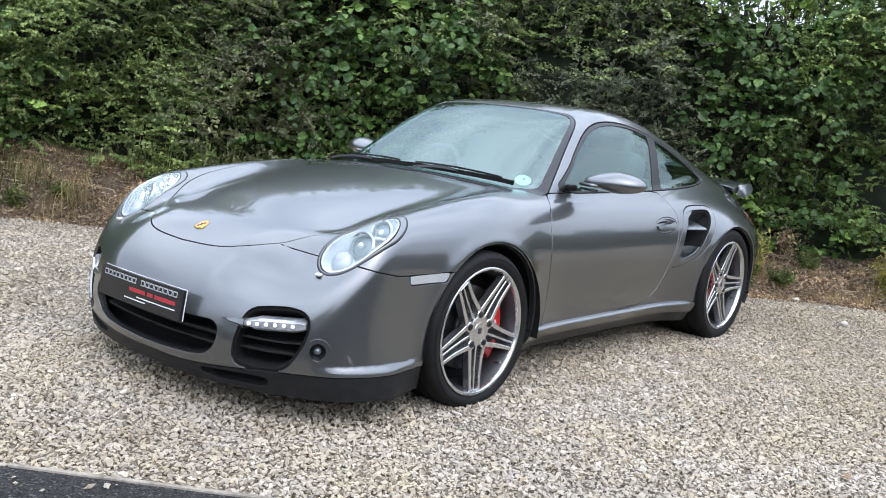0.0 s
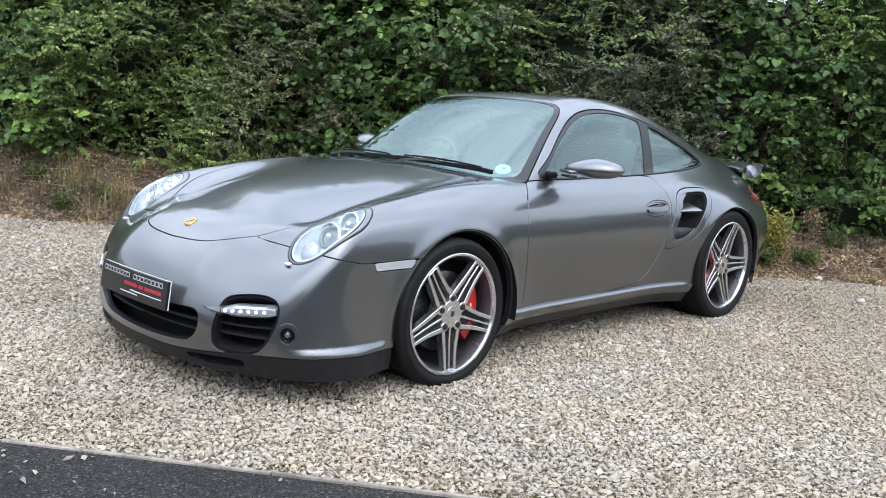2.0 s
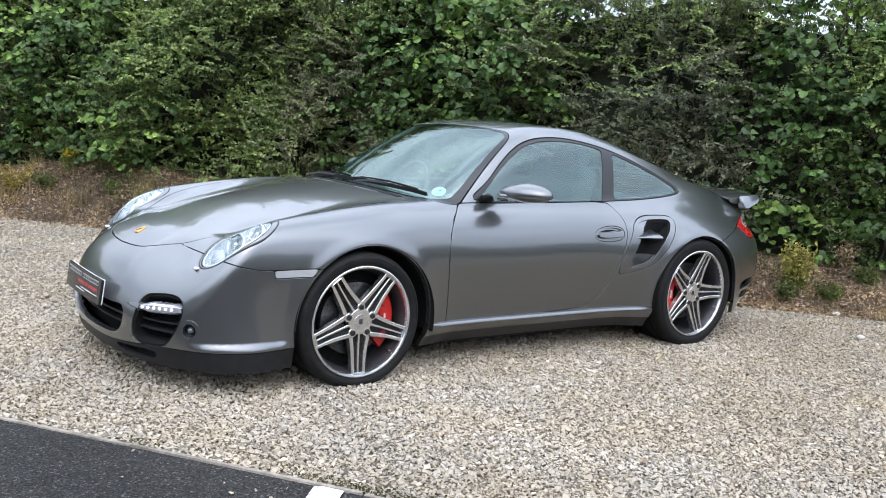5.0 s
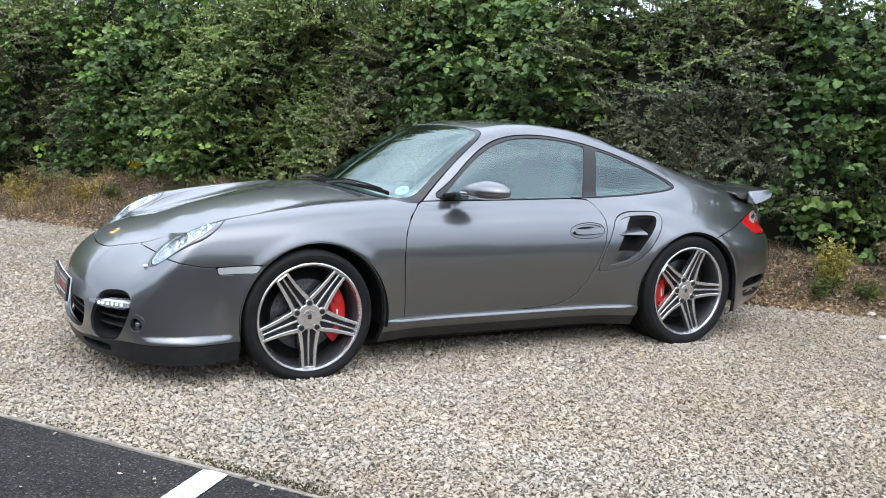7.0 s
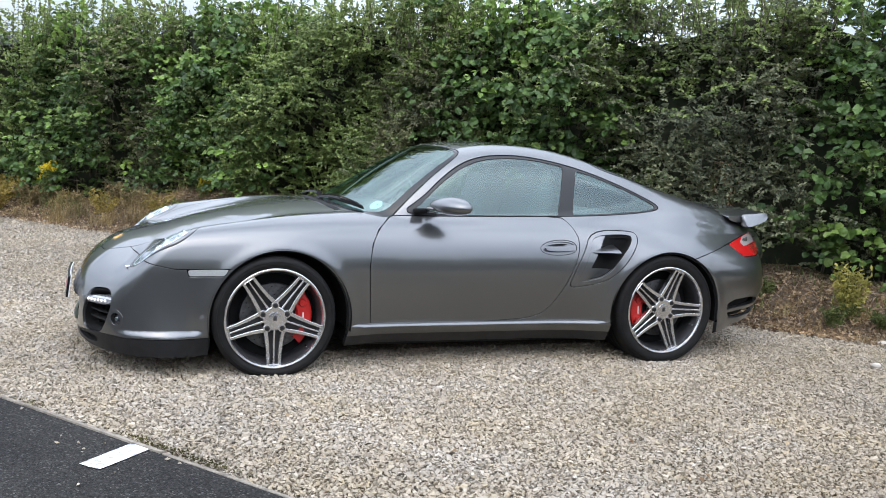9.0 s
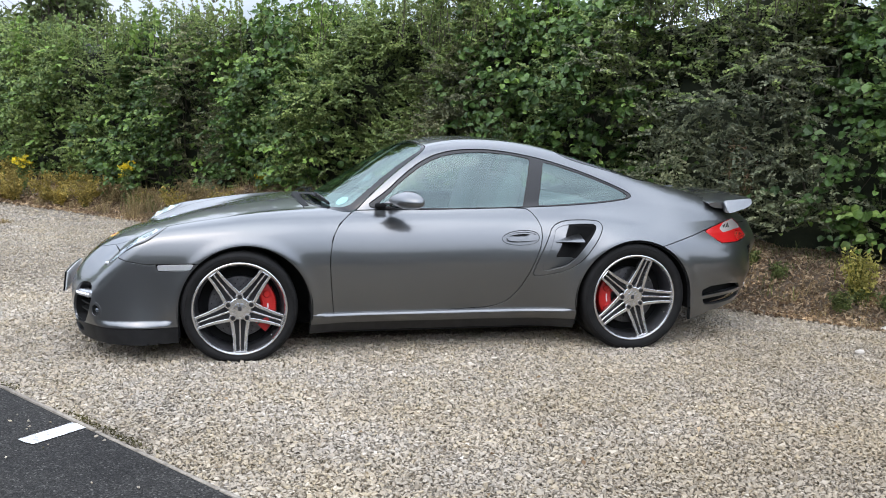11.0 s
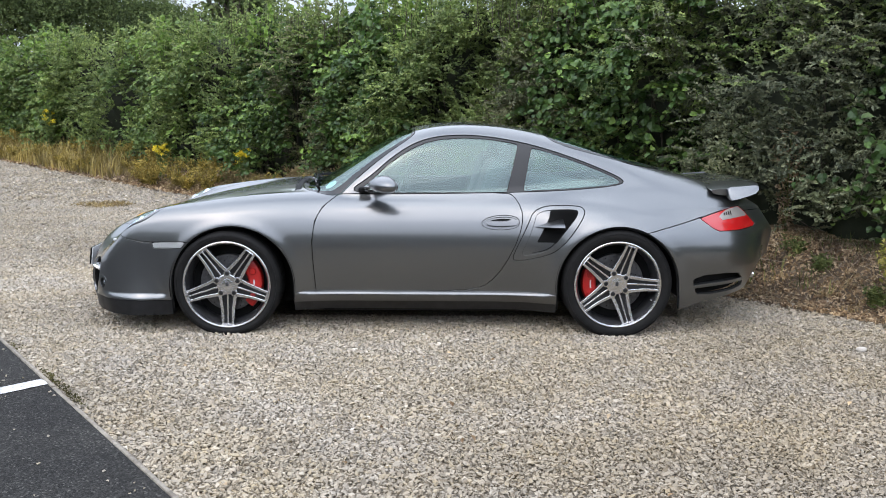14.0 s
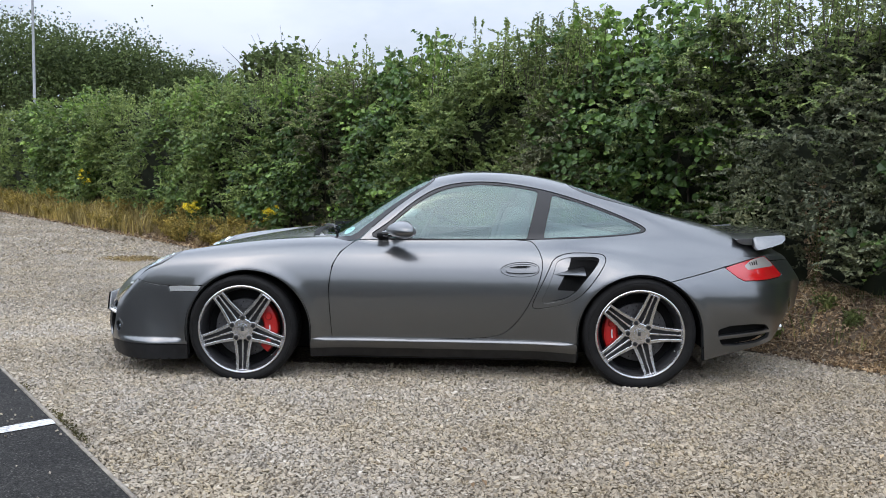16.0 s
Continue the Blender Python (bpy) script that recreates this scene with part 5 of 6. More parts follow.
c0, c1 = Vector((-0.70, -1.835, 0)), Vector((-0.885, -2.025, 0))
d = (c1 - c0).normalized()
s = Vector((d.y, -d.x, 0)) * 0.053
ragged = [c0 + s, c0 + s * 0.4 - d * 0.004, c0 - s, c0 - s + d * 0.13, c1 - s * 0.95, c1 + d * 0.006, c1 + s]
tagged(sheet("road_marking", ragged, line_m, 0.0045), "short worn white line painted on asphalt", "marking", kind="structure")


# ---- loose stones ----
def rocks(points, sizes, rng, sink=0.35, blocks=False):
    """Many stones with shifted corners, as one net of triangles: eight-faced chips, or rounded blocks."""
    if blocks:
        ball = np.array([(x, y, z) for x in (-1, 1) for y in (-1, 1) for z in (-1, 1)], float) * 0.72
        tri = np.array([(0, 1, 3), (0, 3, 2), (4, 6, 7), (4, 7, 5), (0, 4, 5), (0, 5, 1), (2, 3, 7), (2, 7, 6), (0, 2, 6), (0, 6, 4), (1, 5, 7), (1, 7, 3)])
    else:
        ball = np.array([(1, 0, 0), (-1, 0, 0), (0, 1, 0), (0, -1, 0), (0, 0, 1), (0, 0, -1)], float)
        tri = np.array([(0, 2, 4), (2, 1, 4), (1, 3, 4), (3, 0, 4), (2, 0, 5), (1, 2, 5), (3, 1, 5), (0, 3, 5)])
    n, m = len(points), len(ball)
    v = ball[None] * rng.uniform(0.75, 1.4, (n, m, 1)) + rng.uniform(-0.34, 0.34, (n, m, 3))
    v *= (sizes[:, None] * rng.uniform(0.62, 1.2, (n, 3)) * (1, 1, 0.50))[:, None, :]
    q = rng.normal(size=(n, 4)) * (1, 0.26, 0.26, 1)
    q /= np.linalg.norm(q, axis=1)[:, None]
    w, x, y, z = q.T
    rot = np.stack([1 - 2 * (y * y + z * z), 2 * (x * y - z * w), 2 * (x * z + y * w), 2 * (x * y + z * w), 1 - 2 * (x * x + z * z), 2 * (y * z - x * w), 2 * (x * z - y * w), 2 * (y * z + x * w), 1 - 2 * (x * x + y * y)], 1).reshape(n, 3, 3)
    v = np.einsum("nij,nkj->nki", rot, v)
    base = np.column_stack([points, rng.uniform(-1, 1, n) * sizes * sink])
    v = (v + base[:, None, :]).reshape(-1, 3)
    t = (tri[None] + (np.arange(n) * m)[:, None, None]).reshape(-1, 3)
    return v, t


def fast_mesh(name, v, t, mat, smooth=False):
    """A big net of triangles, straight from arrays."""
    me = bpy.data.meshes.new(name)
    me.vertices.add(len(v))
    me.vertices.foreach_set("co", np.asarray(v, np.float32).ravel())
    me.loops.add(t.size)
    me.loops.foreach_set("vertex_index", np.asarray(t, np.int32).ravel())
    me.polygons.add(len(t))
    me.polygons.foreach_set("loop_start", np.arange(0, t.size, 3, dtype=np.int32))
    me.polygons.foreach_set("use_smooth", np.full(len(t), smooth))
    me.update(calc_edges=True)
    me.materials.append(mat)
    return new(name, me)


kn, ka = np.array(KERB_N[:2]), np.array(KERB_A[:2])
hn, hp = np.array(HEDGE_N[:2]), np.array(HEDGE_P[:2])


def scatter(x0, x1, y0, y1, pitch, rng):
    gx, gy = np.meshgrid(np.arange(x0, x1, pitch), np.arange(y0, y1, pitch))
    p = np.column_stack([gx.ravel(), gy.ravel()])
    p += rng.uniform(-0.5, 0.5, p.shape) * pitch
    edge = (p - hp) @ hn - 0.95 - 0.12 * np.sin(p[:, 0] * 2.3 + p[:, 1] * 1.1) - rng.exponential(0.05, len(p)) * rng.choice([-1, 1], len(p))
    off = (p - ka) @ kn
    return p[(off < -0.010) & (edge > 0)]


near = scatter(-2.6, 5.2, -3.7, 1.3, 0.0152, RNG)
under = (near[:, 0] > -0.2) & (near[:, 0] < 2.9) & (near[:, 1] > -0.35)
near = near[~under]
middle = scatter(-4.5, 4.6, 1.3, 6.2, 0.028, RNG)
distant = scatter(-13.0, 0.6, 6.2, 19.0, 0.062, RNG)
apron = scatter(-2.6, 9.0, -10.0, -3.7, 0.05, RNG)
sideways = scatter(-9.0, -4.5, 1.3, 6.2, 0.05, RNG)
chips = np.concatenate([near[::2], middle, distant, sideways, apron])
size = np.concatenate([RNG.uniform(0.0048, 0.0120, len(near[::2])), RNG.uniform(0.007, 0.0150, len(middle)), RNG.uniform(0.012, 0.026, len(distant)), RNG.uniform(0.010, 0.022, len(sideways)), RNG.uniform(0.010, 0.020, len(apron))])
tagged(fast_mesh("gravel", *rocks(chips, size, RNG), gravel_stone), "loose angular pale and grey gravel stones", "gravel", kind="stuff")
blocky = near[1::2]
tagged(fast_mesh("rounded_gravel", *rocks(blocky, RNG.uniform(0.0046, 0.0108, len(blocky)) * RNG.choice([1.0, 1.0, 1.0, 1.35], len(blocky)), RNG, 0.4, True), gravel_stone), "loose blunt pale and pinkish gravel stones", "gravel", kind="stuff")

strays = []
for k in range(70):
    t, o = RNG.uniform(-2.0, 5.0), abs(RNG.normal(0, 0.22)) + 0.03
    c = KERB_A + KERB_D * t + KERB_N * o
    strays.append((c.x, c.y))
big = ((-1.6, -0.72), (-1.56, -0.74), (-1.72, -0.76), (-1.66, -0.9), (-1.77, -0.8))
strays = np.array(strays + list(big))
v, t = rocks(strays, np.concatenate([RNG.uniform(0.004, 0.010, 70), np.full(len(big), 0.0125)]), RNG, 0.0)
v[:, 2] += 0.006
tagged(fast_mesh("stray_gravel", v, t, gravel_stone), "few stray gravel stones lying on the asphalt", "gravel", kind="stuff")
# ---- foliage ----
def leaf_material(name, dark, light, tip, gloss=0.45):
    m = plain(name, light, gloss)
    n = Nodes(m)
    geo = n.t.nodes.new("ShaderNodeNewGeometry")
    col = n.ramp(geo.outputs["Random Per Island"], (0.0, dark), (0.55, light), (0.9, tip), (1.0, tip))
    co = n.coords()
    big = n.ramp(n.noise(co, 0.9, 3), (0.36, (0.74, 0.76, 0.78)), (0.62, (1.26, 1.25, 1.15)))
    mid = n.ramp(n.noise(co, 4.2, 2), (0.38, (0.80, 0.80, 0.82)), (0.64, (1.24, 1.24, 1.18)))
    col = n.mix(1.0, n.mix(1.0, col, big, "MULTIPLY"), mid, "MULTIPLY")
    n.join(col, n.b.inputs["Base Color"])
    n.b.inputs["Specular IOR Level"].default_value = 0.35
    thin = n.add("BsdfTranslucent")
    n.join(col, thin.inputs["Color"])
    mix = n.add("MixShader", Fac=0.28)
    out = n.t.nodes["Material Output"]
    n.join(n.b.outputs["BSDF"], mix.inputs[1])
    n.join(thin.outputs["BSDF"], mix.inputs[2])
    n.join(mix.outputs["Shader"], out.inputs["Surface"])
    return m


hazel_leaf = leaf_material("hazel_leaf", (0.039, 0.080, 0.021), (0.072, 0.134, 0.035), (0.118, 0.195, 0.051), 0.42)
young_leaf = leaf_material("young_hazel_leaf", (0.115, 0.195, 0.042), (0.175, 0.285, 0.060), (0.265, 0.38, 0.095), 0.42)
thorn_leaf = leaf_material("thorn_leaf", (0.084, 0.098, 0.058), (0.150, 0.172, 0.100), (0.26, 0.27, 0.165), 0.42)
brown_thorn = leaf_material("brown_thorn_leaf", (0.108, 0.122, 0.066), (0.195, 0.212, 0.112), (0.29, 0.28, 0.165), 0.45)
hawthorn_leaf = leaf_material("hawthorn_leaf", (0.084, 0.128, 0.040), (0.152, 0.222, 0.068), (0.24, 0.31, 0.10))
pale_hawthorn = leaf_material("pale_hawthorn_leaf", (0.115, 0.165, 0.055), (0.20, 0.27, 0.088), (0.31, 0.37, 0.135))
far_hazel = leaf_material("far_hazel_leaf", (0.075, 0.125, 0.038), (0.130, 0.205, 0.060), (0.20, 0.28, 0.085))
far_leaf = leaf_material("far_leaf", (0.056, 0.082, 0.030), (0.090, 0.126, 0.044), (0.125, 0.160, 0.060), 0.8)
bark = grained("bark", (0.045, 0.036, 0.028), (0.11, 0.09, 0.07), 14, (0.8, 0.95), 0.004)
dry_grass = leaf_material("dry_grass", (0.15, 0.105, 0.05), (0.27, 0.20, 0.10), (0.40, 0.31, 0.17), 0.8)
green_grass = leaf_material("green_grass", (0.06, 0.085, 0.022), (0.11, 0.14, 0.04), (0.19, 0.20, 0.07), 0.7)
weed_leaf = leaf_material("weed_leaf", (0.24, 0.235, 0.05), (0.40, 0.365, 0.09), (0.52, 0.45, 0.14), 0.7)
gold_leaf = leaf_material("gold_weed_leaf", (0.20, 0.155, 0.035), (0.36, 0.27, 0.065), (0.50, 0.39, 0.12), 0.75)
gold_grass = leaf_material("gold_grass", (0.19, 0.145, 0.05), (0.34, 0.26, 0.09), (0.46, 0.36, 0.15), 0.8)
moss_leaf = leaf_material("moss_leaf", (0.05, 0.045, 0.018), (0.095, 0.085, 0.03), (0.15, 0.13, 0.05), 0.9)
petal = leaf_material("yellow_petal", (0.62, 0.48, 0.02), (0.80, 0.64, 0.04), (0.85, 0.74, 0.10), 0.6)
litter_brown = leaf_material("leaf_litter", (0.125, 0.080, 0.050), (0.275, 0.188, 0.118), (0.48, 0.365, 0.25), 0.85)
twig_brown = leaf_material("dead_twig", (0.11, 0.078, 0.055), (0.26, 0.20, 0.145), (0.46, 0.38, 0.29), 0.85)


def leaves(p, size, rng, facing, spread, long=1.35, fold=0.25, simple=False, round_leaf=False, tip=None):
    """Folded, pointed leaves at the points p: four triangles each. facing: the way most of them look."""
    n = len(p)
    nrm = facing + rng.normal(0, spread, (n, 3))
    nrm /= np.linalg.norm(nrm, axis=1)[:, None]
    tip = rng.normal(0, 1, (n, 3)) + (0, 0, -0.55) if tip is None else tip
    tip -= nrm * (tip * nrm).sum(1)[:, None]
    tip /= np.maximum(np.linalg.norm(tip, axis=1), 1e-6)[:, None]
    side = np.cross(nrm, tip)
    s = size[:, None]
    lo, hi = p - tip * s * 0.5 * long, p + tip * s * 0.5 * long - nrm * s * 0.12
    a, b = p - tip * s * 0.05, 0.5 * s * (1 - 0.2 * rng.random((n, 1)))
    l, r = a + side * b + nrm * s * fold, a - side * b + nrm * s * fold
    if simple:
        v = np.stack([lo, l, hi, r], 1).reshape(-1, 3)
        t = np.array([(0, 2, 1), (0, 3, 2)])
        return v, (t[None] + (np.arange(n) * 4)[:, None, None]).reshape(-1, 3)
    if round_leaf:
        u = lo + tip * s * 0.16 * long
        w = hi - tip * s * 0.16 * long
        k, m = side * b * 0.78, nrm * s * fold * 0.7
        v = np.stack([lo + tip * s * 0.06, u + k + m, w * 0.5 + a * 0.5 + side * b + nrm * s * fold, w + k * 0.72 + m * 0.6, hi, w - k * 0.72 + m * 0.6, w * 0.5 + a * 0.5 - side * b + nrm * s * fold, u - k + m, a], 1).reshape(-1, 3)
        t = np.array([(i, (i + 1) % 8, 8) for i in range(8)])
        return v, (t[None] + (np.arange(n) * 9)[:, None, None]).reshape(-1, 3)
    v = np.stack([lo, l, hi, r, a], 1).reshape(-1, 3)
    t = np.array([(0, 4, 1), (1, 4, 2), (2, 4, 3), (3, 4, 0)])
    t = (t[None] + (np.arange(n) * 5)[:, None, None]).reshape(-1, 3)
    return v, t


def tubes(lines, mat, name, parent=None, sides=5):
    """Tapered branches along lines of (place, radius), as one mesh."""
    v, f = [], []
    for line in lines:
        k = len(v)
        for i, (p, r) in enumerate(line):
            d = (Vector(line[min(i + 1, len(line) - 1)][0]) - Vector(line[max(i - 1, 0)][0])).normalized()
            a = d.orthogonal().normalized()
            b = d.cross(a)
            v += [Vector(p) + (a * math.cos(c) + b * math.sin(c)) * r for c in np.linspace(0, math.tau, sides + 1)[:-1]]
        for i in range(len(line) - 1):
            for j in range(sides):
                f.append((k + i * sides + j, k + i * sides + (j + 1) % sides, k + (i + 1) * sides + (j + 1) % sides, k + (i + 1) * sides + j))
    return shape(name, v, f, mat, parent, smooth=60)


HD, HN = np.array(HEDGE_D), np.array(HEDGE_N)
HP = np.array(HEDGE_P)


def wobble(u, z, k=1.0):
    """How far the hedge's face swells out at a place."""
    return k * (0.16 * np.sin(u * 1.7 + 0.6) * np.sin(z * 1.9 + u * 0.4) + 0.10 * np.sin(u * 4.1 + z * 2.7) + 0.06 * np.sin(u * 9.3 - z * 6.1 + 1.3) + 0.05 * np.sin(z * 11.0 + u * 3.0))


def sprays(base, way, length, per, size, droop, rng):
    """Leafy twigs: alternate leaves along arching lines. Gives the leaves' places, sizes, tip directions and how far along each sits."""
    n = len(base)
    t = np.clip(np.linspace(0.12, 1.0, per)[None] + rng.normal(0, 0.04, (n, per)), 0.05, 1.05)
    side = np.cross(way, (0, 0, 1.0)) + rng.normal(0, 0.15, (n, 3))
    side /= np.maximum(np.linalg.norm(side, axis=1), 1e-6)[:, None]
    sign = np.where(np.arange(per) % 2, 1.0, -1.0)[None, :, None] * np.ones((n, 1, 1))
    sz = size * (1.12 - 0.40 * t) * rng.uniform(0.72, 1.2, (n, per))
    p = base[:, None] + way[:, None] * (length[:, None] * t)[..., None] + side[:, None] * sign * (sz * 0.62)[..., None]
    p[..., 2] -= droop * length[:, None] * t ** 2
    tip = side[:, None] * sign * 0.9 + way[:, None] * 0.7 + rng.normal(0, 0.5, (n, per, 3)) + (0, 0, -0.25)
    return p.reshape(-1, 3), sz.ravel(), tip.reshape(-1, 3), t.ravel()


def bush(name, u0, u1, height, leaf, size, count, mat, label, seed, shoots=0, sunk=0.0, deep=0.34):
    """One shrub of the hedge: stems, and leafy sprays in tiers at its face with dark hollows between."""
    rng = np.random.default_rng(seed)
    um = (u0 + u1) / 2
    ob = new(name)
    tagged(ob, label, "hedge", "shrubs of the hedge")
    base = along(um)
    ob.location = base
    off = np.array(base)
    broad = name == "hazel"
    per = 8 if broad else 18
    n_spray = max(8, count // per)
    n_clump = max(12, int((u1 - u0) * (48 if broad else 70) * (1.0 if u1 < 14 else 0.6)))
    even = np.arange(n_clump)
    cu = u0 - 0.12 + (u1 - u0 + 0.24) * ((even * 0.7549 + rng.random()) % 1.0) + rng.normal(0, 0.05, n_clump)
    top = height + 0.16 * np.sin(cu * 2.2 + seed) + 0.10 * np.sin(cu * 5.3)
    zmin = 0.22 + 0.24 * step(-0.40, 0.20, cu) * step(3.2, 2.2, cu) + 0.28 * step(3.6, 4.8, cu) * (1 - 0.75 * step(6.2, 8.4, cu))
    cz = zmin + (top - zmin) * np.clip((even * 0.5698 + rng.random()) % 1.0 + rng.normal(0, 0.03, n_clump), 0, 1.02) ** 0.86
    out = wobble(cu, cz, 1.7) - rng.exponential(deep * 0.5, n_clump) - sunk + 0.06 - 0.42 * np.clip((cz / top - 0.60) / 0.40, 0, 1) ** 1.6 - 0.20 * np.clip(0.35 - cz, 0, 1)
    idx = (np.arange(n_spray) * n_clump // n_spray) if n_spray > n_clump else np.arange(n_spray)
    r = rng.normal(0, 1, (n_spray, 3)) * ((0.13, 0.07, 0.10) if broad else (0.11, 0.07, 0.09))
    u, z, o = cu[idx] + r[:, 0], np.maximum(cz[idx] + r[:, 2], 0.08), out[idx] + r[:, 1]
    root = HP + HD * u[:, None] + HN * o[:, None] + np.array((0, 0, 1.0)) * z[:, None]
    way = HN * rng.uniform(0.15, 1.0, (n_spray, 1)) + HD * rng.normal(0, 0.65, (n_spray, 1)) + np.array((0, 0, 1.0)) * rng.normal(0.22 if broad else 0.50, 0.45, (n_spray, 1))
    way /= np.linalg.norm(way, axis=1)[:, None]
    length = rng.uniform(0.20, 0.42, n_spray) if broad else rng.uniform(0.12, 0.30, n_spray) * (1 + 9 * max(0.0, size - 0.034))
    p, sz, tip, along_t = sprays(root, way, length, per, size, 0.35 if broad else 0.22, rng)
    face = HN * 0.42 + np.array((0, 0, 0.80))
    # new growth: whole sprigs here and there on the hazels
    if broad:
        young_or_toplit = (along_t > 0.30) & np.repeat((rng.random(n_clump) < np.where(cu < 0.6, 0.10, 0.20))[idx], per)
    else:
        # paler upper ends: some new growth, and sky light put into the colour
        young_or_toplit = (along_t > 0.35) & np.repeat(rng.random(n_spray) < 0.9 * step(0.42, 0.88, z / np.maximum(top[idx], 0.1)), per)
    make = lambda k, turn: leaves(p[k] - off, sz[k], rng, face, turn, leaf, simple=not broad, round_leaf=broad, tip=tip[k])
    parts, tops = [make(~young_or_toplit, 0.50 if broad else 0.75)], []
    # stems from the root up through the foliage
    lines = []
    for k in range(int(3 + (u1 - u0) * 2.2)):
        su = rng.uniform(u0, u1)
        bend = rng.normal(0, 0.38, 2)
        h = height * rng.uniform(0.6, 0.9)
        lines.append([(Vector(along(su + bend[0] * t + 0.05 * math.sin(7 * t + su * 9), -0.42 + bend[1] * 0.4 * t + 0.04 * math.sin(9 * t + su * 5), h * t)) - base, 0.013 * (1 - 0.8 * t) + 0.002) for t in np.linspace(0, 1, 6)])
    for k in range(shoots):
        su, so = rng.uniform(u0, u1), rng.uniform(-0.6, 0.12)
        h0, h1 = height * 0.82, height + rng.uniform(0.05, 0.50) * rng.uniform(0.3, 1.0)
        du = rng.normal(0, 0.10)
        line = [(Vector(along(su + du * t, so, h0 + (h1 - h0) * t)) - base, 0.004 * (1 - 0.75 * t) + 0.0008) for t in np.linspace(0, 1, 5)]
        lines.append(line)
        m = int(rng.integers(18, 30) * (1 if size > 0.06 else 3.2))
        ts = rng.uniform(0.0, 1.0, m)
        q = np.array([np.array(line[0][0]) * (1 - t) + np.array(line[-1][0]) * t for t in ts]) + rng.normal(0, 1, (m, 3)) * (0.045 if size > 0.06 else 0.026) * (1.25 - ts)[:, None]
        tops.append(leaves(q, rng.uniform(0.6, 1.0, m) * size, rng, np.array((0, 0, 0.7)), 0.9, leaf, simple=name != "hazel", round_leaf=name == "hazel"))
    v = np.concatenate([a for a, _ in parts])
    t, at = [], 0
    for a, b in parts:
        t.append(b + at)
        at += len(a)
    fol = fast_mesh("foliage", v, np.concatenate(t), mat)
    fol.parent = ob
    tagged(fol, kind="stuff")
    if tops:
        v = np.concatenate([a for a, _ in tops])
        t, at = [], 0
        for a, b in tops:
            t.append(b + at)
            at += len(a)
        top_fol = fast_mesh("top_growth", v, np.concatenate(t), young_leaf if name == "hazel" else pale_hawthorn)
        top_fol.parent = ob
        tagged(top_fol, kind="stuff")
    if young_or_toplit.any():
        # bright young hazel leaves at the spray ends, or the small-leaved shrubs' paler tops
        young = fast_mesh("young_and_toplit", *make(young_or_toplit, 0.35), young_leaf if broad else pale_hawthorn)
        young.parent = ob
        tagged(young, kind="stuff")
    # some of the twigs that carry the leaves
    for k in rng.choice(n_spray, min(n_spray, 90), replace=False):
        a, d = Vector(root[k] - off), Vector(way[k]) * float(length[k])
        lines.append([(a - d * 0.6, 0.0035), (a + d * 0.3, 0.0028), (a + d * 0.9 - Vector((0, 0, 0.2 * d.length)), 0.0012)])
    tagged(tubes(lines, bark, "branchwork", ob), kind="stuff")
    return ob


HAZEL, THORN, HAW = "hazel shrub with broad bright green leaves", "blackthorn shrub with small dull leaves and bare twigs", "hawthorn shrub with small mid-green leaves"
# kind, from and to along the hedge, height, leaf size, leaves, shoots on top
LEAF_LENGTH = {"blackthorn": 1.5, "hazel": 1.08, "hawthorn": 1.3}
NEAR_SHRUBS = (
    ("hawthorn", -2.2, -0.65, 2.75, 0.032, 26000, hawthorn_leaf, HAW, 30),
    ("hazel", -1.35, 0.12, 2.75, 0.082, 2700, hazel_leaf, HAZEL, 16),
    ("blackthorn", -0.9, 0.55, 2.60, 0.030, 8000, thorn_leaf, THORN, 16),
    ("blackthorn", 0.20, 1.95, 2.74, 0.032, 29000, thorn_leaf, THORN, 55),
    ("hazel", 1.80, 3.65, 2.63, 0.080, 3900, hazel_leaf, HAZEL, 24),
    ("hawthorn", 1.8, 3.7, 2.50, 0.033, 18000, pale_hawthorn, HAW, 30),
    ("blackthorn", 3.45, 4.35, 2.60, 0.033, 19000, brown_thorn, THORN, 40),
    ("hawthorn", 4.15, 6.00, 2.57, 0.036, 34000, pale_hawthorn, HAW, 30),
    ("hazel", 5.70, 7.80, 2.58, 0.080, 3800, hazel_leaf, HAZEL, 20),
    ("hawthorn", 5.8, 7.9, 2.54, 0.036, 16000, pale_hawthorn, HAW, 26),
)
FAR_SHRUBS = (
    ("blackthorn", 7.5, 8.7, 2.50, 0.036, 11000, brown_thorn, THORN, 22),
    ("hazel", 8.5, 10.2, 2.55, 0.084, 2800, hazel_leaf, HAZEL, 14),
    ("hawthorn", 8.4, 10.4, 2.58, 0.038, 11000, hawthorn_leaf, HAW, 20),
    ("hawthorn", 9.8, 12.6, 2.56, 0.040, 18000, pale_hawthorn, HAW, 26),
    ("hazel", 11.2, 14.6, 2.50, 0.088, 3600, far_hazel, HAZEL, 14),
    ("hawthorn", 12.4, 18.5, 2.55, 0.050, 26000, pale_hawthorn, HAW, 30),
    ("hazel", 18.0, 23.0, 2.65, 0.10, 6500, far_hazel, HAZEL, 18),
    ("hawthorn", 17.5, 30.0, 2.65, 0.075, 22000, pale_hawthorn, HAW, 26),
    ("hawthorn", 29.5, 42.0, 2.75, 0.11, 14000, pale_hawthorn, HAW, 14),
)
# thin shrubs that stand among the hazels, a little further back
SUNK = (("blackthorn", 2), ("hawthorn", 5), ("hawthorn", 9), ("hawthorn", 12))
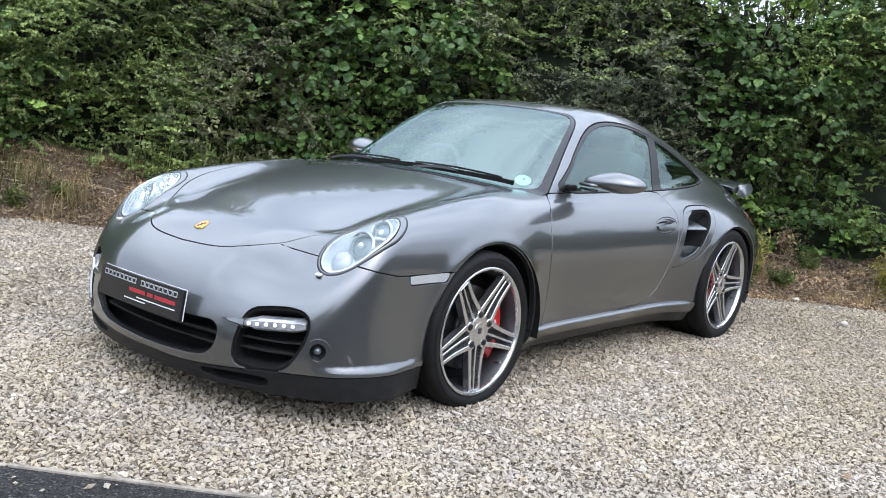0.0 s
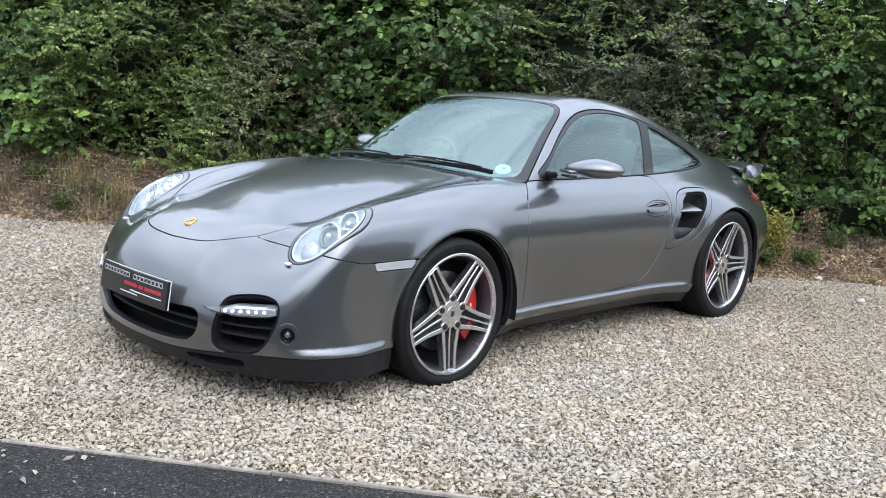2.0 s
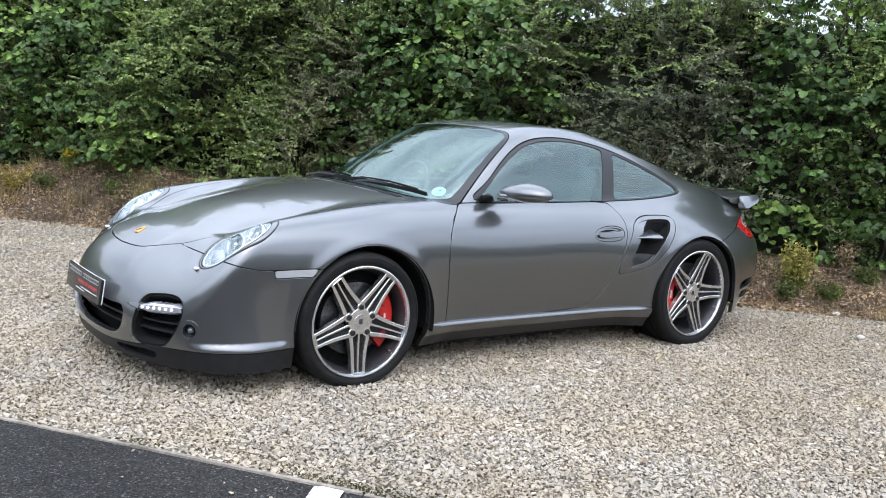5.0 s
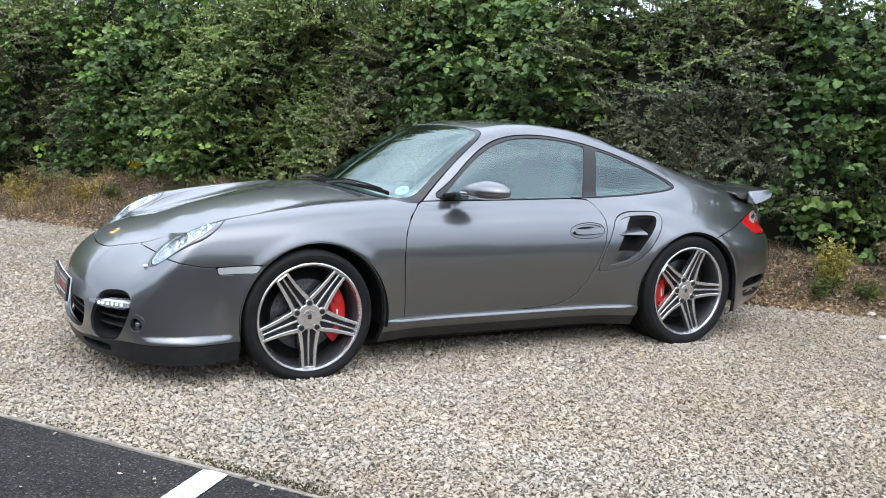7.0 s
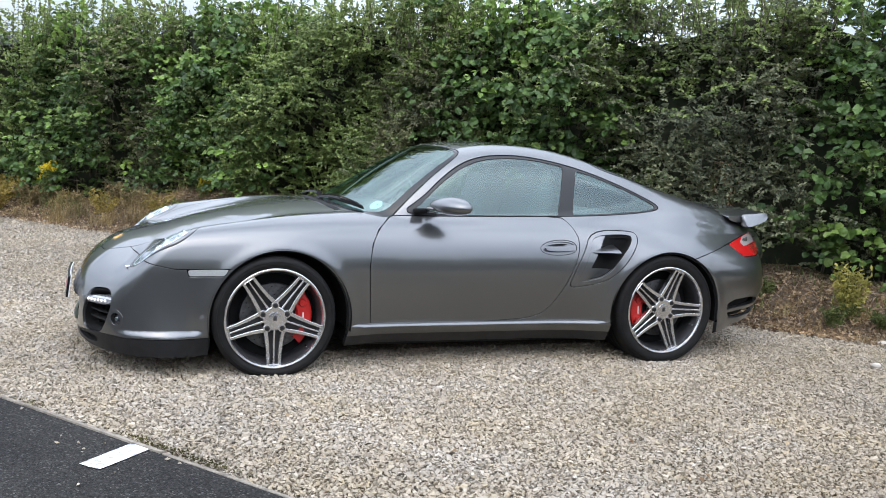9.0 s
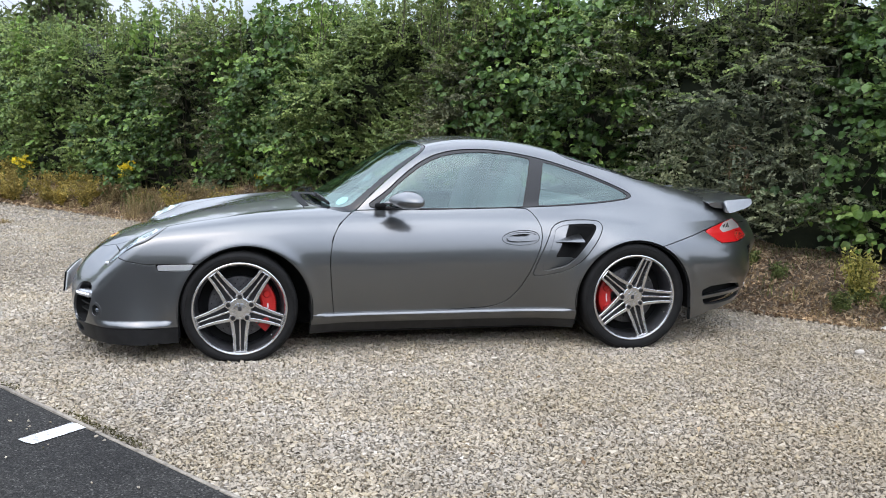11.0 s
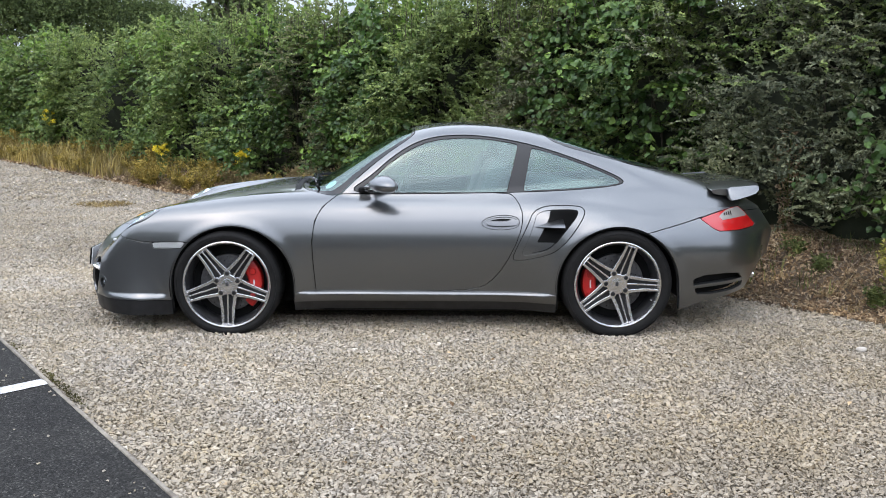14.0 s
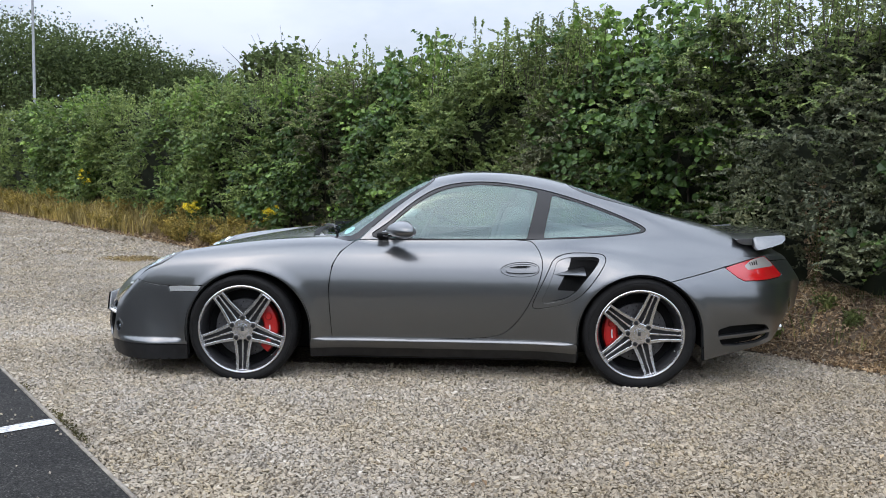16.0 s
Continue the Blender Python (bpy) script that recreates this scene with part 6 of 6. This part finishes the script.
for i, (kind, u0, u1, tall, size, count, mat, label, shoots) in enumerate(NEAR_SHRUBS + FAR_SHRUBS):
    bush(kind, u0, u1, tall, LEAF_LENGTH[kind], size, count, mat, label, 11 + i, shoots, 0.12 if (kind, i) in SUNK else 0.0)

# a near-black sheet behind the leaves stands in for the hedge's inner shade
inner_shade = grained("hedge_inner_shade", (0.010, 0.014, 0.007), (0.028, 0.034, 0.016), 5, (0.9, 1.0))
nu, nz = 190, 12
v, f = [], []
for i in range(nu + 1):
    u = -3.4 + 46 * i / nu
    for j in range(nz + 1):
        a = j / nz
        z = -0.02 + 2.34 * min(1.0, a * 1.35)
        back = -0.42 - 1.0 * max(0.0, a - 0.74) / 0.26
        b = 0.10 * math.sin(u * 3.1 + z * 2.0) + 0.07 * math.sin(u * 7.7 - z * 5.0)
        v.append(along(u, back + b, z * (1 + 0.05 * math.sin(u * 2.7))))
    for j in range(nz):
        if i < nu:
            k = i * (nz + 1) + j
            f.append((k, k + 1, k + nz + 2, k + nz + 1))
tagged(shape("hedge_shade_sheet", v, f, inner_shade, smooth=60), "near-black sheet standing in for the shade inside the hedge", "hedge", kind="stuff")

# ---- verge: a low bank of litter, dry grass and weeds ----
soil = grained("verge_soil", (0.062, 0.044, 0.029), (0.15, 0.112, 0.075), 7, (0.85, 1.0), 0.01)
v, f = [], []
nu, nw = 240, 10
bank = lambda u, w: (0.24 + 0.13 * float(step(2.8, 2.0, np.float64(u))) + 0.26 * float(step(3.0, 5.0, np.float64(u))) * float(step(9.0, 7.5, np.float64(u)))) * float(step(1.0, 0.1, np.float64(w))) * (0.8 + 0.2 * math.sin(u * 1.3)) + 0.018 * math.sin(u * 9.1 + w * 7.0) * (1 - w)
edge = lambda u: 0.93 + 0.10 * math.sin(u * 1.9) + 0.05 * math.sin(u * 5.7 + 1.0)
for i in range(nu + 1):
    u = -3.4 + 46 * i / nu
    for j in range(nw + 1):
        w = j / nw
        v.append(along(u, -0.6 + (edge(u) + 0.6) * w, bank(u, max(0.0, (-0.6 + (edge(u) + 0.6) * w))) * (1 - w ** 6) - 0.010 * w))
for i in range(nu):
    for j in range(nw):
        k = i * (nw + 1) + j
        f.append((k, k + nw + 1, k + nw + 2, k + 1))
tagged(shape("verge", v, f, soil, smooth=60), "brown earth verge under the hedge", "verge", kind="structure")


def blades(u, w, height, width, rng, lean=0.5):
    """Grass blades: two bent triangles each."""
    n = len(u)
    base = HP + HD * u[:, None] + HN * w[:, None]
    base[:, 2] = [bank(a, max(b, 0.0)) * 0.9 for a, b in zip(u, w)]
    a = rng.uniform(0, math.tau, n)
    side = np.column_stack([np.cos(a), np.sin(a), np.zeros(n)]) * width[:, None]
    bend = np.column_stack([np.cos(a + 1.4), np.sin(a + 1.4), np.zeros(n)]) * (height * rng.uniform(0.1, lean, n))[:, None]
    up = np.array((0, 0, 1.0)) * height[:, None]
    mid = base + bend * 0.35 + up * 0.55
    tip = base + bend + up * rng.uniform(0.75, 1.0, (n, 1))
    v = np.stack([base - side, base + side, mid - side * 0.7, mid + side * 0.7, tip], 1).reshape(-1, 3)
    t = np.array([(0, 1, 3), (0, 3, 2), (2, 3, 4)])
    return v, (t[None] + (np.arange(n) * 5)[:, None, None]).reshape(-1, 3)


rng = np.random.default_rng(31)
tufts = 320
tu, tw = rng.uniform(-3, 14, tufts), rng.uniform(0.0, 0.92, tufts)
tall = rng.uniform(0.06, 0.30, tufts) * np.where(tu < 2.5, 0.45, 1.0)
pick = rng.integers(0, tufts, 12500)
u, w = tu[pick] + rng.normal(0, 0.05, len(pick)), tw[pick] + rng.normal(0, 0.04, len(pick))
tagged(fast_mesh("dry_grass", *blades(u, w, tall[pick] * rng.uniform(0.5, 1.15, len(u)), rng.uniform(0.0012, 0.0032, len(u)), rng, 1.2), dry_grass), "straw-coloured dry grass tufts on the verge", "grass", kind="stuff")
n = 6500
u, w = rng.uniform(-3, 14, n), rng.uniform(-0.1, 0.7, n)
keep = (np.sin(u * 2.3 + 1.0) + np.sin(w * 9.0 + u * 4.0) + rng.normal(0, 0.4, n) > 1.0)
u, w = u[keep], w[keep]
tagged(fast_mesh("green_grass", *blades(u, w, rng.uniform(0.06, 0.34, len(u)) * np.where(u < 2.5, 0.5, 1.0), rng.uniform(0.002, 0.005, len(u)), rng, 0.8), green_grass), "rank green grass along the hedge foot", "grass", kind="stuff")
n = 8000
u, w = rng.uniform(13, 42, n), rng.uniform(-0.1, 1.0, n)
n_t = 520
u_t, w_t = rng.normal(3.95, 0.45, n_t), rng.uniform(-0.15, 0.40, n_t)
tagged(fast_mesh("tall_grass", *blades(u_t, w_t, rng.uniform(0.25, 0.70, n_t), rng.uniform(0.002, 0.004, n_t), rng, 0.45), green_grass), "tall pale green grass stalks against the hedge", "grass", kind="stuff")
tagged(fast_mesh("far_dry_grass", *blades(u, w, rng.uniform(0.14, 0.50, n), rng.uniform(0.006, 0.014, n), rng, 0.8), gold_grass), "tall straw-coloured grass on the far verge", "grass", kind="stuff")
n = 52000
u, w = rng.uniform(-3.2, 10, n), rng.uniform(-0.35, 1.0, n)
p = HP + HD * u[:, None] + HN * w[:, None]
p[:, 2] = [bank(a, max(b, 0.0)) * (1 - max(0, b) ** 6) + 0.008 for a, b in zip(u, w)]
tagged(fast_mesh("leaf_litter", *leaves(p, rng.uniform(0.008, 0.032, n), rng, np.array((0, 0, 1.0)), 0.6, 1.6, simple=True), litter_brown), "brown fallen leaves and twigs on the verge", "leaf litter", kind="stuff")


def weed(name, u, w, height, width, label, seed, flowers=0, mat=None, n_stem=16):
    """A bushy weed: upright stems with many narrow leaves, some with flower heads."""
    rng = np.random.default_rng(seed)
    ob = tagged(new(name), label, "weed", "weeds on the verge")
    base = along(u, w, bank(u, w) * 0.8)
    ob.location = base
    lines, pts = [], []
    for k in range(n_stem):
        a, r = rng.uniform(0, math.tau), width * math.sqrt(rng.random())
        tipp = Vector((math.cos(a) * r, math.sin(a) * r, height * rng.uniform(0.6, 1.0)))
        lines.append([(tipp * t + Vector((0, 0, 0.05 * math.sin(math.pi * t))), 0.004 * (1 - 0.7 * t)) for t in (0, 0.35, 0.7, 1)])
        for t in rng.uniform(0.12, 1.0, 56):
            pts.append(np.array(tipp * t) + rng.normal(0, 0.024, 3))
    tagged(tubes(lines, green_grass, "branchwork", ob, 4), kind="stuff")
    pts = np.array(pts)
    fol = fast_mesh("foliage", *leaves(pts, rng.uniform(0.009, 0.025, len(pts)) * (1 + 0.05 * max(0.0, u - 6)), rng, np.array((0, 0, 1.0)), 0.9, 2.2, simple=True), mat or weed_leaf)
    fol.parent = ob
    tagged(fol, kind="stuff")
    for k in range(flowers):
        c = np.array(lines[k % n_stem][-1][0]) + rng.normal(0, 0.022, 3) + (0, 0, 0.02)
        pp = c + rng.normal(0, 1, (34, 3)) * (0.024, 0.024, 0.014)
        head = fast_mesh("flower_head", *leaves(pp, rng.uniform(0.018, 0.032, 34), rng, np.array((0, 0, 1.0)), 0.6, 1.4), petal)
        head.parent = ob
        tagged(head, kind="stuff")
    return ob


def where(x, y):
    d = np.array((x, y, 0)) - HP
    return float(d @ HD), float(d @ HN)


n = 16000
u, w = rng.uniform(10, 30, n), rng.uniform(-0.3, 1.05, n)
p = HP + HD * u[:, None] + HN * w[:, None]
p[:, 2] = [bank(a, max(b, 0.0)) * max(0.0, 1 - max(0, b) ** 6) + 0.01 for a, b in zip(u, w)]
tagged(fast_mesh("far_leaf_litter", *leaves(p, rng.uniform(0.02, 0.07, n), rng, np.array((0, 0, 1.0)), 0.6, 1.6, simple=True), litter_brown), "brown leaf litter along the far verge", "leaf litter", kind="stuff")
# fine dead twigs lying across the litter
n = 15000
u, w = rng.uniform(-3.2, 8, n), rng.uniform(-0.3, 0.95, n)
p = HP + HD * u[:, None] + HN * w[:, None]
p[:, 2] = [bank(a, max(b, 0.0)) * (1 - max(0, b) ** 6) + 0.014 for a, b in zip(u, w)]
tagged(fast_mesh("dead_twigs", *leaves(p, rng.uniform(0.0025, 0.0065, n), rng, np.array((0, 0, 1.0)), 0.40, 20.0, simple=True), twig_brown), "pale dead twigs and stalks on the verge", "twigs", kind="stuff")

# longer fallen sticks
sticks = []
for k in range(170):
    su, sw = rng.uniform(-2.4, 8.0), rng.uniform(-0.1, 0.9)
    d = HD * rng.normal(0, 1) + HN * rng.normal(0, 0.6)
    d = Vector(d / np.linalg.norm(d)) * rng.uniform(0.06, 0.24)
    c = along(su, sw, bank(su, max(sw, 0.0)) * (1 - max(0.0, sw) ** 6) + 0.022)
    lift = Vector((0, 0, rng.uniform(0.0, 0.03)))
    sticks.append([(c - d, 0.0032), (c + lift * 0.6 + Vector((d.y, -d.x, 0)) * rng.normal(0, 0.12), 0.0028), (c + d + lift, 0.0014)])
tagged(tubes(sticks, twig_brown, "fallen_sticks", None, 4), "thin pale fallen sticks on the verge", "twigs", kind="stuff")

# low green weeds rooted in the litter
for k, (u, w, h, r) in enumerate(((5.9, 0.45, 0.16, 0.12), (5.2, 0.62, 0.10, 0.10), (4.5, 0.30, 0.20, 0.14), (6.6, 0.5, 0.18, 0.14), (0.25, 0.42, 0.12, 0.12), (1.05, 0.62, 0.10, 0.12), (1.3, 0.50, 0.08, 0.10), (0.55, 0.30, 0.12, 0.12), (-0.60, 0.62, 0.12, 0.10), (5.5, 0.75, 0.12, 0.10), (-0.35, 0.55, 0.10, 0.10), (-0.9, 0.35, 0.16, 0.12), (0.75, 0.70, 0.07, 0.09))):
    weed("ground_weed", u, w, h, r, "low green weed growing through the litter", 200 + k, 0, green_grass, 9)

# moss and small weeds in the gravel along the edging
mr = np.random.default_rng(55)
n = 350
spot = np.array((0.95, 1.58, 1.68, 1.80, 1.92, 2.05, 2.15))
t, o = spot[mr.integers(0, len(spot), n)] + mr.normal(0, 0.065, n), -0.012 - np.abs(mr.normal(0, 0.020, n))
p = np.array(KERB_A) + np.array(KERB_D) * t[:, None] + np.array(KERB_N) * o[:, None]
p[:, 2] = mr.uniform(0.002, 0.022, n)
tagged(fast_mesh("edging_moss", *leaves(p, mr.uniform(0.005, 0.012, n), mr, np.array((0, 0, 1.0)), 0.8, 1.4, simple=True), moss_leaf), "tufts of dull moss in the gravel along the edging", "moss", kind="stuff")
n = 60
p = np.column_stack([mr.uniform(-2.0, 4.0, n), mr.uniform(-3.2, -0.9, n), np.full(n, 0.014)])
keep = (p - np.array(KERB_A)) @ np.array(KERB_N) < -0.05
tagged(fast_mesh("fallen_leaves", *leaves(p[keep], mr.uniform(0.010, 0.026, keep.sum()), mr, np.array((0, 0, 1.0)), 0.35, 1.5), litter_brown), "few brown fallen leaves scattered on the gravel", "leaves", kind="stuff")

weed("dead_dock", -0.78, 0.22, 0.34, 0.12, "rusty dead leaves at the foot of the hedge", 48, 0, litter_brown, 8)
weed("dead_dock", 0.80, 0.06, 1.05, 0.16, "dead brown dock stalks against the hedge", 46, 0, litter_brown, 9)
RAG, PALE = "bushy yellow-green weed on the verge", "ragwort weed with yellow flower heads"
u, w = where(4.40, -0.20)
weed("ragwort", u, w, 0.42, 0.15, RAG, 41, 0, None, 22)
weed("ragwort", u - 1.15, w + 0.05, 0.38, 0.15, RAG, 42, 0, None, 18)
weed("ragwort", 6.55, 0.24, 0.26, 0.08, PALE, 43, 6, hawthorn_leaf, 8)
weed("ragwort", 9.05, 0.44, 0.62, 0.09, PALE, 44, 9, hawthorn_leaf, 8)
weed("ragwort", 11.7, 0.48, 0.50, 0.12, PALE, 45, 9, hawthorn_leaf, 9)
weed("ragwort", 17.8, 0.34, 1.02, 0.12, PALE, 47, 9, hawthorn_leaf, 9)
GOLD = "golden dry weed clump along the far verge"
wr = np.random.default_rng(77)
for k in range(46):
    du = 9.6 + 0.27 * k + 0.010 * k * k
    weed("ragwort", du, wr.uniform(0.15, 0.90), wr.uniform(0.24, 0.55), wr.uniform(0.20, 0.40), GOLD, 100 + k, 0, gold_leaf, 15)
for k in range(9):
    weed("ragwort", 6.95 + 0.30 * k, wr.uniform(0.10, 0.62), wr.uniform(0.14, 0.34), wr.uniform(0.10, 0.24), GOLD, 160 + k, 0, dry_grass if k % 3 else gold_leaf, 9)
u, w = where(3.95, -0.50)
weed("nettle_seedling", u, 0.72, 0.13, 0.07, "small bright green seedling on the verge", 61, 0, green_grass, 6)

# a faded mossy patch in the gravel
n = 800
a, r = mr.uniform(0, math.tau, n), np.sqrt(mr.random(n)) * mr.uniform(0.6, 1.0, n)
p = np.column_stack([-3.05 + 0.46 * r * np.cos(a), 5.90 + 0.40 * r * np.sin(a), mr.uniform(0.006, 0.030, n)])
tagged(fast_mesh("moss_patch", *leaves(p, mr.uniform(0.010, 0.026, n), mr, np.array((0, 0, 1.0)), 0.7, 1.5, simple=True), dry_grass), "faded yellow moss patch in the gravel", "moss", kind="stuff")

# pale stones lying at the edge of the verge
for x, y, r in ((4.02, -0.01, 0.036), (4.35, -0.32, 0.030), (4.53, -0.40, 0.040), (4.66, -0.55, 0.05), (3.70, -1.20, 0.026), (4.30, -0.66, 0.028)):
    bm = bmesh.new()
    bmesh.ops.create_icosphere(bm, subdivisions=2, radius=r)
    for q in bm.verts:
        k = 1 + 0.22 * noise.noise(q.co * 30 + Vector((x, y, 0)))
        q.co = Vector((q.co.x * k * 1.25, q.co.y * k, q.co.z * k * 0.7))
    bmesh.ops.translate(bm, verts=bm.verts, vec=(x, y, r * 0.42))
    tagged(part("stone", bm, grained("pale_stone", (0.34, 0.30, 0.25), (0.52, 0.48, 0.42), 18, (0.8, 0.95), 0.003), smooth=45), "pale rounded stone lying on the verge", "stone", "stones on the verge")
# ---- far off: trees, a lamp post ----
def tree(name, x, y, height, crown_r, seed, label, count=5200, leaf=0.30, bare=False, low=0.50):
    rng = np.random.default_rng(seed)
    ob = tagged(new(name), label, "tree", "distant trees")
    ob.location = (x, y, 0)
    lines = [[(Vector((0.15 * math.sin(t * 3), 0.1 * t, height * 0.62 * t)), height * 0.022 * (1 - 0.7 * t)) for t in np.linspace(0, 1, 6)]]
    clumps = []
    for k in range(34):
        a, e = rng.uniform(0, math.tau), rng.uniform(0.0, 1.35)
        r = crown_r * rng.uniform(0.55, 1.0)
        c = Vector((math.cos(a) * math.cos(e) * r, math.sin(a) * math.cos(e) * r, height * low + math.sin(e) * height * (0.96 - low) * rng.uniform(0.75, 1.0)))
        s = Vector((0, 0, height * rng.uniform(0.25, 0.55)))
        lines.append([(s.lerp(c, t) + Vector((0, 0, 0.2 * math.sin(math.pi * t))), 0.09 * (1 - 0.85 * t) * height / 9) for t in (0, 0.4, 0.75, 1)])
        clumps.append(c)
    tubes(lines, bark, "trunk", ob, 6)
    if bare:
        twigs = []
        for c in clumps:
            for k in range(7):
                d = Vector(rng.normal(0, 1, 3)) * 0.5 + Vector((0, 0, 0.8))
                twigs.append([(c * 0.8, 0.03), (c * 0.8 + d * height * 0.10, 0.015), (c * 0.8 + d * height * 0.2, 0.006)])
        tagged(tubes(twigs, bark, "branchwork", ob, 4), kind="stuff")
    c = np.array(clumps)
    idx = rng.integers(0, len(c), count)
    p = c[idx] + rng.normal(0, 1, (count, 3)) * crown_r * (0.20, 0.20, 0.15)
    fol = fast_mesh("crown", *leaves(p, rng.uniform(0.6, 1.3, count) * leaf, rng, np.array((0, -0.4, 0.8)), 0.8, 1.2, simple=True), far_leaf)
    fol.parent = ob
    tagged(fol, kind="stuff")
    return ob


OAK = "dark green oak tree beyond the hedge"
for k, (x, y, h, r) in enumerate(((-26.0, 42.0, 7.6, 4.4), (-21.5, 43.0, 8.8, 4.2), (-17.5, 45.0, 8.2, 3.8), (-31.0, 44.0, 7.7, 4.6), (-14.0, 47.0, 6.6, 3.0), (-9.5, 48.0, 5.6, 2.8), (-36.0, 46.0, 8.0, 4.6))):
    tree("oak", x, y, h, r, 70 + k, OAK, 21000, 0.135)
# unseen ring of trees added as a dark horizon for the paint to mirror
for k in range(20):
    a = radians(172 + 9.6 * k)
    d = 50 + 4 * math.sin(k * 2.3)
    tree("oak", d * math.cos(a), d * math.sin(a), (13.5 if k < 6 else 8.5) + 1.2 * math.sin(k * 1.7), 6.5, 170 + k, "dark green oak tree added out of view for the car's reflections", 1200, 1.1, False, 0.16)
tree("thorn_tree", -5.9, 30.0, 6.0, 1.9, 90, "thin tree with bare upper twigs beyond the hedge", 2200, 0.22, True)

steel = grained("galvanised_steel", (0.30, 0.31, 0.32), (0.42, 0.43, 0.44), 9, (0.4, 0.6), metal=0.8)
post = tagged(new("street_lamp"), "tall slim grey steel street lamp post", "street lamp")
post.location = (-16.5, 32.5, 0)
tubes([[(Vector((0, 0, 0)), 0.085), (Vector((0, 0, 1.2)), 0.085), (Vector((0, 0, 1.25)), 0.065), (Vector((0, 0, 8.0)), 0.05)]], steel, "pole", post, 14)
tubes([[(Vector((0, 0, 7.95)), 0.04), (Vector((0.3, -0.2, 8.15)), 0.035), (Vector((0.9, -0.6, 8.25)), 0.03)]], steel, "arm", post, 8)
part("lantern", rounded_box(0.62, 0.26, 0.12, 0.05, 3, pose(1.15, -0.76, 8.25, 0, 0, -34)), steel, post)
